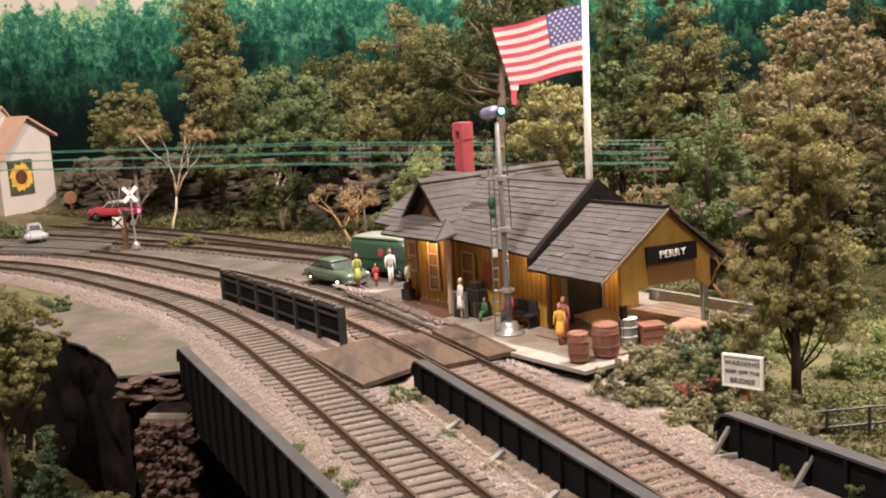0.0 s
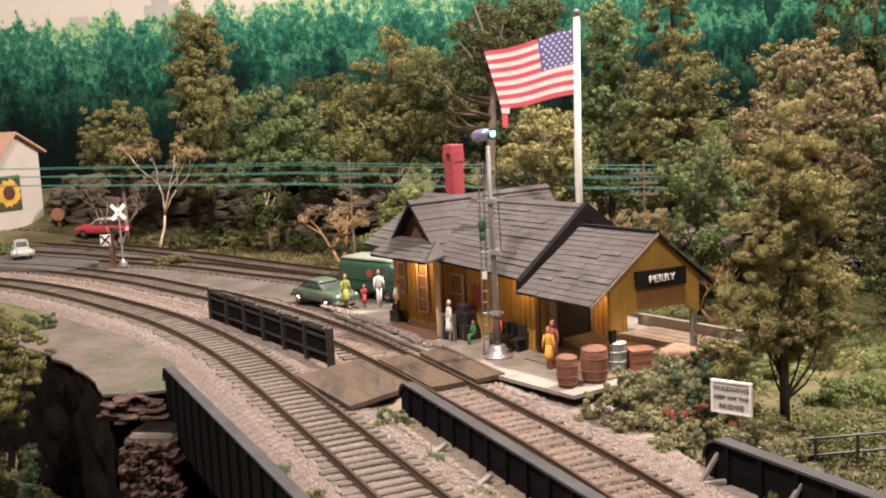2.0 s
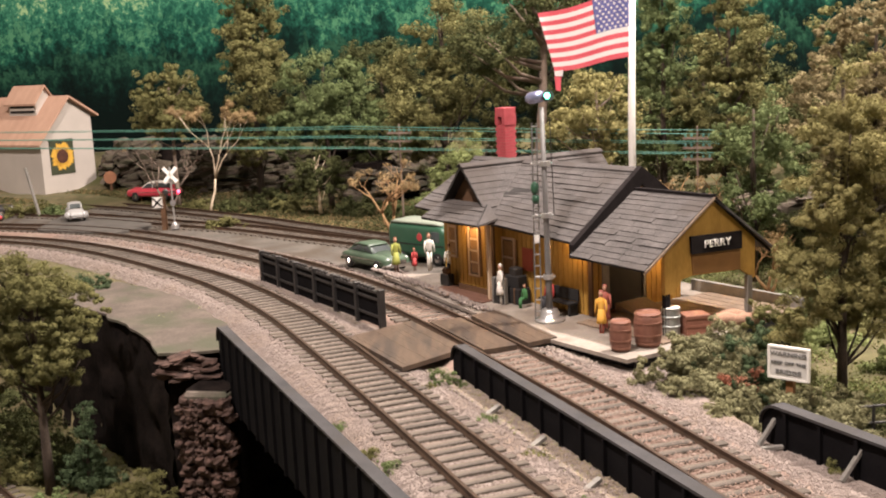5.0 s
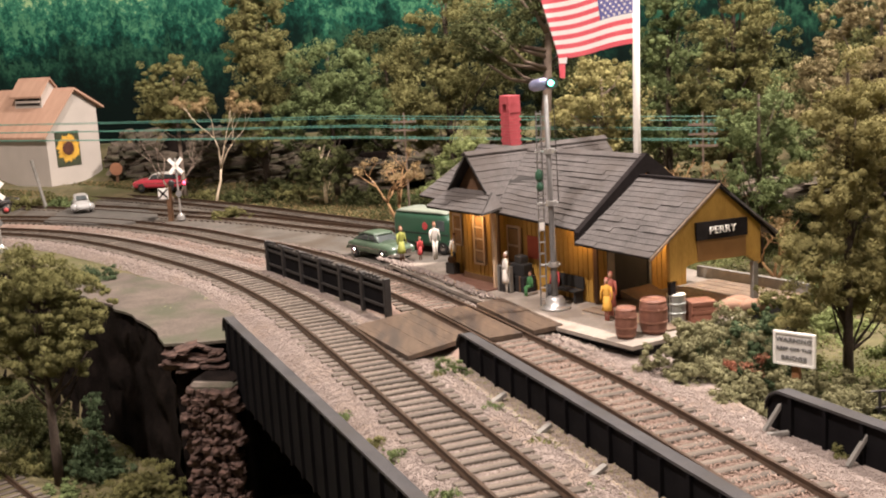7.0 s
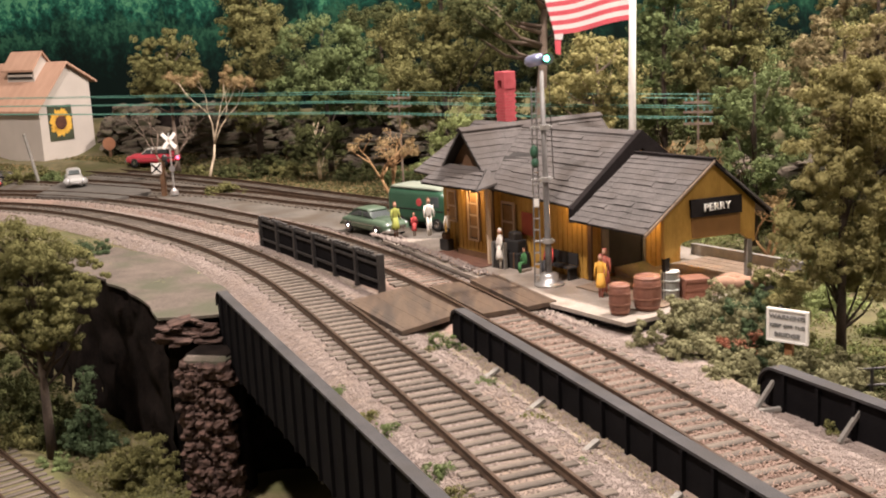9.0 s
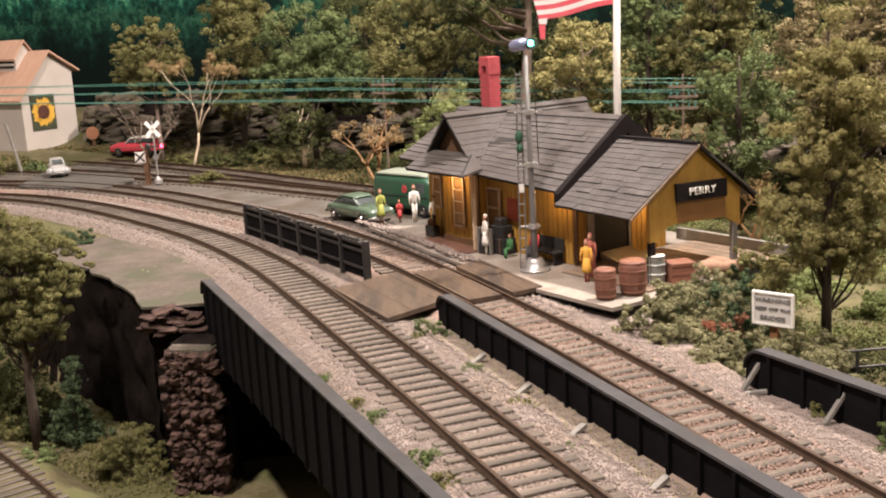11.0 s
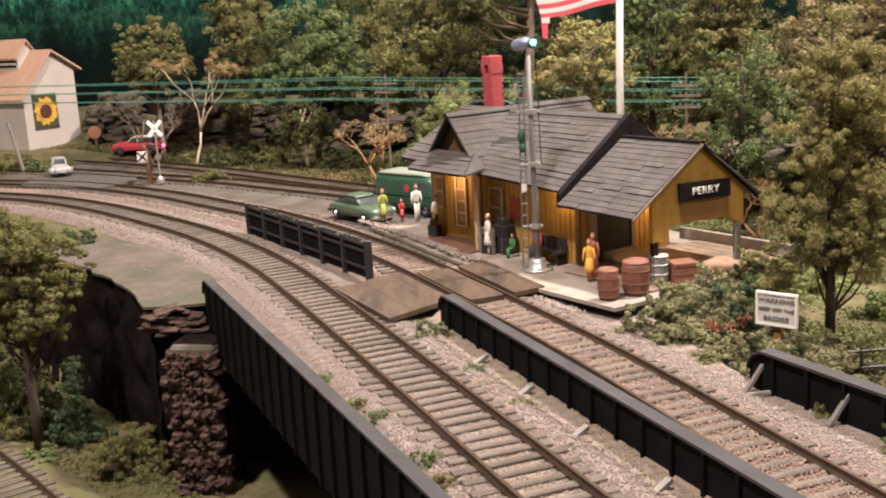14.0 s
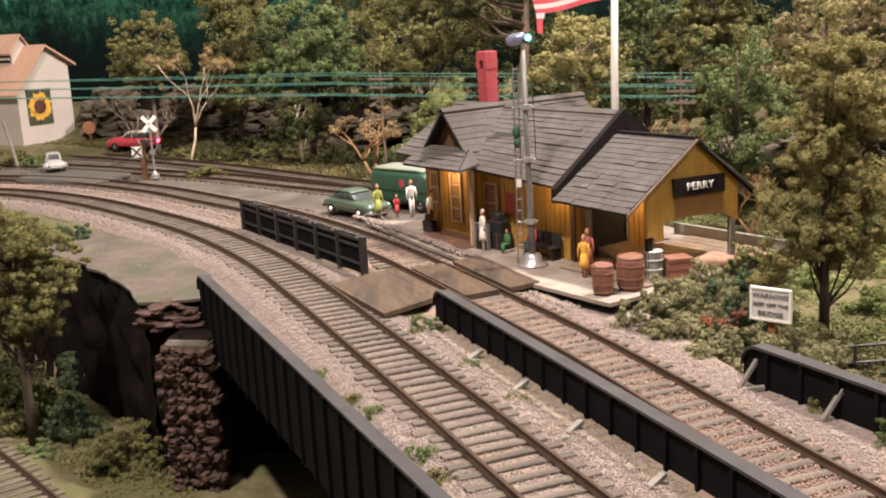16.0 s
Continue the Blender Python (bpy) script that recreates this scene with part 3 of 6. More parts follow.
pebbles("ballast_stones", "T2", 8, 46, 0.8, 3.0, 30000, 0.028, M_stone_bits, "loose pale ballast stones beside the track")
pebbles("ballast_stones", "T2", 46, 70, -2.2, 2.2, 14000, 0.036, M_stone_bits, "loose pinkish grey ballast stones")
pebbles("ballast_stones", "T1", 46, 68, -2.6, 2.4, 22000, 0.036, M_stone_bits, "loose pinkish grey ballast stones")
pebbles("ballast_stones", "T1", 8, 34, 2.2, 3.6, 10000, 0.034, M_tan_bits, "tan gravel between the tracks")
pebbles("ballast_stones", "T1", 8, 34, 2.1, 3.8, 22000, 0.027, M_stone_bits, "loose pale ballast stones between the tracks")
pebbles("dry_weeds", "T1", 8, 36, 2.0, 3.3, 900, 0.045, M_leaf_sage, "dry olive weeds between the tracks")
pebbles("rubble", "T2", 40.2, 49, 1.5, 2.9, 900, 0.085, M_stone_bits, "pale pinkish rubble between the rails and the platform", 0.36)
pebbles("rubble", "T2", 33.5, 41, 1.75, 2.45, 450, 0.10, M_inner_bits, "grey rubble along the platform edge")

# ---------------------------------------------------------------- girders, fence, pier


def girder(name, a, b, top, depth, label, flange=0.42, side=-1, pitch=1.15, lead=0.0):
    a, b = Vector((*a, 0)), Vector((*b, 0))
    L = (b - a).length
    ang = math.degrees(math.atan2(b.y - a.y, b.x - a.x))
    g = thing(name, label, "girder", pose(a.x, a.y, top, 0, 0, ang), kind="")
    # web with a rounded upper corner at its end
    arc = [(0.55 - 0.55 * math.cos(t), -0.55 + 0.55 * math.sin(t)) for t in np.linspace(0, math.pi / 2, 7)]
    outline = [(0, -depth)] + arc + [(L, 0), (L, -depth)]
    part("web", slab([(x, -0.09, z - 0.03) for x, z in outline], (0, 0.18, 0)), M_girder, g)
    cap = [(x, z) for x, z in arc] + [(L, 0)]
    v, f = [], []
    for x, z in cap:
        v += [(x, -flange / 2, z), (x, flange / 2, z), (x, flange / 2, z + 0.07), (x, -flange / 2, z + 0.07)]
    for i in range(len(cap) - 1):
        f += [(i * 4 + k, i * 4 + (k + 1) % 4, i * 4 + 4 + (k + 1) % 4, i * 4 + 4 + k) for k in range(4)]
    f += [(3, 2, 1, 0), tuple(len(v) - 4 + k for k in range(4))]
    part("flange", (v, f), M_girder_top, g, "dusty grey top flange")
    rib = to_mesh("stiffener", box(-0.05, 0.05, -0.19, 0.19, -depth, -0.05), M_girder)
    x = 0.9
    while x < L:
        piece("stiffener", rib, g, Matrix.Translation((x, 0, 0)))
        x += pitch
    return g


girder("plate_girder", (-9.25, 38.0), (3.6, 9.4), 0.55, 2.6, "black steel plate girder with dusty top over the cutting", flange=0.34)
girder("plate_girder", (-0.75, 34.2), (9.9, 7.6), 0.52, 1.5, "black steel plate girder between the two tracks", flange=0.36)
girder("plate_girder", (7.25, 26.9), (13.4, 14.8), 0.55, 2.2, "short black plate girder beside the station track", flange=0.4)


def strut(a, b, r, label):
    d = Vector(b) - Vector(a)
    m = Matrix.Translation(a) @ d.to_track_quat("Z", "Y").to_matrix().to_4x4()
    return tagged(part("strut", box(-r, r, -r * 0.7, r * 0.7, 0, d.length, 0.01), M_strut, None, "", m), label, "strut", "bridge struts")


for a, b in (((6.95, 26.35, -0.42), (7.5, 26.5, 0.36)), ((8.2, 23.85, -0.42), (8.75, 24.0, 0.36))):
    strut(a, b, 0.065, "weathered grey brace leaning on the black girder")
for x, y in ((0.62, 29.75), (1.72, 27.0), (2.78, 24.0), (4.1, 20.9)):
    strut((x - 0.55, y - 0.3, -0.42), (x - 0.1, y + 0.05, -0.22), 0.08, "short weathered timber end under the girder")

fence = thing("track_fence", "black timber and steel barrier fence between the tracks", "fence", pose(-9.92, 50.38, -0.35, 0, 0, math.degrees(math.atan2(40.04 - 50.38, 6.39))) @ Matrix.Diagonal((1, 1, 0.95, 1)))
FL = math.hypot(6.39, 40.04 - 50.38)
part("panel", box(0, FL, -0.03, 0.03, 0.08, 1.42), M_girder, fence)
for z in (0.42, 1.12, 1.40):
    part("rail", box(-0.05, FL + 0.05, -0.10, 0.07, z, z + 0.10, 0.015), M_darkmetal, fence)
for k in range(7):
    x = FL * k / 6
    part("post", box(x - 0.09, x + 0.09, -0.17, 0.10, 0, 1.62, 0.02), M_darkmetal, fence)
knob = to_mesh("cap", box(-0.055, 0.055, -0.08, 0.08, 0, 0.11, 0.015), M_darkmetal)
for k in range(40):
    if k % 7 not in (3,):
        piece("cap", knob, fence, Matrix.Translation((FL * (k + 0.5) / 40, 0, 1.5)))

# rough stone pier under the left girder
pier = thing("bridge_pier", "pier of rough reddish brown stones with a pale cap", "pier", pose(-9.42, 36.1, -7.0, 0, 0, -12) @ Matrix.Diagonal((0.80, 1, 1, 1)))
part("core", box(-0.95, 1.0, -0.15, 1.5, 0, 5.75), M_shade_soil, pier)
part("cap", ([(x * (1 + 0.05 * noise.noise(Vector((x * 2, y * 2, z)))), y, z) for x, y, z in box(-0.95, 1.05, -0.45, 1.5, 5.5, 5.74, 0.12)[0]], box(0, 1, 0, 1, 0, 1, 0.1)[1]), M_dirt, pier, "pale sandy cap stone")
z = 0.0
row = 0
while z < 5.45:
    h = random.uniform(0.22, 0.36)
    x = -1.15 - (0.2 if row % 2 else 0)
    while x < 1.0:
        w = random.uniform(0.28, 0.66)
        stone(pier, RED_STONES, (x + w / 2, -0.28 + random.uniform(-0.16, 0.14), z + h / 2), (w * 0.54, 0.34, h * 0.52), 9)
        x += w
    for y in (0.25, 0.75, 1.25):
        stone(pier, RED_STONES, (-1.0 + random.uniform(-0.1, 0.1), y, z + h / 2), (0.3, 0.3, h * 0.52), 9)
    z += h
    row += 1

# ---------------------------------------------------------------- station

SB = pose(4.30, 39.27, 0, 0, 0, -54)   # local x runs towards the porch end, y away from the tracks


def local(x, y, z=0.0):
    return SB @ Vector((x, y, z))


# platform: grey slab along the track, tan boards behind
plat = thing("platform", "low grey station platform with tan boards behind it", "platform", kind="structure")
edge_pts = [(4.66, 33.3), (3.6, 34.72), (2.45, 36.3), (1.2, 38.5), (-0.1, 40.85), (-1.2, 43.0), (-2.6, 46.0), (-4.2, 49.2)]
back_pts = [tuple(local(-10.5, 2.0)[:2]), tuple(local(-10.5, 7.5)[:2]), tuple(local(4.4, 6.2)[:2]), tuple(local(5.2, -0.5)[:2])]
part("slab", slab([(x, y, -0.015) for x, y in edge_pts + back_pts], (0, 0, -0.13)), M_concrete, plat)
# set back and black: the shade below the slab's lip is its colour
part("footing", slab([(x, y, -0.15) for x, y in [(4.95, 33.75), (3.85, 35.0), (2.75, 36.5), (1.5, 38.7), (0.2, 41.1), (-4, 49)] + back_pts], (0, 0, -2.2)), M_black, plat, "foundation coloured black for the shade under the slab")
for k in range(14):
    y0 = -1.15 + 0.5 * k
    part("board", box(0.35, 4.6, y0, y0 + 0.47, 0.0, 0.045), M_deckwood, plat, "tan deck board", SB)
part("kerb", box(-0.6, 4.7, 5.85, 6.05, -0.1, 0.42), M_strut, plat, "grey timber edge beam", SB)
mat_boards = thing("board_walk", "red-brown boards laid before the bay window", "boardwalk", SB @ Matrix.Translation((-8.7, -1.55, 0.0)))
for k in range(5):
    part("board", box(0.0, 3.9, 0.36 * k, 0.36 * k + 0.34, 0.0, 0.03), M_redwood, mat_boards)

st = thing("station", "mustard wooden railway station with grey shingle roofs", "station", SB)


def boards(parent, x0, x1, z0, top, face, gaps=(), width=0.27):
    """Upright boards along local x on the plane y = face (facing -y); gaps are (x0, x1, z0, z1)."""
    x, k = x0, 0
    while x < x1 - 0.05:
        w = min(width, x1 - x)
        xc = x + w / 2
        spans = [(z0, top(xc))]
        for g0, g1, h0, h1 in gaps:
            if g0 - 0.08 < xc < g1 + 0.08:
                spans = [(z0, h0), (h1, top(xc))]
        for a, b in spans:
            if b - a > 0.08:
                o = random.uniform(0, 0.012)
                yield parent, (x + 0.018, x + w - 0.018, face - 0.035 - o, face + 0.01, a, b)
        x += w
        k += 1


def clad(wall, *args, **kw):
    for par, (a, b, c, d, e, f) in boards(wall, *args, **kw):
        part("board", box(a, b, c, d, e, f), M_yellow, par)


def sash(parent, x, z, w, h, face, rows=3, label="cream window frame with small panes"):
    win = part("window", box(x - w / 2, x + w / 2, face - 0.02, face + 0.06, z, z + h), M_black, parent, label)
    t = 0.09
    part("frame", geo_join(box(x - w / 2 - t, x - w / 2, face - 0.09, face, z - t, z + h + t), box(x + w / 2, x + w / 2 + t, face - 0.09, face, z - t, z + h + t),
                           box(x - w / 2, x + w / 2, face - 0.09, face, z + h, z + h + t), box(x - w / 2, x + w / 2, face - 0.11, face, z - t, z)), M_cream, win)
    for k in range(rows):
        hh = h / rows
        part("pane", box(x - w / 2 + 0.06, x + w / 2 - 0.06, face - 0.045, face - 0.025, z + hh * k + 0.05, z + hh * (k + 1) - 0.05), M_pane, win)
        if k:
            part("bar", box(x - w / 2, x + w / 2, face - 0.07, face - 0.01, z + hh * k - 0.035, z + hh * k + 0.035), M_cream, win)
    return win


# Panes do not glow; the lamplight on them is put into the amber.
M_pane = material("lamplit_amber_tint", (0.26, 0.15, 0.07), (0.36, 0.22, 0.11), 2.0, 0.15, 0.0)
eave, ridge = 2.78, 5.14
slope = (ridge - eave) / 3.35
roof_z = lambda y: eave + (min(y, 4.6 - y) + 1.1) * slope - 0.08
wall = part("front_wall", box(-9.4, 0, 0.0, 0.16, 0, roof_z(0)), M_yellow_core, st)
clad(wall, -9.4, 0, 0.0, lambda x: roof_z(0) - 0.02, 0.0, gaps=((-5.32, -4.48, 0.88, 2.4), (-2.0, -1.0, 0, 0.0)))
sash(st, -4.9, 0.9, 0.72, 1.46, 0.0, 2, "dull brown sash window in the shade of the eave")
part("corner_board", box(-0.16, 0.03, -0.07, 0.03, 0, roof_z(0) - 0.05), M_brown_trim, st)
part("back_wall", box(-9.4, 0, 4.44, 4.6, 0, roof_z(0)), M_yellow_core, st)
part("west_wall", slab([(-9.4, 0, 0), (-9.4, 4.6, 0), (-9.4, 4.6, roof_z(0)), (-9.4, 2.3, roof_z(2.3)), (-9.4, 0, roof_z(0))], (0.15, 0, 0)), M_yellow_core, st)
east = part("east_wall", slab([(-0.15, 0, 0), (-0.15, 4.6, 0), (-0.15, 4.6, roof_z(0)), (-0.15, 2.3, roof_z(2.3)), (-0.15, 0, roof_z(0))], (0.14, 0, 0)), M_yellow_core, st)
turn = pose(0, 0, 0, 0, 0, 90)
for par, (a, b, c, d, e, f) in boards(east, 0.0, 4.6, 0, lambda y: min(roof_z(y) - 0.05, 3.6), 0.0, gaps=((0.75, 2.55, 0, 2.5),)):
    part("board", box(a, b, c, d, e, f), M_yellow, par, "", turn)
# no real opening: a black panel gives the doorway its inner shade
part("freight_door", box(-0.03, 0.02, 0.78, 2.52, 0.1, 2.45), M_black, st, "black panel standing in for the unlit freight doorway")
part("door_jamb", geo_join(box(-0.02, 0.09, 0.42, 0.76, 0, 2.5), box(-0.02, 0.07, 2.54, 2.66, 0, 2.5)), M_strut, st, "weathered grey door jamb")
ramp = tagged(part("loading_ramp", slab([(0, 0, 0), (1.05, 0, 0), (0, 0, 0.3)], (0, 1.55, 0)), M_deckwood, None, "", SB @ Matrix.Translation((0.1, 1.0, 0.05))), "tan wooden loading ramp before the doorway", "ramp")

# bay towards the track
BX0, BX1 = -7.7, -5.32
bay = part("bay", box(BX0, BX1, -0.45, 0.0, 0.25, 3.3), M_yellow_core, st)
clad(bay, BX0, BX1, 0.25, lambda x: 3.2, -0.45, gaps=((-6.98, -6.24, 0.75, 2.75),))
part("bay_base", box(BX0 - 0.06, BX1 + 0.06, -0.53, 0.0, 0.0, 0.27), M_brown_trim, st)
for par, (a, b, c, d, e, f) in boards(bay, -0.45, 0.0, 0.25, lambda y: 3.2, 0.0):
    part("board", box(a, b, c, d, e, f), M_yellow, par, "", pose(BX1, 0, 0, 0, 0, 90))
part("corner_board", box(BX1 - 0.10, BX1 + 0.04, -0.50, -0.40, 0.25, 3.2), M_brown_trim, st)
sash(st, -6.6, 0.8, 0.58, 1.95, -0.45, 4)
sash(st, -8.75, 1.3, 0.5, 1.2, 0.0, 2)
part("porch_post", box(-5.16, -5.02, -0.95, -0.81, 0, 3.1), M_cream, st)

# ---- roofs: each slope is a felt deck with courses of shingle strips


def roof_slope(name, a, b, c, d, label="", course=0.27, seed=1):
    """a-b the eave, d-c the ridge (a under d). Strips lie on it course by course."""
    rng = random.Random(seed)
    a, b, c, d = map(Vector, (a, b, c, d))
    up = (d - a)
    n = (b - a).cross(up).normalized()
    if n.z < 0:
        n = -n
    deck_part = part(name, slab([a, b, c, d], n * 0.05), M_shingle_gap, st, label)
    rows = int(up.length / course)
    for k in range(rows):
        t0, t1 = k / rows, min(1.0, (k + 1.25) / rows)
        s = 0.0
        while s < 1:
            e = min(1.0, s + rng.uniform(0.10, 0.34))
            if e > 0.95:
                e = 1.0
            j = rng.uniform(-0.05, 0.03) / up.length
            lift = rng.uniform(0.0, 0.03) * (rng.random() < 0.35)
            at = lambda p, q: a.lerp(b, p).lerp(d.lerp(c, p), q)
            g = 0.005 / max(0.5, (b - a).length)
            poly = [at(s + g, max(0, t0 + j)) + n * (0.072 + lift), at(e - g, max(0, t0 + j * 0.6)) + n * (0.072 + lift), at(e - g, t1) + n * 0.052, at(s + g, t1) + n * 0.052]
            part("shingle_course", slab(poly, n * 0.035), M_shingle, deck_part)
            s = e
    return deck_part


XL, XR = -9.95, 0.12
EL = eave + 0.58   # the eave sags from its west end to the porch
roof_slope("front_slope", (XL, -1.1, EL), (XR, -1.1, eave + 0.06), (XR, 2.25, ridge), (XL, 2.25, ridge), seed=3)
part("rear_slope", slab([(XL, 5.6, eave), (XR, 5.6, eave), (XR, 2.25, ridge), (XL, 2.25, ridge)], (0, 0, 0.09)), M_shingle, st)
part("ridge_cap", geo_join(slab([(XL, 2.05, ridge + 0.0), (XR, 2.05, ridge + 0.0), (XR, 2.25, ridge + 0.14), (XL, 2.25, ridge + 0.14)], (0, 0, 0.05)),
                           slab([(XL, 2.45, ridge + 0.0), (XR, 2.45, ridge + 0.0), (XR, 2.25, ridge + 0.14), (XL, 2.25, ridge + 0.14)], (0, 0, 0.05))), M_shingle, st)
for y0, s in ((-1.22, 1), (5.72, -1)):
    part("barge_board", slab([(XR + 0.02, y0, eave - 0.42), (XR + 0.02, 2.25, ridge - 0.45), (XR + 0.02, 2.25, ridge + 0.22), (XR + 0.02, y0, eave + 0.08)], (0.24, 0, 0)), M_ridge, st, "charcoal barge board")
# cross gable with a small dark triangle over a hipped skirt
CX, CZ = -6.62, 5.24
roof_slope("gable_slope", (CX + 1.95, -1.0, 3.0), (CX + 1.95, 6.6, 3.0), (CX, 6.6, CZ), (CX, -1.0, CZ), seed=5)
roof_slope("gable_slope", (CX - 1.95, -1.0, 3.0), (CX - 1.95, 6.6, 3.0), (CX, 6.6, CZ), (CX, -1.0, CZ), seed=6)
part("ridge_cap", geo_join(slab([(CX - 0.2, -1.05, CZ), (CX - 0.2, 6.65, CZ), (CX, 6.65, CZ + 0.14), (CX, -1.05, CZ + 0.14)], (0, 0, 0.05)),
                           slab([(CX + 0.2, -1.05, CZ), (CX + 0.2, 6.65, CZ), (CX, 6.65, CZ + 0.14), (CX, -1.05, CZ + 0.14)], (0, 0, 0.05))), M_shingle, st)
part("gable_vent", slab([(CX - 1.5, -0.5, 3.55), (CX + 1.5, -0.5, 3.55), (CX, -0.5, CZ - 0.04)], (0, 0.1, 0)), M_brown_trim, st, "shaded brown gable triangle")
SX = CX + 0.36
roof_slope("skirt_slope", (SX - 1.92, -1.95, 3.12), (SX + 1.92, -1.95, 3.12), (CX + 1.45, -0.75, 3.80), (CX - 1.45, -0.75, 3.80), seed=7)
part("skirt_hip", slab([(SX + 1.92, -1.95, 3.12), (SX + 1.98, -1.02, 3.30), (CX + 1.45, -0.75, 3.80)], (0.0, 0.03, 0.09)), M_shingle, st)
part("skirt_hip", slab([(SX - 1.92, -1.95, 3.12), (SX - 2.3, -0.95, 3.26), (CX - 1.45, -0.75, 3.80)], (0.0, 0.03, 0.09)), M_shingle, st)

# porch roof and name gable
pe, pr, PX = 2.42, 4.46, 4.0
roof_slope("porch_slope", (0.34, -1.35, pe), (PX + 0.12, -1.42, pe - 0.05), (PX + 0.12, 1.92, pr), (0.34, 1.92, pr), seed=8)
part("porch_rear_slope", slab([(0.34, 4.75, pe - 0.05), (PX + 0.35, 4.75, pe - 0.05), (PX + 0.12, 1.92, pr), (0.34, 1.92, pr)], (0, 0, 0.09)), M_shingle, st)
part("porch_ridge", box(0.34, PX + 0.1, 1.80, 2.04, pr + 0.06, pr + 0.15), M_ridge, st)
gpoly = [(-0.40, 1.44), (0.0, 1.42), (0.42, 1.86), (0.9, 1.92), (3.40, 1.78), (4.05, 1.38), (4.15, 1.42), (4.15, 2.85), (1.92, pr - 0.03), (-0.42, 2.97)]
gp = part("name_gable", slab([(PX, y, z) for y, z in gpoly], (-0.12, 0, 0)), M_yellow, st, "mustard gable end over the porch")
part("verge", slab([(PX + 0.10, -1.45, pe - 0.10), (PX + 0.10, 1.92, pr - 0.02), (PX + 0.10, 1.92, pr + 0.07), (PX + 0.10, -1.45, pe + 0.0)], (0.06, 0, 0)), M_deckwood, st)
part("verge", slab([(PX + 0.10, 4.78, pe - 0.18), (PX + 0.10, 1.92, pr - 0.05), (PX + 0.10, 1.92, pr + 0.10), (PX + 0.10, 4.78, pe + 0.02)], (0.06, 0, 0)), M_ridge, st)
part("post", box(PX - 0.16, PX, -0.38, -0.16, 0, 1.46), M_ridge, st, "short dark porch post")
part("post", box(PX - 0.16, PX, 3.78, 4.02, -1.0, 1.5), M_strut, st, "weathered grey porch post")
# Brown panel whose dark tone also holds the shadow of the name board.
part("lower_panel", slab([(PX + 0.004, y, z) for y, z in ((0.92, 1.96), (3.34, 1.80), (3.34, 2.60), (0.86, 2.72))], (0.03, 0, 0)), M_panel_shade, st, "brown panel holding the name board's shadow in its colour")
board_sign = part("name_board", slab([(PX + 0.03, y, z) for y, z in ((0.82, 2.68), (3.35, 2.55), (3.34, 3.18), (0.76, 3.30))], (0.08, 0, 0)), M_ridge, st, "black station name board")
words("name_text", "PERRY", 0.46, M_white, board_sign, Matrix.Translation((PX + 0.125, 2.06, 2.92)) @ pose(0, 0, 0, 90, 0, 90) @ pose(0, 0, 0, 0, 0, -2) @ Matrix.Diagonal((1.0, 0.80, 1, 1)), "white serif capitals", bold=0.0)

# chimney of brick courses
ch = thing("chimney", "tall red brick chimney with an opening near the top", "chimney", SB @ Matrix.Translation((-8.9, 3.2, 4.6)) @ Matrix.Diagonal((0.72, 0.72, 1.0, 1)))
part("core", box(-0.40, 0.40, -0.40, 0.40, 0, 2.05), M_mortar, ch)
part("cap", geo_join(box(-0.46, 0.46, -0.46, 0.46, 2.42, 2.8, 0.03), box(-0.46, -0.2, -0.46, 0.46, 2.05, 2.42), box(0.22, 0.46, -0.46, 0.46, 2.05, 2.42)), M_brick, ch)
part("flue", box(-0.1, 0.06, -0.15, 0.15, 2.05, 2.42), M_white, ch, "white flue block")
bm_a, bm_b = to_mesh("brick", box(-0.10, 0.10, -0.02, 0.02, -0.055, 0.055), M_brick), to_mesh("brick", box(-0.05, 0.05, -0.02, 0.02, -0.055, 0.055), M_brick)
for k in range(16):
    zc = 0.07 + k * 0.128
    for side in range(2):
        m = pose(0, 0, 0, 0, 0, 90 * side)
        o = 0.105 if k % 2 else 0.0
        for j in range(-2, 2):
            piece("brick", bm_a, ch, m @ Matrix.Translation((j * 0.21 + o + 0.05, -0.41, zc)))

M_lamp_glow = material("lamp_glow", (1, 0.7, 0.4), (1, 0.75, 0.45), emit=(1.0, 0.62, 0.28), power=3.0)
# lamps under the eaves, small bulbs with warm light
for k, (x, y, z) in enumerate(((-6.6, -1.0, 2.85), (-0.6, -0.45, 2.75), (0.5, 3.3, 2.6))):
    p = local(x, y, z)
    b = thing("eave_lamp", "tiny warm bulb under the station eaves", "lamp", Matrix.Translation(p), "eave lamps")
    part("globe", ball((0, 0, 0.06), 0.035, 6), M_lamp_glow, b)
    part("socket", lathe([(0.04, 0.1), (0.04, 0.2)], 8), M_darkmetal, b)
    bulb("eave_bulb", (p.x, p.y, p.z - 0.1), 0.028 if k == 2 else 0.0075, (1.0, 0.58, 0.24))

# plank crossing over the station track


def plank_panel(a0, a1, b0, b1, n, z, label):
    a0, a1, b0, b1 = (Vector((*p, z)) for p in (a0, a1, b0, b1))
    c = thing("plank_crossing", label, "crossing", Matrix.Translation((a0.x, a0.y, 0)), "plank crossing panels")
    for k in range(n):
        s, e = (k + 0.006) / n, (k + 0.994) / n
        dz = Vector((0, 0, random.uniform(-0.005, 0.005)))
        poly = [a0.lerp(b0, s) + dz, a0.lerp(b0, e) + dz, a1.lerp(b1, e) + dz, a1.lerp(b1, s) + dz]
        part("plank", slab([p - Vector((a0.x, a0.y, 0)) for p in poly], (0, 0, -0.16)), M_plank, c)
    return c


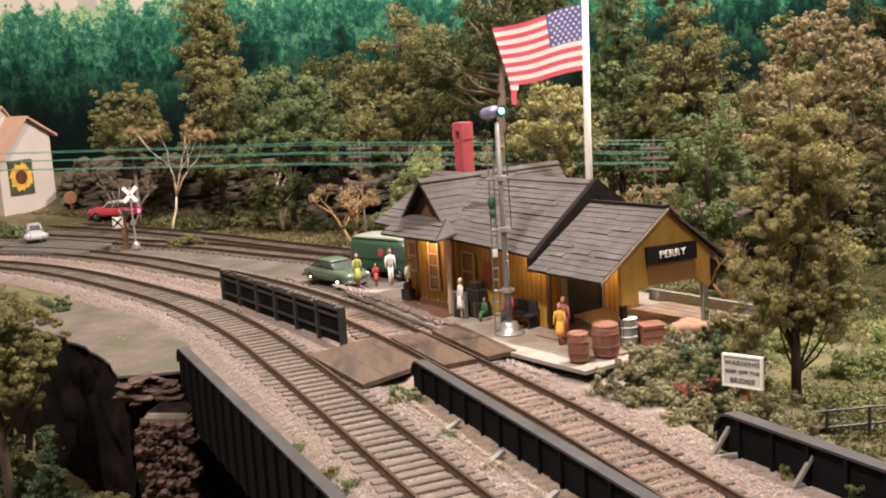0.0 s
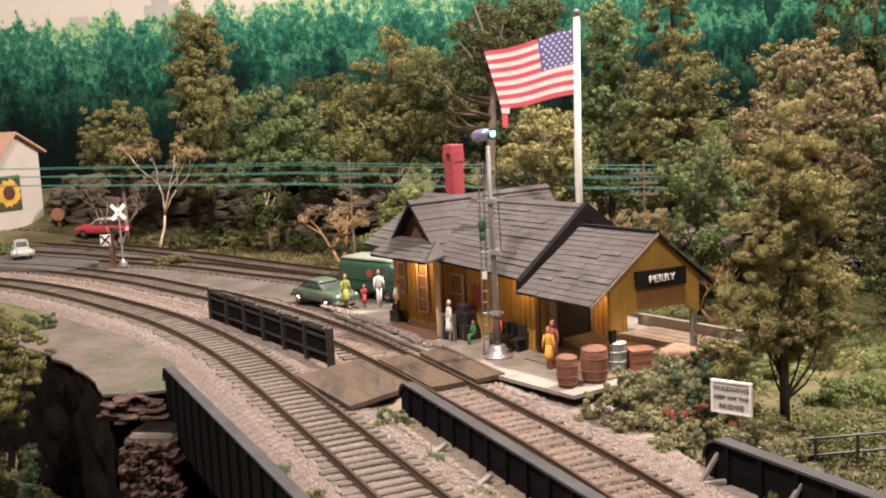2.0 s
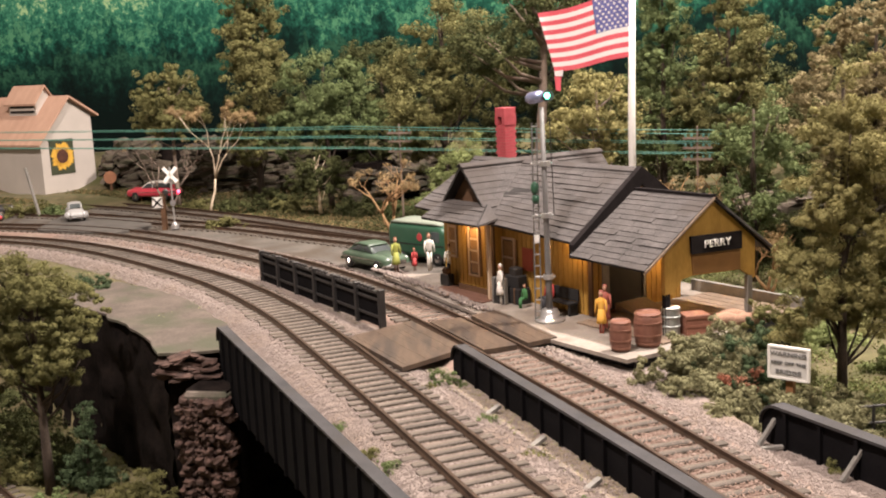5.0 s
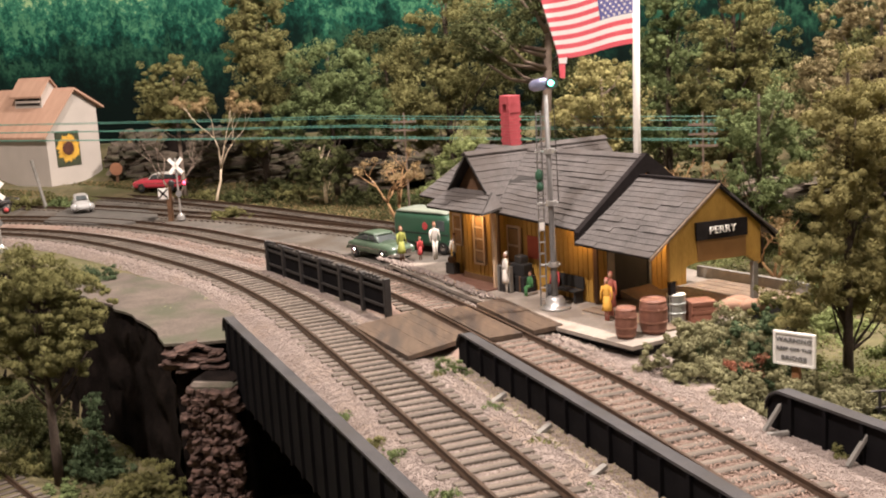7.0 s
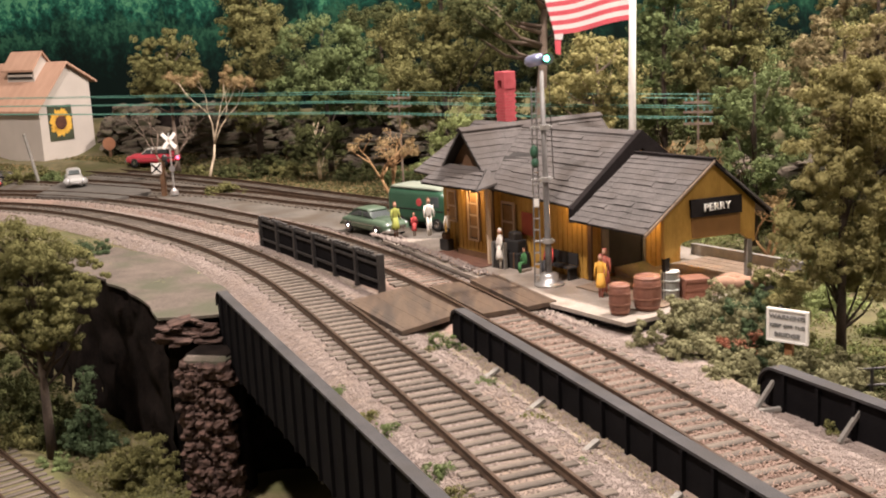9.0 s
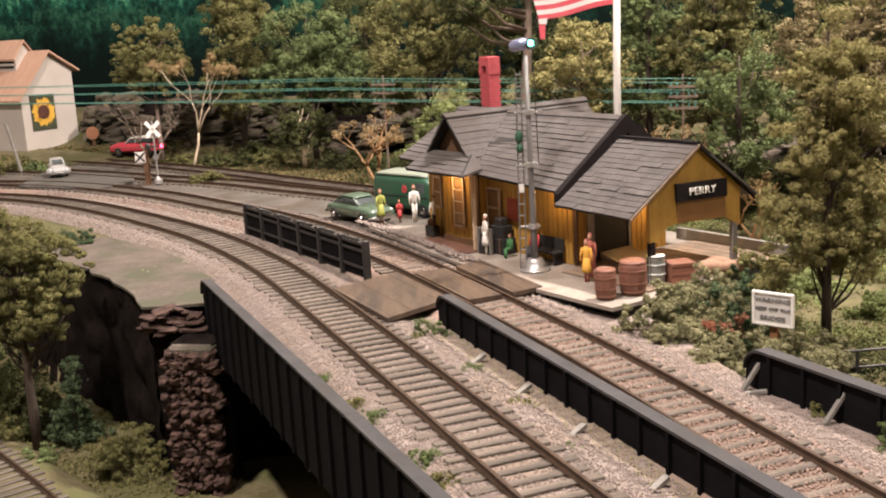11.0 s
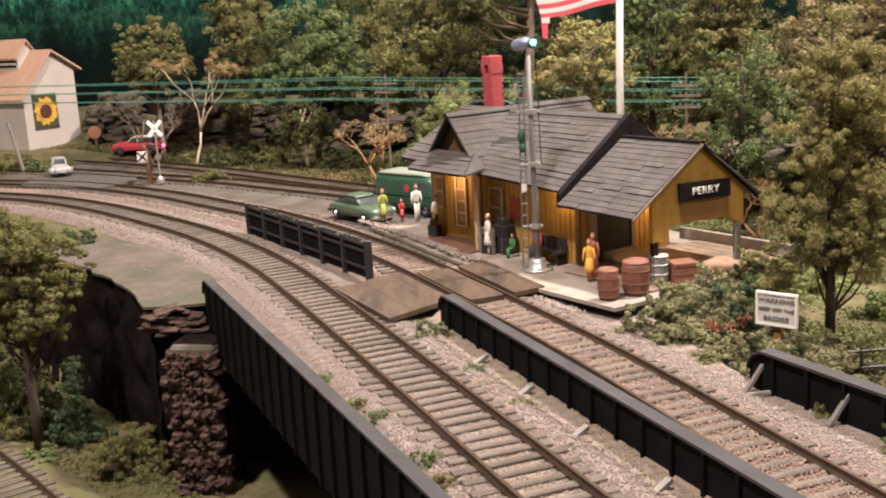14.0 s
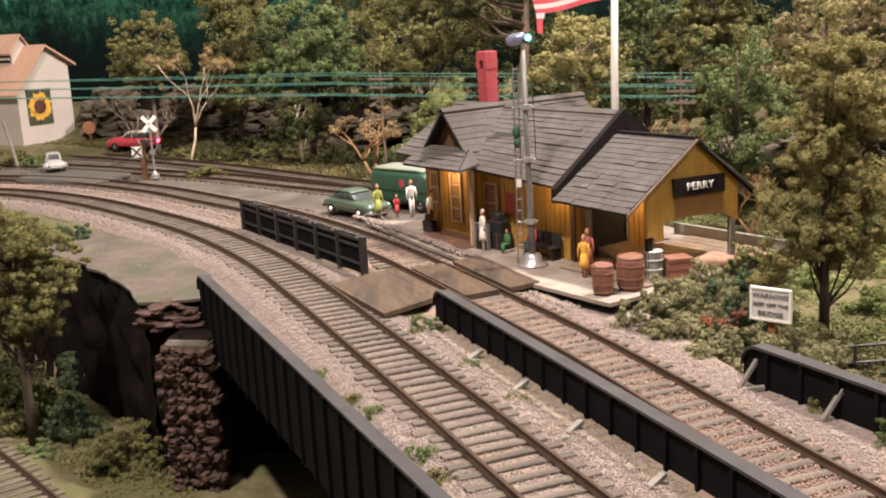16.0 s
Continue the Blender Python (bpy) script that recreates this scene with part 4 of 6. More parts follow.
plank_panel((-2.44, 33.45), (-4.62, 37.75), (-0.45, 35.55), (-2.45, 39.85), 13, 0.0, "worn brown plank panel between the two tracks")
plank_panel((0.18, 35.1), (-1.75, 39.45), (1.30, 35.6), (-0.62, 39.95), 8, 0.02, "worn brown planks between the rails")
plank_panel((1.68, 35.75), (-0.22, 40.15), (2.72, 36.4), (0.75, 40.95), 7, 0.03, "worn brown planks beside the platform")

# ---------------------------------------------------------------- signal mast
M_green_glow = material("green_signal_lens", (0.1, 0.7, 0.5), (0.15, 0.8, 0.55), 1, 0.2, 0.0, emit=(0.15, 1.0, 0.62), power=9.0)
M_red_glow = material("red_crossing_lens", (0.8, 0.05, 0.1), (0.9, 0.08, 0.12), 1, 0.2, 0.0, emit=(1.0, 0.06, 0.12), power=6.0)
M_blue_glass = material("bluish_lens_metal", (0.24, 0.25, 0.42), (0.42, 0.43, 0.60), 4, 0.2, 0.1, metal=0.6)
mast = thing("signal_mast", "tall grey railway signal mast with ladder and green light", "signal", pose(2.67, 38.93, 0))
M_van_green = material("deep_green_paint", (0.022, 0.075, 0.042), (0.035, 0.10, 0.060), 0.8, 0.35, 0.02)
part("base", lathe([(0.56, 0.0), (0.56, 0.06), (0.50, 0.10), (0.34, 0.13), (0.36, 0.32), (0.31, 0.36), (0.31, 0.42), (0.2, 0.46)], 20), M_silver, mast, "silver round foot", None, True)
part("mast_tube", tube([(0, 0, 0.3), (0, 0, 1.6), (-0.02, 0, 4), (-0.05, 0, 7.75)], [0.13, 0.125, 0.10, 0.08], 12), M_mastgrey, mast, "", None, True)
for z in (1.6, 3.85, 5.72):
    part("collar", geo_join(box(-0.52, 0.26, -0.05, 0.05, z, z + 0.07, 0.01), lathe([(0.2, z - 0.05), (0.2, z + 0.12)], 10)), M_silver, mast, "bright silver collar")
lad = part("ladder", geo_join(tube([(-0.52, -0.05, 0.1), (-0.42, 0, 7.2)], 0.03, 5), tube([(-0.30, -0.05, 0.1), (-0.26, 0, 7.2)], 0.03, 5)), M_mastgrey, mast)
for k in range(17):
    z = 0.35 + k * 0.42
    part("rung", box(-0.52 + 0.012 * z, -0.29 + 0.005 * z, -0.06, 0.0, z, z + 0.05), M_silver, lad)
part("stay", tube([(0.28, 0.05, 3.9), (0.22, 0.05, 7.4)], 0.018, 5), M_darkmetal, mast)
part("relay_case", geo_join(ball((-0.40, -0.1, 4.9), 0.15, 8, 1.6), ball((-0.38, -0.1, 4.5), 0.14, 8, 1.3)), M_van_green, mast, "small dark green case")
head = part("signal_head", geo_move(lathe([(0.12, -0.40), (0.21, -0.26), (0.22, 0.12), (0.17, 0.28)], 16), pose(-0.22, 0, 8.12, 0, 80, -20)), M_blue_glass, mast, "bluish grey lamp head", None, True)
part("hood", geo_move(lathe([(0.19, 0.0), (0.20, 0.26)], 14), pose(0.14, -0.10, 8.12, 80, 0, 10)), M_darkmetal, head)
part("lens", ball((0.12, -0.34, 8.16), 0.11, 8), M_green_glow, head, "lit green lens")
part("number_plate_bar", box(-0.47, -0.28, -0.14, -0.10, 2.93, 3.22, 0.02), M_white, mast, "small white plate")
bulb("signal_bulb", (2.87, 38.3, 8.25), 0.0008, (0.2, 1.0, 0.65))

# ---------------------------------------------------------------- flag
pole = thing("flagpole", "tall white flagpole with a silver ball top", "flagpole", pose(7.12, 47.5, -0.5))
part("shaft", tube([(-0.1, 0, 0), (-0.05, 0, 7), (0.08, 0, 13.1)], [0.165, 0.16, 0.14], 12), M_white, pole, "", None, True)
part("finial", geo_join(geo_move(ball((0, 0, 13.32), 0.15, 8), Matrix.Translation((0.08, 0, 0))), geo_move(lathe([(0.1, 13.05), (0.1, 13.2)], 8), Matrix.Translation((0.08, 0, 0)))), M_mastgrey, pole)
M_flag_red = material("flag_red", (0.66, 0.085, 0.115), (0.76, 0.13, 0.16), 1.0, 0.8, 0.1)
M_flag_white = material("flag_white", (0.78, 0.74, 0.72), (0.84, 0.80, 0.78), 1.0, 0.8, 0.1)
M_flag_blue = material("flag_blue", (0.115, 0.115, 0.32), (0.155, 0.155, 0.39), 1.0, 0.8, 0.1)


def cloth(s, r):
    """s along the fly, r down the hoist, both 0 to 1: a flag that hangs a little and ripples."""
    return Vector((-0.12 - 3.85 * s + 0.30 * s * r, -0.28 * math.sin(s * 5.2 + 0.6 * r) * s, 12.62 - 2.78 * r * (1 - 0.10 * s) - 0.95 * s + 0.16 * s * s + 0.05 * math.sin(7 * s)))


def flag_strip(name, s0, s1, r0, r1, mt, parent, label="", dy=0.0):
    n = max(2, int((s1 - s0) * 28))
    v, f = [], []
    for i in range(n + 1):
        s = s0 + (s1 - s0) * i / n
        for r in (r0, r1):
            for e in (0.012, -0.012):
                p = cloth(s - 0.10 * r * s, r)
                v.append((p.x, p.y + e + (dy if e < 0 else 0), p.z))
    for i in range(n):
        a = i * 4
        f += [(a + 1, a + 5, a + 7, a + 3), (a, a + 2, a + 6, a + 4), (a, a + 4, a + 5, a + 1), (a + 2, a + 3, a + 7, a + 6)]
    f += [(0, 1, 3, 2), (n * 4, n * 4 + 2, n * 4 + 3, n * 4 + 1)]
    return part(name, (v, f), mt, parent, label)


flag = thing("flag", "red, white and blue striped flag with stars on its pole", "flag", pose(7.15, 47.5, -0.5))
for k in range(13):
    s0 = 0.405 if k < 7 else 0.0
    flag_strip("stripe", s0, 1.0, k / 13, (k + 1) / 13, M_flag_white if k % 2 else M_flag_red, flag)
canton = flag_strip("canton", 0.0, 0.40, 0.0, 7 / 13, M_flag_blue, flag, "blue field")
star = to_mesh("star", slab([(0.075 * (1 if i % 2 == 0 else 0.5) * math.sin(math.pi * i / 5), 0, 0.075 * (1 if i % 2 == 0 else 0.5) * math.cos(math.pi * i / 5)) for i in range(10)], (0, -0.01, 0)), M_flag_white)
for r in range(9):
    for c in range(6 if r % 2 == 0 else 5):
        s = 0.40 * ((c + 0.5 + (0.5 if r % 2 else 0)) / 6)
        rr = 7 / 13 * (r + 0.5) / 9
        piece("star", star, canton, Matrix.Translation(cloth(s - 0.10 * rr * s, rr) + Vector((0, -0.03, 0))))
tail = cloth(0.9, 1.0)
part("torn_corner", slab([(tail.x - 0.02, tail.y, tail.z + 0.05), (tail.x + 0.3, tail.y, tail.z + 0.08), (tail.x + 0.22, tail.y - 0.1, tail.z - 0.85), (tail.x + 0.02, tail.y - 0.05, tail.z - 0.8)], (0, 0.03, 0)), M_flag_red, flag, "folded red corner hanging down")
part("torn_corner", slab([(tail.x - 0.02, tail.y - 0.06, tail.z + 0.02), (tail.x + 0.36, tail.y - 0.06, tail.z + 0.04), (tail.x + 0.33, tail.y - 0.06, tail.z - 0.22), (tail.x + 0.0, tail.y - 0.06, tail.z - 0.2)], (0, 0.02, 0)), M_flag_white, flag)

# ---------------------------------------------------------------- telegraph line
WA, WB, WC = Vector((-46, 81, 0)), Vector((-6.9, 66, 0)), Vector((13.5, 56.3, 0))
for k, (za, zb, zc) in enumerate(((6.35, 5.93, 5.36), (6.30, 5.76, 5.12), (5.8, 5.36, 4.76), (5.75, 5.23, 4.62), (5.3, 4.69, 4.20), (5.25, 4.56, 4.08))):
    pts = []
    for p, q, a, b in ((WA, WB, za, zb), (WB, WC, zb, zc)):
        for i in range(8):
            t = i / 8
            v = p.lerp(q, t)
            off = (k % 2) * 0.5
            pts.append((v.x, v.y + off, a + (b - a) * t - 0.05 * 4 * t * (1 - t)))
    pts.append((WC.x, WC.y + (k % 2) * 0.5, zc))
    tagged(part("telegraph_wire", tube(pts, 0.021, 5), M_teal_wire), "thin taut teal telegraph wire", "wire", "telegraph wires")


def telegraph_pole(x, y, top, arms):
    p = thing("telegraph_pole", "thin brown telegraph pole with crossarms and insulators", "pole", pose(x, y, -0.6, 0, 0, -20), "telegraph poles")
    part("shaft", tube([(0, 0, 0), (0, 0, top + 0.6)], [0.07, 0.05], 8), M_bark_grey, p)
    for z in arms:
        arm = part("crossarm", box(-0.75, 0.75, -0.06, 0.06, z + 0.5, z + 0.62), M_bark_grey, p)
        for i in (-0.62, -0.3, 0.3, 0.62):
            part("insulator", lathe([(0.05, z + 0.62), (0.07, z + 0.7), (0.03, z + 0.8)], 8), M_teal_wire, arm, "teal glass insulator", Matrix.Translation((i, 0, 0)))


telegraph_pole(11.9, 57.2, 5.6, (5.0, 4.5, 3.9))
telegraph_pole(-4.1, 65.3, 6.0, (5.5, 5.0, 4.4))

# ---------------------------------------------------------------- foliage


def grains(centres, radii, per, size, rng, flat=0.8):
    """Small foam flakes gathered round clump centres: arrays of vertices and faces."""
    C, Rr = np.repeat(centres, per, 0), np.repeat(radii, per)
    d = rng.normal(size=(len(C), 3))
    d /= np.linalg.norm(d, axis=1)[:, None]
    p = C + (d * rng.uniform(0.62, 1.0, (len(C), 1)) ** 0.6 + 0.09 * rng.normal(size=d.shape)) * Rr[:, None] * np.array((1, 1, flat))
    nrm = d + 0.22 * rng.normal(size=d.shape) + np.array((0, 0, 0.12))
    nrm /= np.linalg.norm(nrm, axis=1)[:, None] + 1e-9
    a = np.cross(nrm, rng.normal(size=d.shape))
    a /= np.linalg.norm(a, axis=1)[:, None] + 1e-9
    b = np.cross(nrm, a)
    s = size * rng.uniform(0.5, 1.25, (len(C), 1))
    v = np.stack([p - a * s * 1.15, p + a * s * 0.55 - b * s, p + a * s * 0.55 + b * s], 1)
    f = np.arange(len(C) * 3).reshape(-1, 3)
    return v.reshape(-1, 3), f


def crown_clumps(rng, blobs, n, r):
    """Clump centres spread over the shells of the given (x, y, z, rx, rz) masses."""
    w = np.array([b[3] * b[4] for b in blobs])
    k = rng.choice(len(blobs), n, p=w / w.sum())
    B = np.array(blobs)[k]
    d = rng.normal(size=(n, 3))
    d /= np.linalg.norm(d, axis=1)[:, None]
    t = rng.uniform(0.35, 1.0, n) ** 0.5
    c = B[:, :3] + d * np.stack([B[:, 3], B[:, 3], B[:, 4]], 1) * t[:, None]
    return c, r * rng.uniform(0.6, 1.35, n)


def tree(name, label, x, y, z0, blobs, leaf, bark, clumps=60, r=0.5, per=110, size=0.12, trunk=0.22, lean=0.0, limbs=9, seed=1, category="tree", group=""):
    rng = np.random.default_rng(seed)
    t = thing(name, label, category, pose(x, y, z0), group)
    top = max(b[2] + b[4] * 0.5 for b in blobs)
    low = min(b[2] - b[4] for b in blobs)
    bx, by = np.mean([b[0] for b in blobs]), np.mean([b[1] for b in blobs])
    mid = lambda u: (lean * u * (1 - u) + bx * u, by * u, top * u)
    if trunk:
        bits = [tube([mid(u) for u in np.linspace(0, 1, 7)], [trunk * (1 - 0.85 * u) + 0.02 for u in np.linspace(0, 1, 7)], 8)]
        part("trunk", bits[0], bark, t, "", None, True)
        cc, _ = crown_clumps(rng, blobs, limbs, r)
        for c in cc:
            u = max(0.12, min(0.85, (c[2] - 0.35 * (top - low)) / max(top, 0.1)))
            a = Vector(mid(u))
            e = Vector(c)
            m1 = a.lerp(e, 0.5) + Vector((0, 0, -0.12 * (e - a).length))
            part("limb", tube([a, m1, e], [trunk * 0.38, trunk * 0.24, 0.02], 5), bark, t, "", None, True)
    c, rr = crown_clumps(rng, blobs, int(clumps * 1.1), r)
    c = np.repeat(c, 5, 0) + rng.normal(size=(len(c) * 5, 3)) * np.repeat(rr, 5)[:, None] * np.array((0.55, 0.55, 0.36))
    rr = np.repeat(rr, 5) * rng.uniform(0.34, 0.66, len(rr) * 5)
    v, f = grains(c, rr, int(per * 0.62), size * 0.46, rng)
    put(new("crown", raw_mesh("crown", v, f, leaf)), None, t)
    return t


def bush(label, x, y, z0, w, h, leaf, seed, clumps=26, r=0.32, per=110, size=0.085, category="bush"):
    blobs = [(0, 0, h * 0.35, w / 2, h * 0.55), (w * 0.22, 0.1, h * 0.3, w * 0.33, h * 0.5), (-w * 0.25, -0.05, h * 0.28, w * 0.32, h * 0.45)]
    return tree("bush", label, x, y, z0, blobs, leaf, M_bark, clumps, r, per, size, 0, seed=seed, category=category)


# woods behind the tracks
tree("tree", "tall olive tree with an uneven pointed crown", -15.4, 80, -0.3, [(0, 0, 14.2, 1.7, 3.0), (0.2, 0, 11.4, 2.3, 3.0), (0.6, 0, 8.8, 2.8, 2.6), (-0.6, 0, 5.5, 2.5, 2.4)], M_leaf_olive, M_bark, 170, 0.7, 100, 0.17, 0.25, seed=11)
tree("tree", "broad dark green tree before the painted woods", -10.0, 78, -0.3, [(0, 0, 8.6, 3.0, 2.6), (1.5, 0, 6.6, 3.0, 2.4), (-1.8, 0, 5.5, 2.4, 2.4)], M_leaf_green, M_bark, 100, 0.7, 120, 0.16, 0.22, seed=12)
tree("tree", "round olive tree on a bare brown trunk", -21.6, 80, -0.3, [(0, 0, 8.3, 2.3, 2.2), (0.7, 0, 7.0, 2.2, 1.7), (-0.8, 0, 6.8, 2.0, 1.5)], M_leaf_olive, M_bark_grey, 95, 0.6, 120, 0.15, 0.17, limbs=14, seed=13)
tree("tree", "small dark green tree with a pale stem", -10.3, 74, -0.3, [(0, 0, 3.2, 1.7, 1.3), (0.6, 0, 2.2, 1.5, 0.9), (-1.2, 0, 2.0, 1.2, 0.8)], M_leaf_dark, M_bark_pale, 46, 0.5, 100, 0.13, 0.12, seed=15)
tree("tree", "large olive tree behind the station", -1.6, 71, -0.3, [(0.6, 0, 11.6, 2.6, 2.4), (-1.2, 0, 8.2, 3.0, 2.8), (2.0, 0, 8.5, 2.7, 2.6), (-0.4, 0, 5.2, 3.2, 2.2)], M_leaf_olive, M_bark, 130, 0.75, 120, 0.16, 0.28, seed=16)
tree("tree", "dark brown-green tree with thick bare limbs", 3.6, 65, -0.2, [(1.6, 0, 13.2, 3.0, 2.3), (-2.2, 0, 10.4, 2.4, 1.6), (3.6, 0, 14.0, 1.8, 1.4)], M_leaf_dark, M_bark_grey, 90, 0.7, 110, 0.15, 0.42, lean=1.6, limbs=20, seed=17)
tree("tree", "olive tree with rusty leaf edges behind the flag", 7.0, 60, 0.2, [(0, 0, 6.8, 2.2, 1.6), (-1.0, 0, 5.4, 1.7, 1.2), (1.2, 0, 4.6, 1.5, 1.3)], M_leaf_gold, M_bark_grey, 56, 0.6, 110, 0.14, 0.26, limbs=14, seed=18)
tree("tree", "tall green tree beside the flagpole", 11.0, 62, 0.4, [(0, 0, 11.6, 1.5, 2.2), (0.3, 0, 8.0, 1.8, 2.4), (-0.2, 0, 4.6, 1.7, 1.8)], M_leaf_green, M_bark, 80, 0.6, 110, 0.15, 0.2, seed=19)
tree("tree", "tall broad olive conifer-shaped tree", 14.0, 59.5, 0.4, [(0, 0, 12.6, 1.3, 2.4), (0.2, 0, 9.4, 2.2, 2.2), (-0.2, 0, 6.4, 2.8, 2.2), (0.4, 0, 3.8, 2.6, 1.6)], M_leaf_olive, M_bark, 200, 0.48, 130, 0.12, 0.24, seed=20)
tree("tree", "large rounded golden olive tree", 18.3, 50, -0.2, [(0, 0, 9.0, 3.0, 2.6), (1.8, 0, 7.0, 2.6, 2.4), (-1.8, 0, 6.6, 2.3, 2.2), (0.4, 0, 4.6, 3.0, 2.0)], M_leaf_russet, M_bark, 220, 0.42, 130, 0.115, 0.26, seed=21)
tree("tree", "green tree in the bank behind the platform", 12.2, 47, -0.6, [(0, 0, 6.6, 1.7, 1.8), (0.6, 0, 4.6, 1.9, 1.7), (-0.7, 0, 3.2, 1.5, 1.4)], M_leaf_green, M_bark, 80, 0.45, 120, 0.11, 0.16, seed=22)
tree("tree", "dark green tree filling the wooded bank", 20.6, 45, -0.8, [(0, 0, 7.4, 2.0, 2.4), (0.4, 0, 4.6, 2.2, 2.0), (-0.8, 0, 2.4, 1.8, 1.4)], M_leaf_dark, M_bark, 90, 0.5, 120, 0.12, 0.2, seed=23)
tree("tree", "tall dark tree before the painted hill", 24.5, 58, 0.4, [(0, 0, 13.0, 3.2, 3.0), (-0.6, 0, 8.2, 3.6, 3.0), (0.6, 0, 4.0, 3.6, 2.4)], M_leaf_dark, M_bark, 110, 0.8, 110, 0.17, 0.3, seed=24)
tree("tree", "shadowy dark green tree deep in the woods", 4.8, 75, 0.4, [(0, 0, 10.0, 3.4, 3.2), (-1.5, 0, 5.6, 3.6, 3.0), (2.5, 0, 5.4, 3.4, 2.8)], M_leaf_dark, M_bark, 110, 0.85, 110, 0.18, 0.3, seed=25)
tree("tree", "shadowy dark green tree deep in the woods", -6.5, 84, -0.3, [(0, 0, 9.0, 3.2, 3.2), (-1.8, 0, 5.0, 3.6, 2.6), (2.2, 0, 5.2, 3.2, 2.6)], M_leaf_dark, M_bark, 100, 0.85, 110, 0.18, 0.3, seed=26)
for k, (x, y, w, h) in enumerate(((8.2, 53.5, 3.2, 3.0), (11.0, 53.0, 3.2, 2.6), (13.5, 52.0, 3.0, 2.6), (10.0, 56.0, 3.6, 4.0), (16.5, 52.5, 3.6, 2.8))):
    bush("dark green thicket behind the station", x, y, -0.6, w, h, M_leaf_dark, 180 + k, 34, 0.42, 100, 0.12)
for k, (x, y, h, w, leaf) in enumerate(((12, 72, 9, 3.2, M_leaf_dark), (18.5, 70, 11, 3.6, M_leaf_dark), (25, 74, 12, 4.0, M_leaf_olive), (9, 84, 8, 3.6, M_leaf_dark), (18, 84, 9, 4.0, M_leaf_green), (30, 66, 11, 3.8, M_leaf_green), (23, 48, 7.5, 2.4, M_leaf_olive))):
    tree("tree", "dense dark tree closing the woods behind the station", x, y, 0.1, [(0, 0, h * 0.8, w * 0.6, h * 0.2), (0.3, 0, h * 0.52, w, h * 0.24), (-0.4, 0, h * 0.22, w * 1.05, h * 0.2)], leaf, M_bark, 70, 0.75, 90, 0.2, 0.25, seed=210 + k)
# bare shrubs


def bare_tree(label, x, y, z0, h, spread, bark, leaf, seed, leaves=30, stems=3, lean=0.0, thick=0.030):
    """Crooked stems that fork again and again into twigs, with a thin haze of leaves at the tips."""
    rng = random.Random(seed)
    t = thing("bare_tree", label, "tree", pose(x, y, z0))
    tips, twigs = [], []

    def grow(p, d, length, r, level):
        pts, q = [p], Vector(p)
        for k in range(3):
            d = (d + Vector((rng.uniform(-1, 1), rng.uniform(-1, 1), rng.uniform(-0.5, 0.7))) * 0.28).normalized()
            q = q + d * length / 3
            pts.append(q.copy())
        g = tube(pts, [r, r * 0.86, r * 0.74, r * 0.62], 5)
        if level < 2:
            part("limb", g, bark, t, "", None, True)
        else:
            twigs.append(g)
        if level == 4:
            tips.append(q)
            return
        for k in range(2 if level else 3):
            side = Vector((rng.uniform(-1, 1), rng.uniform(-1, 1), rng.uniform(-0.15, 0.6))).normalized()
            grow(q, (d * 0.75 + side * spread).normalized(), length * rng.uniform(0.62, 0.85), r * 0.62, level + 1)
    for k in range(stems):
        a = math.tau * k / stems + rng.uniform(-0.5, 0.5)
        grow(Vector((0.1 * math.cos(a), 0.1 * math.sin(a), 0)), Vector((math.cos(a) * 0.5 * spread + lean, math.sin(a) * 0.5 * spread, 1)).normalized(), h * 0.34, thick * h, 0)
    part("branchwork", geo_join(*twigs), bark, t, "", None, True)
    if leaves:
        nr = np.random.default_rng(seed)
        c = np.array([tips[k] for k in nr.integers(0, len(tips), leaves)]) + nr.normal(0, 0.1, (leaves, 3))
        v, f = grains(c, nr.uniform(0.14, 0.32, leaves), 40, 0.055, nr)
        put(new("crown", raw_mesh("crown", v, f, leaf)), None, t)
    return t


bare_tree("low spreading orange-tan tree with few leaves", -4.6, 62.4, -0.3, 4.3, 0.85, M_bark_orange, M_leaf_tan, 31, 46, 2)
bare_tree("tangle of bare tan twigs with a few leaves", 10.3, 50, -0.6, 4.7, 0.8, M_bark_orange, M_leaf_tan, 32, 26, 3)
bare_tree("low tangle of bare tan twigs behind the porch", 12.6, 46, -0.9, 2.8, 0.9, M_bark_orange, M_leaf_tan, 35, 20, 3)
bare_tree("slender pale birch with sparse tan leaves", -18.5, 76, -0.3, 7.6, 0.26, M_bark_pale, M_leaf_tan, 38, 150, 1, 0.10, 0.015)
bare_tree("bare reddish brown sapling", -21.9, 78.5, -0.3, 5.6, 0.6, M_bark_grey, M_leaf_tan, 33, 8, 2, 0.0, 0.018)
tree("tree", "bright green rounded shrub behind the van", -0.6, 58.5, -0.2, [(0, 0, 3.8, 1.5, 1.4), (-1.0, 0, 2.6, 1.2, 1.2), (0.9, 0, 4.6, 1.0, 0.9)], M_leaf_bright, M_bark, 50, 0.42, 110, 0.10, 0.12, seed=34)
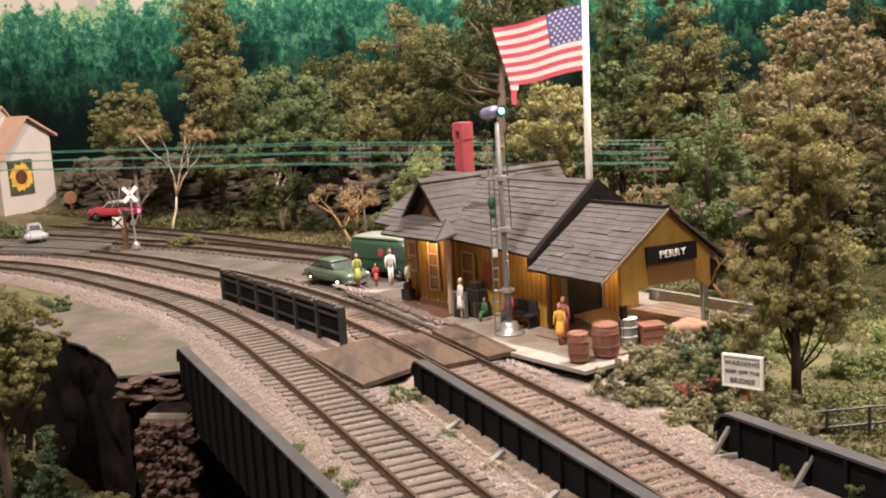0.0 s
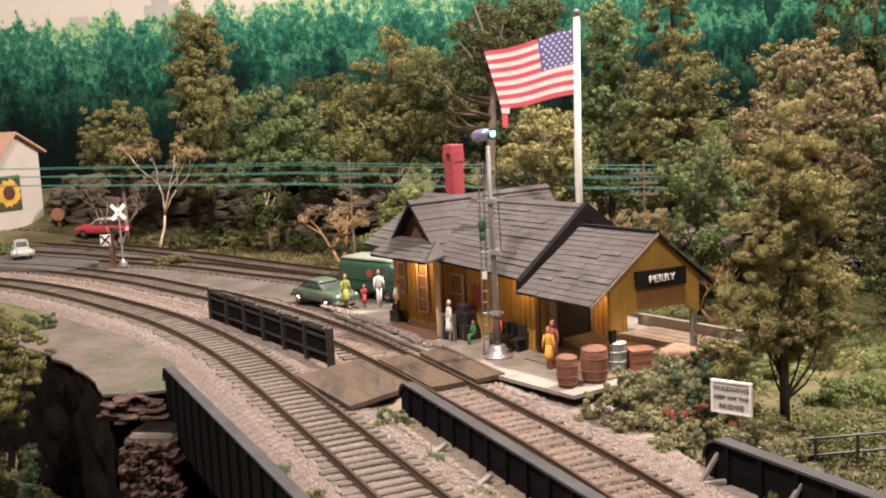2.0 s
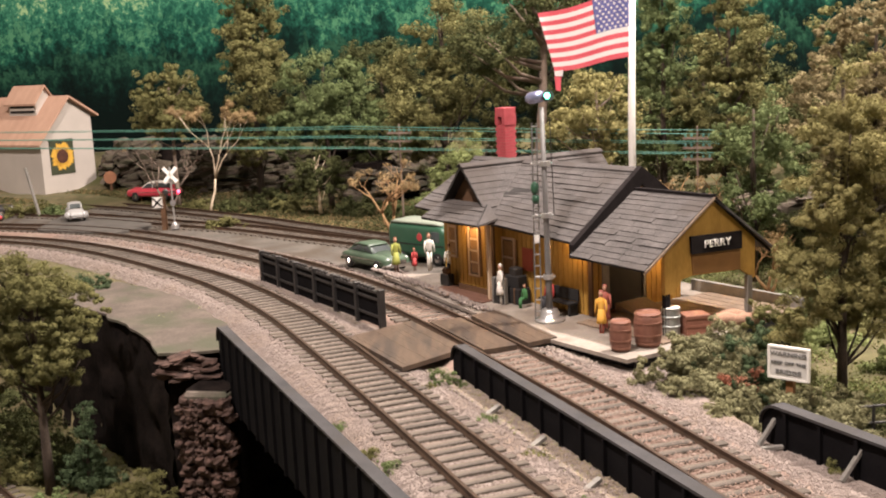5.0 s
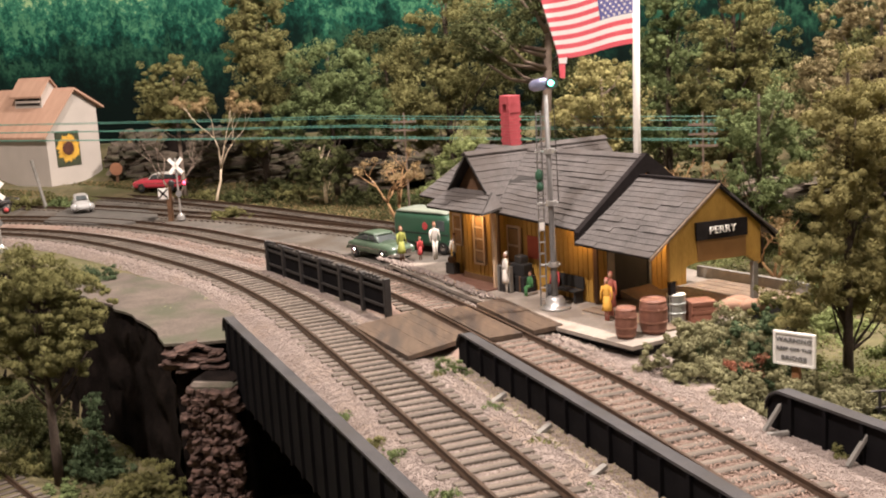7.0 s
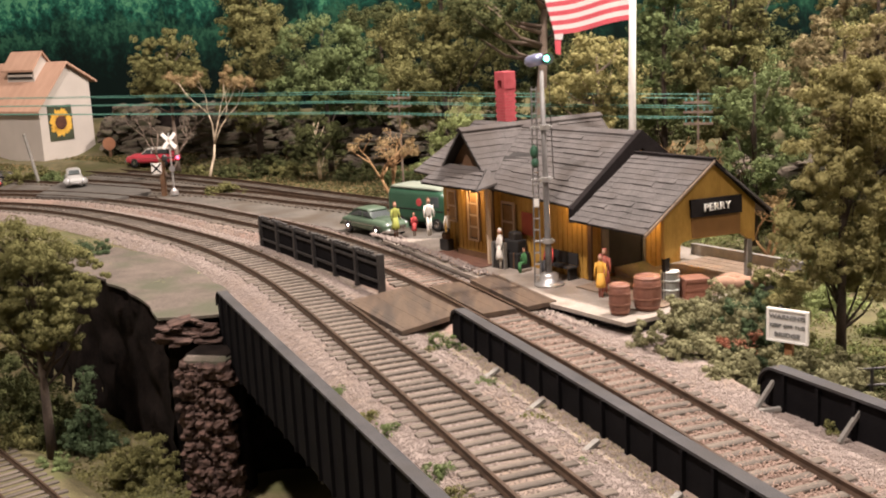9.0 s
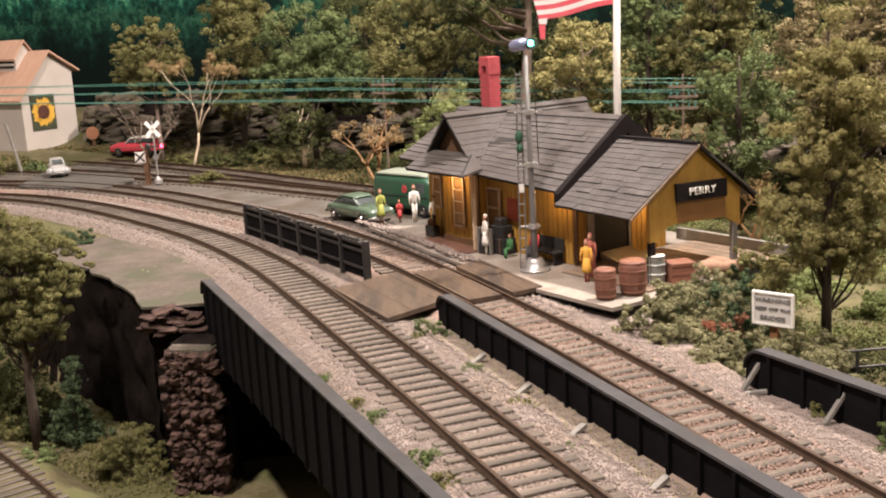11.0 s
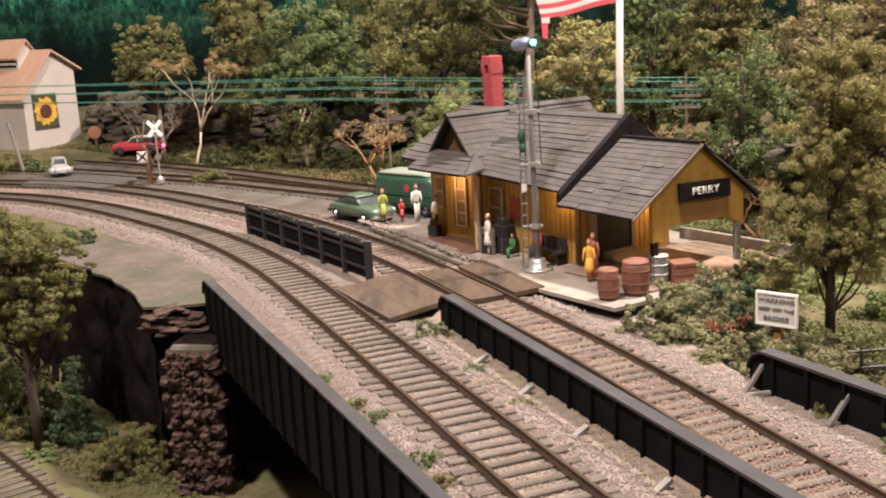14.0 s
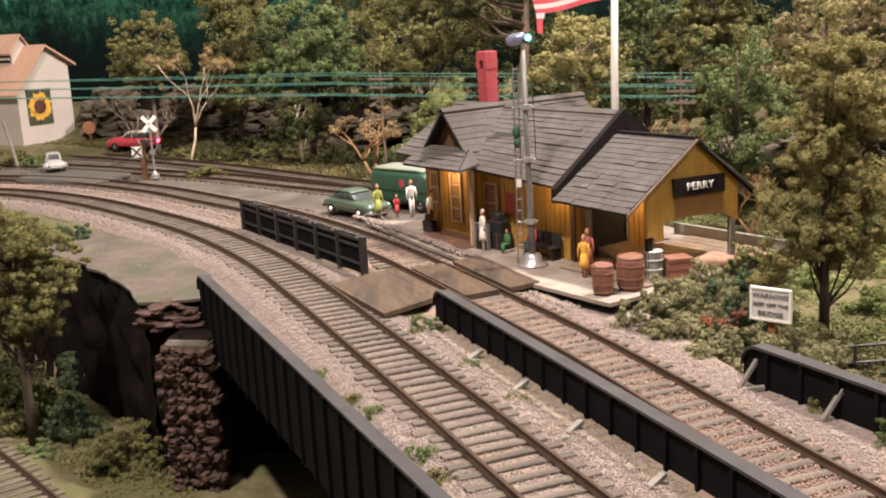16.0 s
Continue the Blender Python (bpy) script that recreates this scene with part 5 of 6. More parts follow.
# the near tree at the right
tree("tree", "leafy golden olive tree with a dark forked trunk", 11.2, 32.7, -1.6, [(0.35, 0, 9.6, 0.75, 1.0), (0.15, 0, 8.2, 1.25, 1.0), (0.9, 0.1, 7.1, 1.15, 0.9), (-0.55, 0, 6.6, 1.05, 0.9), (0.5, 0, 5.6, 1.35, 0.8), (-0.35, -0.1, 4.4, 1.25, 0.8), (1.05, 0.2, 4.0, 0.85, 0.8), (-1.55, 0, 4.5, 0.55, 0.5), (-0.75, 0, 3.1, 1.0, 0.6), (-1.55, 0.2, 2.6, 0.8, 0.55), (0.9, 0.3, 2.9, 0.7, 0.6)], M_leaf_gold, M_bark, 118, 0.48, 300, 0.082, 0.15, limbs=12, seed=41)
# the near tree at the left, down in the cutting
tree("tree", "golden olive tree growing out of the cutting", -17.3, 41.0, -6.8, [(0.6, 0, 8.9, 1.3, 0.9), (-0.9, 0, 8.6, 1.5, 1.1), (1.5, 0, 7.6, 1.2, 1.1), (0.1, 0, 7.2, 1.6, 1.2), (-1.7, 0, 7.0, 1.5, 1.3), (1.5, 0, 6.0, 1.1, 0.9), (-0.2, 0, 5.6, 1.6, 1.0), (-1.9, 0, 5.2, 1.4, 1.1), (1.1, 0.1, 4.9, 0.9, 0.6)], M_leaf_olive, M_bark, 150, 0.42, 240, 0.082, 0.2, limbs=14, seed=42)
tree("pine_bush", "small blue-green conifer bush in the cutting", -15.7, 41.0, -6.9, [(0, 0, 1.9, 0.55, 1.1), (0, 0, 3.3, 0.28, 0.8), (0.1, 0, 1.0, 0.7, 0.6)], M_leaf_pine, M_bark, 46, 0.25, 120, 0.06, 0.08, seed=43)
bush("olive shrub growing in the cutting", -12.7, 38.2, -6.9, 2.7, 1.9, M_leaf_olive, 44, 40, 0.36, 150, 0.08)
bush("small green weed clump in the cutting", -16.6, 39.6, -6.8, 1.2, 0.8, M_leaf_green, 45, 12, 0.25)
bush("dark green weed clump on the bank", -18.3, 50.7, -0.6, 1.5, 1.1, M_leaf_pine, 46, 16, 0.28)
bush("grassy olive tufts by the bank", -19.8, 49.2, -0.7, 1.6, 0.7, M_leaf_olive, 47, 14, 0.28)
# bank of sage bushes before the platform
for k, (x, y, z, w, h, leaf) in enumerate(((5.35, 31.9, -1.2, 1.7, 1.9, M_leaf_sage), (6.3, 32.6, -1.3, 2.0, 2.1, M_leaf_sage), (7.3, 33.5, -1.3, 2.0, 2.0, M_leaf_pine), (8.3, 33.2, -1.4, 2.2, 1.9, M_leaf_sage), (6.0, 30.9, -1.2, 1.8, 1.3, M_leaf_sage), (7.1, 31.2, -1.3, 2.2, 1.5, M_leaf_sage), (8.2, 31.6, -1.3, 1.9, 1.6, M_leaf_pine), (6.6, 29.4, -1.3, 1.9, 1.15, M_leaf_sage), (7.6, 29.3, -1.3, 1.9, 1.4, M_leaf_sage), (7.1, 27.9, -1.3, 1.5, 0.95, M_leaf_sage), (8.9, 29.9, -1.5, 1.9, 1.5, M_leaf_sage), (8.4, 28.2, -1.5, 2.0, 1.4, M_leaf_sage), (9.7, 28.6, -1.7, 2.0, 1.3, M_leaf_sage), (10.3, 30.4, -1.9, 1.9, 1.3, M_leaf_sage), (6.7, 34.0, -1.1, 1.6, 1.75, M_leaf_sage), (7.7, 34.6, -1.2, 1.7, 1.8, M_leaf_sage), (8.7, 35.2, -1.3, 1.8, 1.8, M_leaf_pine), (9.5, 34.3, -1.4, 2.0, 1.9, M_leaf_olive), (10.0, 36.4, -1.3, 2.0, 2.2, M_leaf_olive))):
    bush("sage green rounded bush on the bank by the platform", x + 0.2, y, z, w, h * 1.22, leaf, 60 + k, 34, 0.27, 150, 0.075)
bush("rust-red flowering clump among the bushes", 7.75, 31.1, -0.25, 1.3, 0.6, M_leaf_red, 75, 12, 0.16, 40, 0.06)
for k, (x, y, w, h, leaf) in enumerate(((12.5, 39, 3, 1.2, M_leaf_bright), (15, 41, 3.6, 1.4, M_leaf_olive), (17.5, 38.5, 3.4, 1.3, M_leaf_bright), (13.5, 43.5, 3, 1.8, M_leaf_green), (14.2, 35.8, 2.6, 1.0, M_leaf_bright), (10.8, 41.5, 2.4, 1.6, M_leaf_green), (16.5, 44.5, 3.5, 2, M_leaf_green))):
    bush("grassy green undergrowth on the hillside", x, y, -1.7, w, h, leaf, 80 + k, 30, 0.4, 110, 0.10)
# undergrowth along the far tracks
for k, (x, y, w, h, leaf) in enumerate(((-17.3, 77.5, 2.6, 1.1, M_leaf_dark), (-14.6, 78.2, 3.0, 1.8, M_leaf_dark), (-12.5, 77.0, 2.8, 1.4, M_leaf_olive), (-7.6, 73.6, 3.2, 1.5, M_leaf_dark), (-5.2, 70.5, 2.8, 1.2, M_leaf_green), (-2.8, 66.5, 2.6, 1.6, M_leaf_dark), (-15.6, 68.4, 2.4, 0.9, M_leaf_olive), (-1.6, 61.2, 1.9, 1.5, M_leaf_olive), (-20.4, 79.3, 2.4, 0.9, M_leaf_olive), (-30.2, 78.9, 2.4, 1.2, M_leaf_green), (-33, 79.8, 3.4, 1.4, M_leaf_olive), (2.2, 63, 3, 2.2, M_leaf_dark), (5.8, 56, 2.6, 2.2, M_leaf_dark), (9, 55, 3, 2.5, M_leaf_dark))):
    bush("low scrubby bush beside the far tracks", x, y, -0.5, w, h, leaf, 100 + k, 22, 0.36, 90, 0.12)
# undergrowth against the wall of the cutting, its shade put into dark foam
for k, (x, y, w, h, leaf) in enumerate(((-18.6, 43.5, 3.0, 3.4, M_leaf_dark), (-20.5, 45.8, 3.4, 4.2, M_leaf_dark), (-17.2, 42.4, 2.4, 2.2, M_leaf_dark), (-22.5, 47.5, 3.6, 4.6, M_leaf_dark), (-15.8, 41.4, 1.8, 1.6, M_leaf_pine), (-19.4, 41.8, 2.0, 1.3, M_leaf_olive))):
    bush("undergrowth at the foot of the cutting, mostly in shade-dark foam", x, y, -6.8, w, h, leaf, 160 + k, 30, 0.4, 100, 0.11)


def turf(name, label, x0, x1, y0, y1, n, size, leaf, seed, keep=None):
    """Tiny foam flakes strewn in drifts over the ground."""
    rng = np.random.default_rng(seed)
    x, y = rng.uniform(x0, x1, n * 2), rng.uniform(y0, y1, n * 2)
    ok = (wobble(x, y, 0.8, 1.0) + rng.normal(0, 0.45, n * 2) > -0.25)
    for line in ("T1", "T2", "T3", "T4", "T5"):
        ok &= np.abs(away(x, y, line)) > (2.2 if line in ("T1", "T2") else 1.5)
    if keep is not None:
        ok &= keep(x, y)
    x, y = x[ok][:n], y[ok][:n]
    c = np.stack([x, y, height(x, y) + 0.02], 1)
    v, f = grains(c, np.full(len(c), 0.10), 3, size, rng, 0.9)
    return tagged(new(name, raw_mesh(name, v, f, leaf)), label, "grass", kind="stuff")


turf("turf", "olive turf and leaf litter in the cutting", -30, -9.5, 30, 56, 26000, 0.055, M_leaf_olive, 1, lambda x, y: y < np.interp(x, *EDGE) - 0.6)
turf("turf", "bright grassy turf on the hillside", 9.2, 30, 31.8, 56, 36000, 0.045, M_leaf_bright, 2, lambda x, y: x - 0.12 * (36 - y) > 9.6)
turf("turf", "mixed olive turf on the hillside", 9.0, 30, 31.4, 56, 40000, 0.045, M_leaf_olive, 3, lambda x, y: x - 0.12 * (36 - y) > 9.4)
# dark flakes over the pale ground stand in for the near tree's shadow
turf("turf", "grass by the channel railing, dark foam for the tree's shade", 9.2, 22, 22, 33, 16000, 0.06, M_leaf_dark, 7, lambda x, y: x - 0.12 * (36 - y) > 8.6)
turf("turf", "scrubby olive turf beside the far tracks", -42, 6, 60, 90, 60000, 0.055, M_leaf_dark, 4, lambda x, y: (y > 72 - (x + 22) * 0.62) | (y - 77 > (x + 30) * -0.6) & (x < -30))
turf("turf", "patchy tan weeds beside the far tracks", -42, 6, 60, 90, 34000, 0.055, M_leaf_tan, 5, lambda x, y: (y > 73 - (x + 22) * 0.62))
turf("turf", "thin olive weeds on the dirt bank", -24, -9.4, 38, 56, 2600, 0.05, M_leaf_sage, 6, lambda x, y: y > np.interp(x, *EDGE) + 0.5)
# weeds beside the rails
for k, (x, y, w, h) in enumerate(((-1.05, 32.6, 1.3, 0.75), (-1.75, 31.9, 0.8, 0.4), (-2.55, 25.3, 0.8, 0.6), (-2.95, 26.3, 0.7, 0.5), (-1.15, 22.3, 0.8, 0.6), (-0.6, 21.2, 0.6, 0.5), (-4.0, 28.6, 0.5, 0.35), (8.5, 24.6, 0.7, 0.4), (9.3, 22.6, 1.0, 0.65), (9.7, 23.3, 0.8, 0.5), (0.1, 28.8, 0.5, 0.3), (1.2, 26.0, 0.5, 0.3), (2.2, 22.9, 0.5, 0.3))):
    bush("small green weed tuft in the ballast", x, y, -0.5, w, h, M_leaf_olive if k % 2 else M_leaf_green, 130 + k, 16, 0.16, 80, 0.05, "weed")

# ---------------------------------------------------------------- rock ledges


def ledge(x0, x1, y, z, h, label):
    """Weathered beds of rock: rows of blocky stones, each row set a little back."""
    t = thing("rock_ledge", label, "rock", pose(x0, y, z))
    # solid near-black core in place of the shade between the stones
    part("core", box(0.4, x1 - x0 - 0.4, 1.4, 4.0, -0.3, h * 0.82), M_shade_soil, t, "near-black core standing in for shaded hollows between the beds")
    zz, row = 0.0, 0
    while zz < h:
        hh = random.uniform(0.65, 1.1)
        x = random.uniform(-0.6, 0.2)
        while x < x1 - x0:
            w = random.uniform(1.0, 2.7)
            if random.random() < 0.9 and zz < h * (0.72 + 0.28 * noise.noise(Vector((x0 + x, y, 0)) * 0.35)):
                stone(t, GREY_STONES, (x + w / 2, 0.30 * row + random.uniform(-0.5, 0.5), zz + hh / 2), (w * 0.55, random.uniform(0.7, 1.1), hh * 0.60), 13)
            x += w
        zz += hh * 0.95
        row += 1


ledge(-30.5, -19.5, 89.5, -0.1, 4.6, "brown layered rock ledge under the trees")
ledge(-21, -7, 85, -0.3, 4.0, "dark layered rock ledge under the trees")
ledge(-9, 6, 79.5, -0.3, 3.2, "dark layered rock ledge under the trees")
ledge(9, 26, 54, -0.3, 2.8, "dark rock ledge behind the station bank")

# ---------------------------------------------------------------- barn
M_barn_white = material("barn_white_siding", (0.42, 0.375, 0.335), (0.49, 0.44, 0.395), 0.5, 0.75, 0.1)
M_barn_roof = material("tan_pink_roof", (0.36, 0.215, 0.15), (0.47, 0.295, 0.21), 0.6, 0.8, 0.2, stretch=(1, 3, 1))
M_petal = material("sunflower_petal", (0.46, 0.20, 0.025), (0.70, 0.43, 0.06), 1.5, 0.8, 0.1)
M_seed = material("sunflower_heart", (0.045, 0.016, 0.010), (0.10, 0.035, 0.018), 2.0, 0.9, 0.2)
M_poster = material("dark_green_poster", (0.018, 0.024, 0.012), (0.055, 0.062, 0.030), 0.9, 0.8, 0.0)
bx, by = -34.55, 87.84
ang = math.degrees(math.atan2(92.21 - 87.84, 2.81))
barn = thing("barn", "white barn with a tan roof, cupola and sunflower poster", "barn", pose(bx, by, -0.4, 0, 0, ang))
BW, BL, BH, BH2, BR, BA = 5.2, 12.0, 5.2, 7.1, 8.5, 2.9   # the gable is lopsided: a low eave and a high one
part("gable_wall", slab([(0, 0, 0), (BW, 0, 0), (BW, 0, BH2), (BA, 0, BR), (0, 0, BH)], (0, 0.25, 0)), M_barn_white, barn)
part("side_wall", box(0, 0.25, 0.25, BL, 0, BH), M_barn_white, barn)
part("side_wall", box(BW - 0.25, BW, 0.25, BL, 0, BH2), M_barn_white, barn)
part("rear_wall", box(0.25, BW - 0.25, BL - 0.25, BL, 0, BH), M_barn_white, barn)
for x0, z0 in ((-0.45, BH - 0.45 * (BR - BH) / BA), (BW + 0.5, BH2 - 0.5 * (BR - BH2) / (BW - BA))):
    part("roof", slab([(x0, -0.45, z0), (x0, BL + 0.4, z0), (BA, BL + 0.4, BR), (BA, -0.45, BR)], (0, 0, 0.18)), M_barn_roof, barn)
CU = BA - 0.5
cup = part("cupola", slab([(CU - 0.85, 2.2, BR - 1.9), (CU + 0.85, 2.2, BR - 1.9), (CU + 0.85, 2.2, BR - 0.2), (CU, 2.2, BR + 0.9), (CU - 0.85, 2.2, BR - 0.2)], (0, 3.6, 0)), M_barn_white, barn)
# solid black box; the dark inside the louvre is only its colour
part("louvre", box(CU - 0.9, CU - 0.83, 2.4, 5.6, BR - 1.15, BR - 0.55), M_black, cup, "black box standing in for the shaded louvre opening")
part("louvre_slat", box(CU - 0.96, CU - 0.86, 2.4, 5.6, BR - 0.95, BR - 0.75), M_barn_white, cup)
for s in (-1, 1):
    part("cupola_roof", slab([(CU + s * 1.15, 1.9, BR - 0.55), (CU + s * 1.15, 6.1, BR - 0.55), (CU, 6.1, BR + 0.95), (CU, 1.9, BR + 0.95)], (0, 0, 0.16)), M_barn_roof, cup)
poster = part("sunflower_poster", box(0.78, 3.12, -0.05, -0.01, 2.3, 5.15), M_poster, barn, "square poster of a yellow sunflower on dark green")
petal = to_mesh("petal", slab([(0.42, 0, -0.21), (0.90, 0, -0.19), (1.24, 0, 0.0), (0.90, 0, 0.19), (0.42, 0, 0.21)], (0, -0.02, 0)), M_petal)
for k in range(34):
    piece("petal", petal, poster, pose(1.95, -0.062 - 0.005 * (k % 4), 3.75, 0, 360 * k / 34 * 2 + (11 if k > 16 else 0) + random.uniform(-6, 6), 0) @ Matrix.Diagonal((random.uniform(0.85, 1.0), 1, 1, 1)))
part("flower_heart", geo_move(lathe([(0.58, 0), (0.55, 0.03), (0.3, 0.05)], 18), pose(1.95, -0.09, 3.75, 90, 0, 0)), M_seed, poster, "dark brown flower heart")

# ---------------------------------------------------------------- vehicles
M_glass = material("dark_car_glass", (0.05, 0.06, 0.06), (0.09, 0.10, 0.10), 1.0, 0.08, 0.0)
M_tyre = material("black_tyre", (0.012, 0.012, 0.012), (0.025, 0.024, 0.023), 3.0, 0.85, 0.1)
M_chrome = material("bright_chrome", (0.75, 0.74, 0.74), (0.85, 0.84, 0.84), 3.0, 0.15, 0.0, metal=1.0)
M_headlamp = material("pale_headlamp", (0.8, 0.8, 0.84), (0.85, 0.85, 0.9), 3.0, 0.1, 0.0)


def loft(sections, n=14, power=0.42):
    """Rounded sections (x, half width, z low, z high) joined nose to tail."""
    v, f = [], []
    for x, w, a, b in sections:
        for k in range(n):
            t = math.tau * (k + 0.5) / n
            c, s = math.cos(t), math.sin(t)
            v.append((x, w * math.copysign(abs(c) ** power, c), (a + b) / 2 + (b - a) / 2 * math.copysign(abs(s) ** power, s)))
    for i in range(len(sections) - 1):
        f += [(i * n + k, i * n + (k + 1) % n, (i + 1) * n + (k + 1) % n, (i + 1) * n + k) for k in range(n)]
    return v, f + [tuple(range(n)), tuple(range((len(sections) - 1) * n, len(sections) * n))[::-1]]


def wheels(v, xs, w, r):
    for x in xs:
        for s in (-1, 1):
            wheel = part("wheel", geo_move(lathe([(r * 0.8, -0.11), (r, -0.07), (r, 0.07), (r * 0.8, 0.11)], 16), pose(x, s * w, r, 90, 0, 0)), M_tyre, v)
            part("hubcap", geo_move(lathe([(r * 0.55, 0.0), (r * 0.45, 0.05)], 12), pose(x, s * (w + 0.09), r, -90 * s, 0, 0)), M_chrome, wheel, "chrome hubcap")


def sedan(name, label, m, paint, top_paint, L=5.0, W=0.92, tail=-0.86, roof_end=-0.30):
    """A low, long car: rounded body with fenders, a glass cabin, a thin roof that falls to the tail."""
    c = thing(name, label, "car", m)
    h = L / 2
    part("body", loft([(h, W * 0.74, 0.36, 0.66), (h * 0.96, W * 0.90, 0.28, 0.76), (h * 0.72, W * 0.98, 0.24, 0.84), (h * 0.30, W, 0.24, 0.88), (-h * 0.30, W, 0.24, 0.88), (-h * 0.66, W * 0.98, 0.24, 0.86), (-h * 0.94, W * 0.88, 0.28, 0.74), (-h, W * 0.72, 0.36, 0.62)], 18, 0.5), paint, c, "", None, True)
    part("bonnet", loft([(h * 0.95, W * 0.36, 0.62, 0.76), (h * 0.80, W * 0.52, 0.62, 0.88), (h * 0.30, W * 0.60, 0.62, 0.94)], 14, 0.7), paint, c, "", None, True)
    part("glasshouse", loft([(h * 0.36, W * 0.74, 0.80, 0.90), (h * 0.14, W * 0.74, 0.80, 1.22), (h * roof_end, W * 0.72, 0.80, 1.24), (h * tail * 0.80, W * 0.62, 0.80, 0.94)], 16, 0.55), M_glass, c, "dark glass")
    part("roof", loft([(h * 0.20, W * 0.64, 1.16, 1.23), (h * 0.08, W * 0.74, 1.16, 1.31), (h * roof_end, W * 0.72, 1.16, 1.32), (h * (roof_end + tail) * 0.5, W * 0.60, 1.06, 1.18)], 14, 0.6), top_paint, c, "", None, True)
    part("tail_panel", loft([(h * (roof_end + tail) * 0.48, W * 0.56, 1.0, 1.16), (h * tail * 0.88, W * 0.60, 0.78, 0.93), (h * tail * 1.08, W * 0.58, 0.60, 0.74)], 14, 0.6), paint, c, "", None, True)
    for s in (-1, 1):
        part("pillar", tube([(h * 0.35, s * W * 0.72, 0.88), (h * 0.15, s * W * 0.68, 1.22)], 0.028, 5), top_paint, c)
        part("pillar", tube([(-h * 0.06, s * W * 0.75, 0.88), (-h * 0.06, s * W * 0.70, 1.22)], 0.028, 5), top_paint, c)
        part("side_trim", box(-h * 0.85, h * 0.85, s * W * 0.985 - 0.012, s * W * 0.985 + 0.012, 0.56, 0.60), M_chrome, c, "thin chrome strip")
        part("headlight", geo_move(lathe([(0.12, 0), (0.10, 0.06), (0.04, 0.09)], 10), pose(h * 0.945, s * W * 0.66, 0.64, 0, 90, 0)), M_headlamp, c)
    part("front_bumper", loft([(h + 0.16, W * 0.80, 0.30, 0.46), (h + 0.06, W * 1.0, 0.30, 0.48), (h - 0.16, W * 1.04, 0.32, 0.45)]), M_chrome, c, "chrome bumper")
    part("grille", box(h - 0.03, h + 0.05, -W * 0.56, W * 0.56, 0.47, 0.62, 0.01), M_chrome, c, "chrome grille")
    part("rear_bumper", loft([(-h - 0.12, W * 0.80, 0.32, 0.46), (-h + 0.10, W * 1.0, 0.34, 0.46)]), M_chrome, c)
    wheels(c, (h * 0.62, -h * 0.58), W * 0.91, 0.31)
    return c


M_car_green = material("faded_green_paint", (0.050, 0.085, 0.055), (0.075, 0.115, 0.075), 0.8, 0.35, 0.02)
M_car_red = material("bright_red_paint", (0.50, 0.035, 0.06), (0.58, 0.06, 0.085), 0.8, 0.35, 0.02)
M_car_white = material("off_white_paint", (0.44, 0.43, 0.41), (0.52, 0.505, 0.48), 0.8, 0.3, 0.02)
M_van_roof = material("dusty_pale_green_roof", (0.17, 0.20, 0.155), (0.24, 0.265, 0.215), 0.8, 0.7, 0.05)
M_van_red = material("dull_red_mark", (0.38, 0.04, 0.045), (0.46, 0.06, 0.06), 1.0, 0.6, 0.0)
sedan("car", "faded green low fastback sedan with chrome bumper, parked by the platform", pose(-4.8, 52.1, -0.2, 0, 0, -52) @ Matrix.Diagonal((0.88, 0.88, 0.98, 1)), M_car_green, M_car_green, 4.6, 0.88)
sedan("car", "red estate car with a white roof parked by the far track", pose(-24.3, 83.4, 0.1, 0, 0, 168) @ Matrix.Diagonal((0.95, 0.95, 1.1, 1)), M_car_red, M_white, 4.3, 0.85, -0.95, -0.72)

M_car_silver = material("dull_silver_paint", (0.30, 0.295, 0.285), (0.37, 0.362, 0.35), 0.8, 0.3, 0.02)
sedan("car", "dark sedan parked by the road near the barn", pose(-36.4, 80.3, -0.35, 0, 0, 20), M_darkmetal, M_darkmetal, 4.2, 0.85)
bug = thing("car", "small silver-white rounded car driving to the crossing", "car", pose(-27.45, 74.6, 0.0, 0, 0, -66) @ Matrix.Diagonal((0.85, 0.85, 0.85, 1)))
part("body", loft([(1.75, 0.42, 0.35, 0.55), (1.6, 0.55, 0.28, 0.78), (1.0, 0.66, 0.25, 0.92), (-0.9, 0.68, 0.25, 0.95), (-1.6, 0.55, 0.28, 0.75), (-1.8, 0.4, 0.35, 0.55)], 14, 0.6), M_car_silver, bug, "", None, True)
part("cabin", loft([(0.75, 0.55, 0.85, 0.98), (0.35, 0.56, 0.85, 1.34), (-0.3, 0.56, 0.85, 1.42), (-1.0, 0.5, 0.85, 1.15), (-1.5, 0.42, 0.8, 0.85)], 14, 0.6), M_car_silver, bug, "", None, True)
part("windscreen", slab([(0.80, -0.42, 0.98), (0.80, 0.42, 0.98), (0.48, 0.38, 1.26), (0.48, -0.38, 1.26)], (0.05, 0, 0.03)), M_glass, bug, "dark windscreen")
for s in (-1, 1):
    part("fender", geo_move(ball((0, 0, 0), 0.42, 8, 0.8), pose(1.15, s * 0.56, 0.42)), M_car_silver, bug, "", None, True)
    part("headlight", geo_move(lathe([(0.11, 0), (0.09, 0.06), (0.03, 0.08)], 10), pose(1.5, s * 0.55, 0.58, 0, 80, 0)), M_headlamp, bug)
part("bumper", box(1.72, 1.86, -0.66, 0.66, 0.26, 0.36, 0.02), M_chrome, bug)
wheels(bug, (1.15, -1.05), 0.6, 0.29)

van = thing("van", "dark green delivery van with a dusty pale roof", "van", pose(-2.15, 53.4, -0.22, 0, 0, -42) @ Matrix.Diagonal((0.86, 0.86, 0.92, 1)))
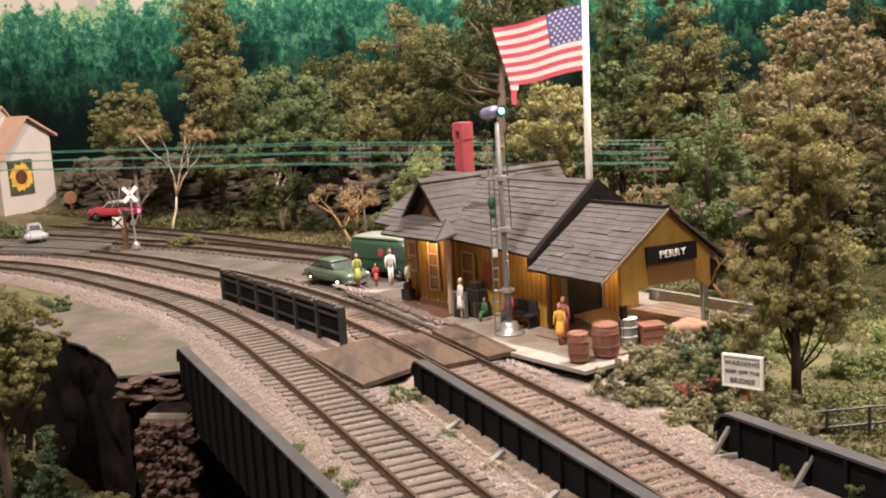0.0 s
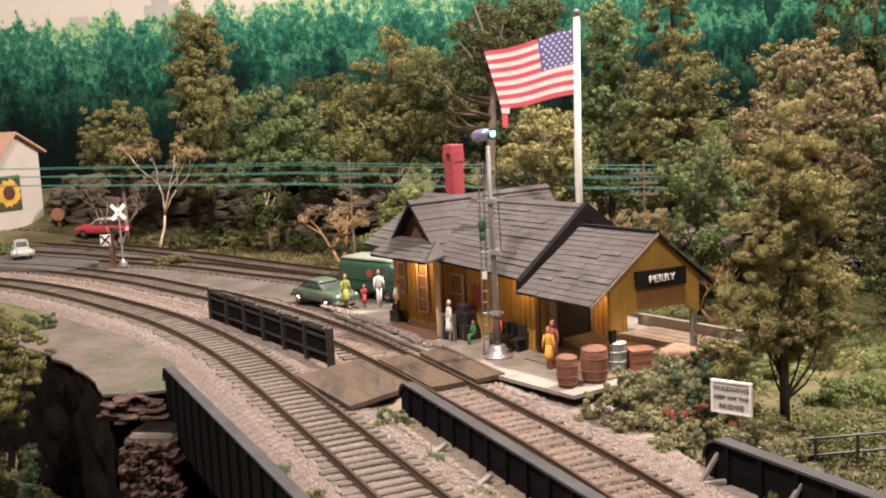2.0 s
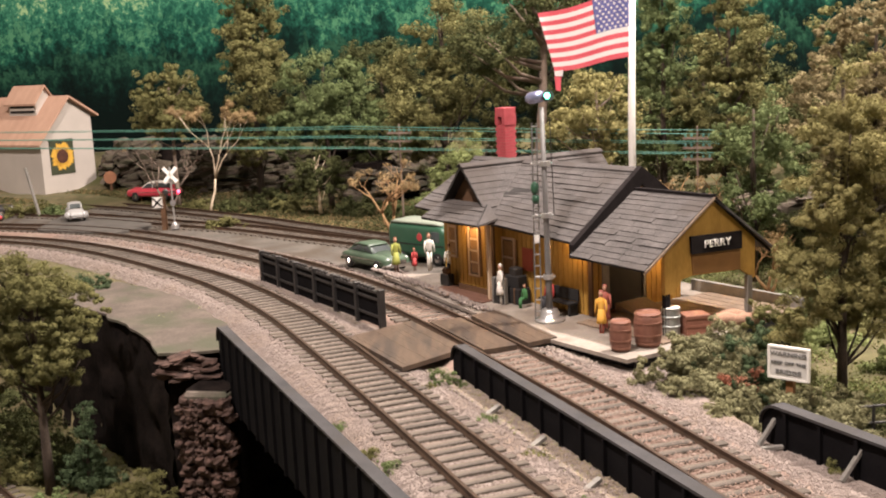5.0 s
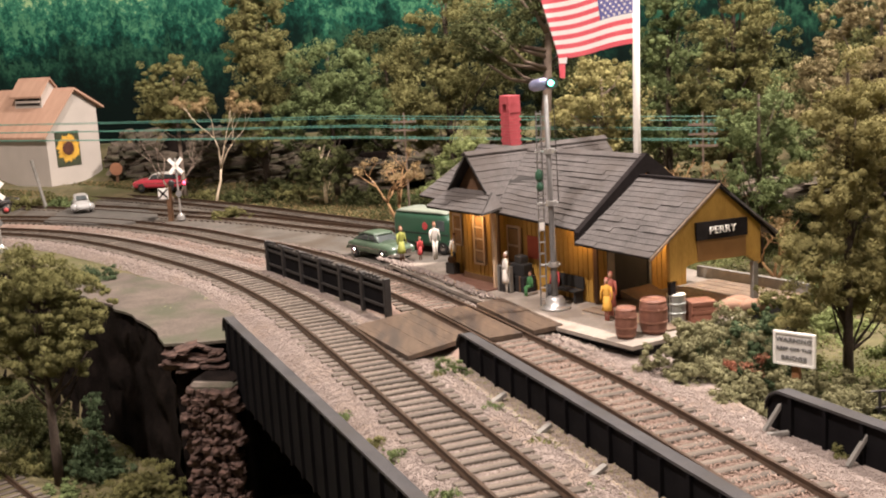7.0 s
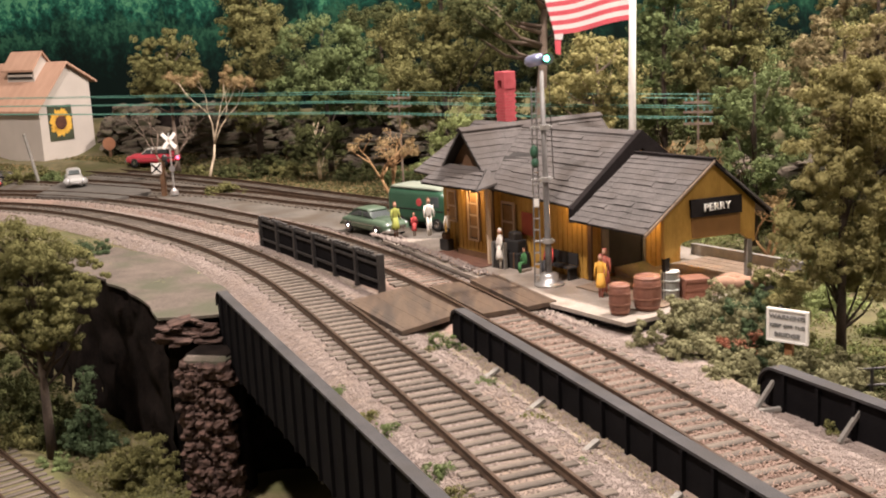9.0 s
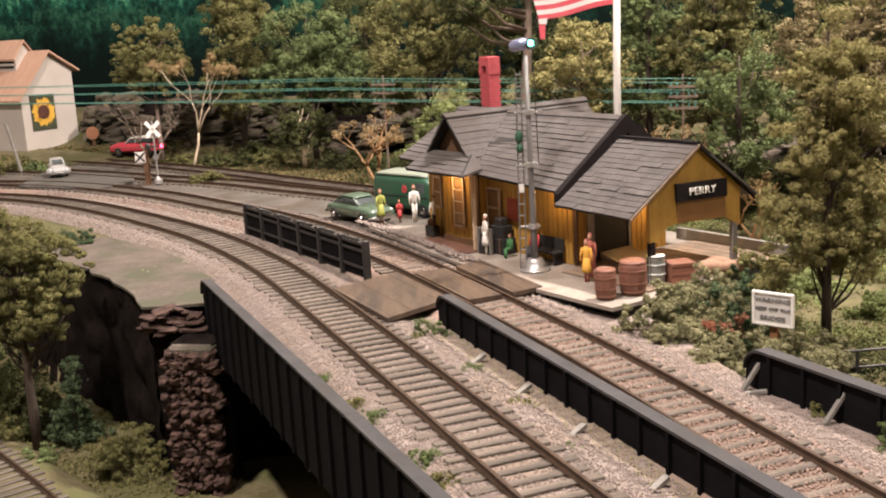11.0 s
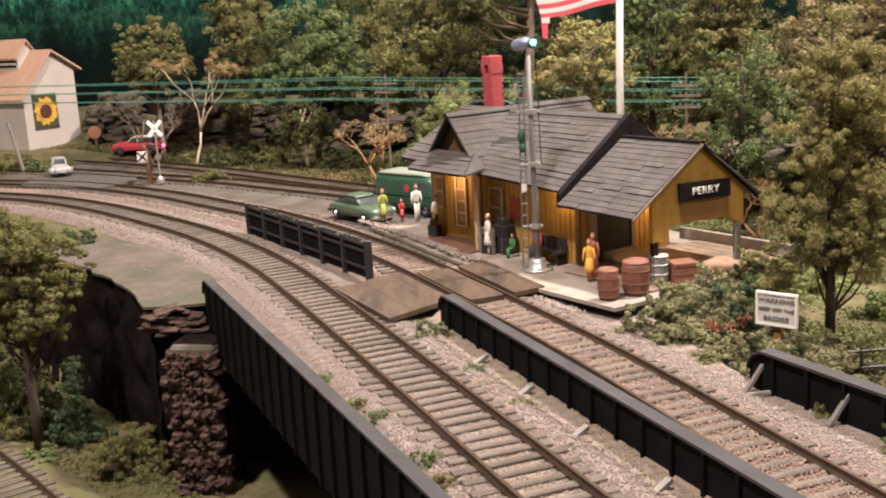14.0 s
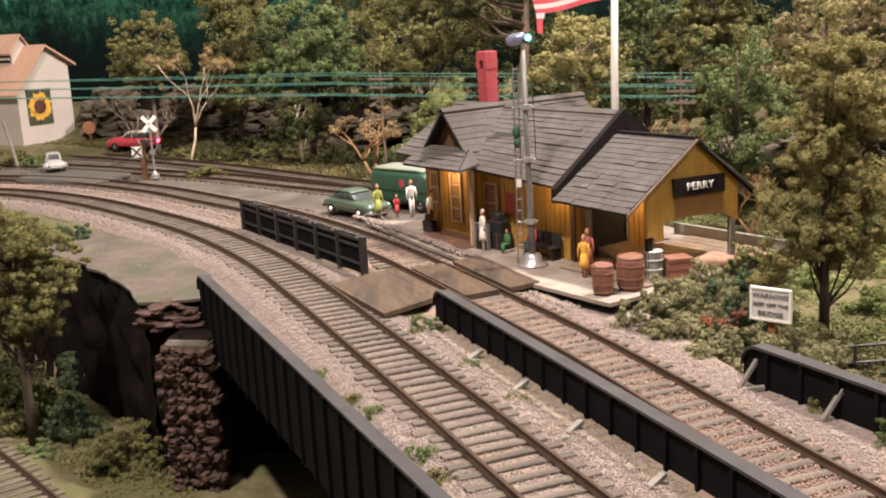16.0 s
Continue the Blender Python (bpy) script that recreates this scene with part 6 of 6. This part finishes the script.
part("body", loft([(2.3, 0.92, 0.35, 1.5), (2.15, 1.0, 0.32, 1.95), (1.6, 1.02, 0.30, 2.15), (-2.2, 1.02, 0.30, 2.15), (-2.35, 0.95, 0.35, 2.05)], 16, 0.3), M_van_green, van, "", None, True)
part("roof", loft([(1.75, 0.86, 2.08, 2.16), (1.3, 0.96, 2.08, 2.28), (-2.0, 0.96, 2.08, 2.28), (-2.3, 0.86, 2.05, 2.16)], 16, 0.5), M_van_roof, van, "dusty pale roof", None, True)
part("windscreen", slab([(2.2, -0.78, 1.25), (2.2, 0.78, 1.25), (2.02, 0.74, 1.85), (2.02, -0.74, 1.85)], (0.08, 0, 0.02)), M_glass, van, "dark windscreen")
for s in (-1, 1):
    part("side_window", box(1.1, 1.75, s * 1.0 - 0.04, s * 1.0 + 0.04, 1.25, 1.80, 0.02), M_glass, van)
    part("badge", geo_move(lathe([(0.22, 0), (0.20, 0.02)], 14), pose(0.2, s * 1.025, 1.45, -90 * s, 0, 0)), M_van_red, van, "round dull red mark")
    part("side_trim", box(-2.2, 2.0, s * 1.02 - 0.02, s * 1.02 + 0.02, 1.02, 1.08), M_darkmetal, van)
part("rear_mark", geo_move(lathe([(0.3, 0), (0.28, 0.02)], 14), pose(2.28, 0.3, 1.62, 0, 80, 0)), M_van_red, van, "red disc on the nose")
part("bumper", box(2.25, 2.42, -0.95, 0.95, 0.35, 0.5, 0.03), M_darkmetal, van)
wheels(van, (1.5, -1.4), 0.92, 0.36)

# ---------------------------------------------------------------- crossing gear and signs


def crossbuck(x, y, rz, lit=True, k=1.0):
    c = thing("crossing_signal", "grey crossing signal with a white crossbuck and red lamp", "signal", pose(x, y, -0.15, 0, 0, rz) @ Matrix.Diagonal((k, k, 0.96, 1)), "crossing signals")
    part("foot", lathe([(0.32, 0), (0.32, 0.25), (0.18, 0.34), (0.1, 0.45)], 12), M_silver, c)
    part("post", tube([(0, 0, 0.2), (-0.03, 0, 4.1)], 0.075, 8), M_silver, c)
    for a in (45, -45):
        part("blade", geo_move(box(-0.68, 0.68, -0.03, 0.03, -0.13, 0.13), pose(-0.03, -0.12, 3.6, 0, a, 0)), M_white, c)
    part("lamp_arm", box(-0.6, 0.6, -0.06, 0.04, 2.42, 2.52), M_darkmetal, c)
    for s in (-1, 1):
        lh = part("lamp_disc", geo_move(lathe([(0.24, 0), (0.24, 0.04), (0.13, 0.12)], 14), pose(s * 0.48, -0.06, 2.47, 90, 0, 0)), M_darkmetal, c, "black lamp disc")
        if s > 0 or not lit:
            part("lens", geo_move(ball((0, 0, 0), 0.13, 8), pose(s * 0.48, -0.2, 2.47)), M_red_glow if lit else M_van_red, lh, "lit red lens" if lit else "red lens")
    part("tracks_sign", geo_move(lathe([(0.22, 0), (0.22, 0.04)], 12), pose(0, -0.1, 1.75, 90, 0, 0)), M_mastgrey, c)


crossbuck(-18.9, 68.5, 12, k=0.85)
crossbuck(-26.5, 59.1, 25, lit=False)
bulb("crossing_bulb", (-18.3, 68.1, 2.3), 0.0008, (1.0, 0.1, 0.15))
post = thing("marker_post", "brown post with a small black and white cross sign", "sign", pose(-19.65, 68.9, -0.3))
part("post", box(-0.16, 0.16, -0.16, 0.16, 0, 2.4, 0.03), M_brown_trim, post)
plate = part("plate", box(-0.62, 0.02, -0.24, -0.18, 1.5, 2.2), M_white, post, "white square plate")
for a in (45, -45):
    part("cross_bar", geo_move(box(-0.42, 0.42, -0.012, 0.012, -0.05, 0.05), pose(-0.3, -0.255, 1.85, 0, a, 0)), M_black, plate)
stop = thing("round_sign", "faded round orange-brown sign on a short post", "sign", pose(-29.2, 88.2, 0.3))
part("post", box(-0.10, 0.10, -0.08, 0.08, 0, 1.0), M_brown_trim, stop)
part("disc", geo_move(lathe([(0.52, 0), (0.52, 0.1)], 18), pose(0, -0.1, 1.25, 90, 0, 0)), material("faded_orange", (0.24, 0.10, 0.05), (0.30, 0.14, 0.075)), stop)
gp2 = thing("thin_post", "thin grey leaning pole by the road", "pole", pose(-31.3, 78.2, -0.5))
part("shaft", tube([(0, 0, 0), (-0.75, 0, 3.9)], 0.12, 6), M_strut, gp2)

M_sign_grey = material("grey_lettering", (0.13, 0.128, 0.125), (0.18, 0.176, 0.17), 2.0, 0.7, 0.0)
M_sign = material("off_white_sign", (0.52, 0.50, 0.47), (0.60, 0.58, 0.54), 1.5, 0.7, 0.05)
ws = thing("warning_sign", "white lettered warning sign on a brown wooden post", "sign", pose(8.72, 29.75, -0.8, 0, 0, -40) @ Matrix.Diagonal((0.98, 1.0, 0.84, 1)) @ Matrix.Translation((0, 0, 0.1)))
part("post", box(-0.11, 0.11, -0.02, 0.14, 0, 1.6), material("orange_brown_post", (0.22, 0.095, 0.035), (0.32, 0.15, 0.065), 2), ws)
panel = part("panel", box(-0.58, 0.58, -0.10, -0.03, 1.16, 2.24, 0.02), M_sign, ws)
part("rim", geo_join(box(-0.62, 0.62, -0.13, -0.02, 2.20, 2.27), box(-0.62, 0.62, -0.13, -0.02, 1.13, 1.20), box(-0.62, -0.55, -0.13, -0.02, 1.20, 2.20), box(0.55, 0.62, -0.13, -0.02, 1.20, 2.20)), M_white, panel)
for k, (text, size) in enumerate((("WARNING", 0.215), ("KEEP OFF THE", 0.158), ("BRIDGE", 0.215))):
    words("sign_text", text, size, M_sign_grey, panel, Matrix.Translation((0, -0.105, 2.0 - 0.31 * k)) @ pose(0, 0, 0, 90, 0, 0), "dark grey capitals")

rf = thing("railing", "thin dark metal railing by the water channel", "railing", pose(9.9, 30.2, -1.9, 0, 0, -3))
for z in (0.55, 1.05):
    part("rail", tube([(0, 0, z), (5.0, 0.3, z + 0.15)], 0.045, 6), M_darkmetal, rf)
for x in (0.1, 1.35, 2.6, 3.9, 5.0):
    part("post", tube([(x, x * 0.06, 0), (x, x * 0.06, 1.08 + x * 0.03)], 0.05, 6), M_darkmetal, rf)
tagged(part("channel_wall", box(0, 7, 0, 0.5, -2.6, 0.0), M_concrete, None, "", pose(10.3, 30.5, -1.75, 0, 0, -3)), "pale concrete wall of a channel", "wall", kind="structure")

tagged(part("timber", box(-0.45, 0.45, -0.06, 0.06, 0, 0.1, 0.02), M_strut, None, "", pose(7.35, 26.05, -0.42, 0, 0, 12)), "short grey timber lying on the ballast", "timber")

# ---------------------------------------------------------------- platform freight
M_barrel = material("red_brown_barrel_wood", (0.135, 0.055, 0.036), (0.22, 0.095, 0.062), 1.5, 0.6, 0.2, stretch=(3, 3, 0.5))
M_hoop = material("rust_hoop", (0.20, 0.09, 0.06), (0.27, 0.13, 0.09), 2.0, 0.5, 0.1, metal=0.3)
M_drum = material("galvanised_drum", (0.30, 0.32, 0.30), (0.42, 0.44, 0.42), 1.5, 0.4, 0.1, metal=0.6)
M_crate = material("red_brown_crate", (0.19, 0.075, 0.045), (0.26, 0.11, 0.07), 1.2, 0.75, 0.2)
M_sack = material("tan_sackcloth", (0.26, 0.15, 0.10), (0.36, 0.22, 0.15), 2.0, 0.95, 0.5)


def barrel(x, y, r, h, label):
    b = thing("barrel", label, "barrel", pose(x, y, 0.03))
    part("cask", lathe([(r * 0.82, 0), (r * 0.94, h * 0.2), (r, h * 0.5), (r * 0.96, h * 0.8), (r * 0.87, h), (r * 0.81, h), (r * 0.79, h * 0.96)], 18), M_barrel, b, "", None, True)
    part("lid", lathe([(r * 0.80, h * 0.955), (r * 0.78, h * 0.975)], 18), M_hoop, b)
    for t, k in ((0.10, 0.885), (0.34, 0.985), (0.70, 0.985), (0.93, 0.91)):
        part("hoop", lathe([(r * k, h * t - 0.03), (r * k + 0.012, h * t - 0.025), (r * k + 0.01, h * t + 0.025), (r * k - 0.005, h * t + 0.03)], 18), M_hoop, b)


barrel(4.62, 34.4, 0.36, 0.98, "red-brown wooden barrel with hoops on the platform")
barrel(5.58, 34.85, 0.47, 1.12, "large dark red-brown wooden barrel on the platform")
dr = thing("oil_drum", "grey-green ribbed metal drum with a pale lid", "drum", pose(6.55, 36.05, 0.03) @ Matrix.Diagonal((0.95, 0.95, 0.9, 1)))
part("shell", lathe([(0.33, 0), (0.33, 0.3), (0.36, 0.33), (0.36, 0.37), (0.33, 0.4), (0.33, 0.66), (0.36, 0.69), (0.36, 0.73), (0.33, 0.76), (0.33, 1.0), (0.35, 1.02), (0.35, 1.05)], 20), M_drum, dr)
part("lid", lathe([(0.32, 1.05), (0.31, 1.07)], 20), M_white, dr)
cr = thing("crate", "red-brown wooden crate standing on the platform", "crate", pose(7.35, 36.1, 0.03, 0, 0, 10) @ Matrix.Diagonal((0.86, 0.86, 0.8, 1)))
part("body", box(-0.48, 0.48, -0.42, 0.42, 0, 0.82, 0.03), M_crate, cr)
for z in (0.02, 0.36, 0.72):
    part("batten", geo_join(box(-0.5, 0.5, -0.45, -0.42, z, z + 0.1), box(0.48, 0.51, -0.42, 0.42, z, z + 0.1)), M_crate, cr)
part("lid", box(-0.5, 0.5, -0.45, 0.45, 0.82, 0.87, 0.015), M_hoop, cr)
for x, y, rz in ((8.6, 37.0, 12), (9.4, 36.85, -8), (8.95, 37.5, 20)):
    v, f = loft([(0.75, 0.12, 0.12, 0.26), (0.62, 0.30, 0.03, 0.42), (0.2, 0.40, 0.0, 0.56), (-0.3, 0.40, 0.0, 0.54), (-0.62, 0.30, 0.03, 0.40), (-0.75, 0.10, 0.12, 0.24)], 14, 0.8)
    v = [(a, b, c + 0.05 * noise.noise(Vector((a * 4, b * 4, x)))) for a, b, c in v]
    tagged(part("sack", (v, f), M_sack, None, "", pose(x, y, 0.04, 0, 0, rz) @ Matrix.Diagonal((0.74, 0.8, 0.8, 1)), True), "plump tan cloth sack lying on the platform", "sack", "sacks")
bn = thing("bench", "dark wooden bench against the station wall", "bench", SB @ Matrix.Translation((-1.45, -0.12, 0)))
part("seat", box(-0.9, 0.9, -0.55, -0.1, 0.42, 0.48), M_black, bn)
part("backrest", box(-0.9, 0.9, -0.12, -0.06, 0.5, 0.95), M_black, bn)
for x in (-0.8, 0.8):
    part("leg", box(x - 0.05, x + 0.05, -0.5, -0.1, 0, 0.42), M_black, bn)
ps = thing("notice_board", "small pale-framed sandwich board on the platform", "sign", SB @ Matrix.Translation((-4.25, -1.1, 0)) @ pose(0, 0, 0, 0, 0, 10))
part("board", slab([(-0.3, 0, 0), (0.3, 0, 0), (0.3, 0.12, 1.0), (-0.3, 0.12, 1.0)], (0, 0.04, 0)), M_darkmetal, ps)
part("frame", geo_join(box(-0.34, -0.29, -0.02, 0.16, 0, 1.04), box(0.29, 0.34, -0.02, 0.16, 0, 1.04), box(-0.29, 0.29, 0.08, 0.16, 0.98, 1.04)), M_strut, ps)
for x, y in ((-3.65, -0.2),):
    pst = thing("wall_poster", "dull red poster board on the station wall", "poster", SB @ Matrix.Translation((x, -0.055, 1.25)))
    part("sheet", box(-0.32, 0.32, -0.03, 0.0, 0, 0.9), material("dull_red_poster", (0.30, 0.05, 0.03), (0.38, 0.08, 0.045), 2), pst)
tr = thing("baggage", "dark trunk and bags by the station wall", "luggage", SB @ Matrix.Translation((-8.75, -0.42, 0.03)) @ Matrix.Diagonal((0.6, 0.6, 0.6, 1)))
part("trunk", box(-0.5, 0.5, -0.3, 0.3, 0, 0.8, 0.05), M_darkmetal, tr)
part("bag", box(-0.35, 0.3, -0.22, 0.2, 0.8, 1.25, 0.1), M_brown_trim, tr)

st2 = thing("trunk_stack", "tall stack of dark travelling trunks against the station wall", "luggage", SB @ Matrix.Translation((-3.95, -0.42, 0.0)))
part("trunk", box(-0.48, 0.5, -0.32, 0.3, 0, 0.62, 0.04), M_black, st2)
part("trunk", geo_move(box(-0.42, 0.36, -0.28, 0.26, 0.62, 1.1, 0.04), pose(0, 0, 0, 0, 0, 6)), M_black, st2)
part("strap", geo_join(box(-0.25, -0.19, -0.34, 0.31, 0.0, 0.635), box(0.2, 0.26, -0.34, 0.31, 0.0, 0.635)), M_brown_trim, st2)
part("case", geo_move(box(-0.3, 0.2, -0.2, 0.2, 1.1, 1.4, 0.05), pose(0.02, 0, 0, 0, 0, -9)), M_darkmetal, st2)

# ---------------------------------------------------------------- painted figurines, one plain mesh each
M_skin = material("painted_skin", (0.45, 0.24, 0.16), (0.52, 0.29, 0.20), 3, 0.7, 0.0)


def figurine(label, x, y, rz, h, top, legs, hair, skirt=False, seated=False, z=0.0, arms=1.0):
    k = h / 1.75
    slim = 0.78
    bits = []
    if seated:
        bits += [(loft([(0.0, 0.17, 0.45, 0.62), (0.45, 0.16, 0.45, 0.60)], 8, 0.7), 1), (geo_join(tube([(0.45, -0.09, 0.52), (0.47, -0.09, 0.0)], 0.07, 6), tube([(0.45, 0.09, 0.52), (0.47, 0.09, 0.0)], 0.07, 6)), 1)]
        lift = -0.36
    else:
        lift = 0.0
        if skirt:
            bits += [(lathe([(0.27, 0.42), (0.25, 0.6), (0.17, 1.0)], 10), 0), (geo_join(tube([(0, -0.08, 0), (0, -0.08, 0.5)], 0.055, 6), tube([(0.05, 0.08, 0), (0, 0.08, 0.5)], 0.055, 6)), 3)]
        else:
            bits += [(geo_join(tube([(0.1, -0.10, 0), (0.02, -0.09, 0.45), (0, -0.08, 0.9)], [0.07, 0.075, 0.10], 7), tube([(-0.1, 0.10, 0), (0, 0.09, 0.45), (0, 0.08, 0.9)], [0.07, 0.075, 0.10], 7)), 1)]
    body = geo_move(lathe([(0.15, 0.85), (0.17, 1.0), (0.21, 1.3), (0.19, 1.42), (0.07, 1.48), (0.06, 1.54)], 10), Matrix.Diagonal((0.75, 1, 1, 1)))
    arm = geo_join(tube([(0, -0.22, 1.40), (0.05, -0.30 * arms, 1.12), (0.12, -0.30 * arms, 0.86)], [0.065, 0.055, 0.045], 6), tube([(0, 0.22, 1.40), (0.03, 0.30 * arms, 1.12), (0.08, 0.31 * arms, 0.86)], [0.065, 0.055, 0.045], 6))
    up = Matrix.Translation((0, 0, lift))
    bits += [(geo_move(body, up), 0), (geo_move(arm, up), 0), (geo_move(ball((0.01, 0, 1.62), 0.115, 8, 1.15), up), 2), (geo_move(ball((-0.025, 0, 1.675), 0.118, 8, 0.9), up), 3)]
    v, f, idx = [], [], []
    for (gv, gf), mi in bits:
        n = len(v)
        v += [(a * k * slim, b * k * slim, c * k) for a, b, c in gv]
        f += [tuple(i + n for i in q) for q in gf]
        idx += [mi] * len(gf)
    me = to_mesh("figurine", (v, f), [top, legs, M_skin, hair], True)
    me.polygons.foreach_set("material_index", idx)
    return tagged(put(new("figurine", me), pose(x, y, z, 0, 0, rz)), label, "figurine", "painted figurines")


def paint(name, c):
    return material(name, tuple(0.88 * k for k in c), tuple(min(1, 1.1 * k) for k in c), 3, 0.7, 0.0)


P_white, P_green, P_lime, P_red, P_navy, P_yellow, P_hair, P_pink = (paint(n, c) for n, c in (("doll_white", (0.70, 0.66, 0.60)), ("doll_green", (0.06, 0.20, 0.07)), ("doll_lime", (0.27, 0.29, 0.06)), ("doll_red", (0.42, 0.05, 0.05)), ("doll_navy", (0.03, 0.03, 0.035)), ("doll_yellow", (0.70, 0.38, 0.06)), ("doll_hair", (0.14, 0.055, 0.025)), ("doll_rust", (0.40, 0.12, 0.09))))
figurine("painted figurine in white shirt and trousers", -2.05, 49.7, -70, 1.75, P_white, P_white, P_hair)
figurine("painted figurine in a lime green dress", -3.6, 49.6, -60, 1.65, P_lime, P_lime, P_hair, skirt=True)
figurine("small painted figurine in a red coat", -2.75, 49.7, -65, 1.1, P_red, P_red, P_hair, skirt=True)
figurine("painted figurine in pale shirt and dark trousers", -1.05, 46.6, 120, 1.75, P_white, P_navy, P_hair)
figurine("painted figurine in a long white coat walking", 1.0, 42.0, -160, 1.6, P_white, P_white, P_white, skirt=True)
figurine("painted figurine in a yellow dress with red hair", 4.3, 36.75, -120, 1.5, P_yellow, P_yellow, P_pink, skirt=True)
figurine("painted figurine in an orange dress with red hair", 4.5, 37.25, -120, 1.6, P_pink, P_yellow, P_pink, skirt=True)
q = local(-3.05, -0.75)
figurine("small seated painted figurine in green by the wall", q.x, q.y, -144, 1.15, P_green, P_green, P_hair, seated=True)
q = local(-1.9, -0.45)
figurine("seated painted figurine in a red coat on the bench", q.x, q.y, -144, 1.7, P_red, P_navy, P_hair, seated=True)
figurine("white painted figurine standing below the bridge", -5.8, 37.0, 40, 1.7, P_white, P_white, P_hair, z=-6.6)
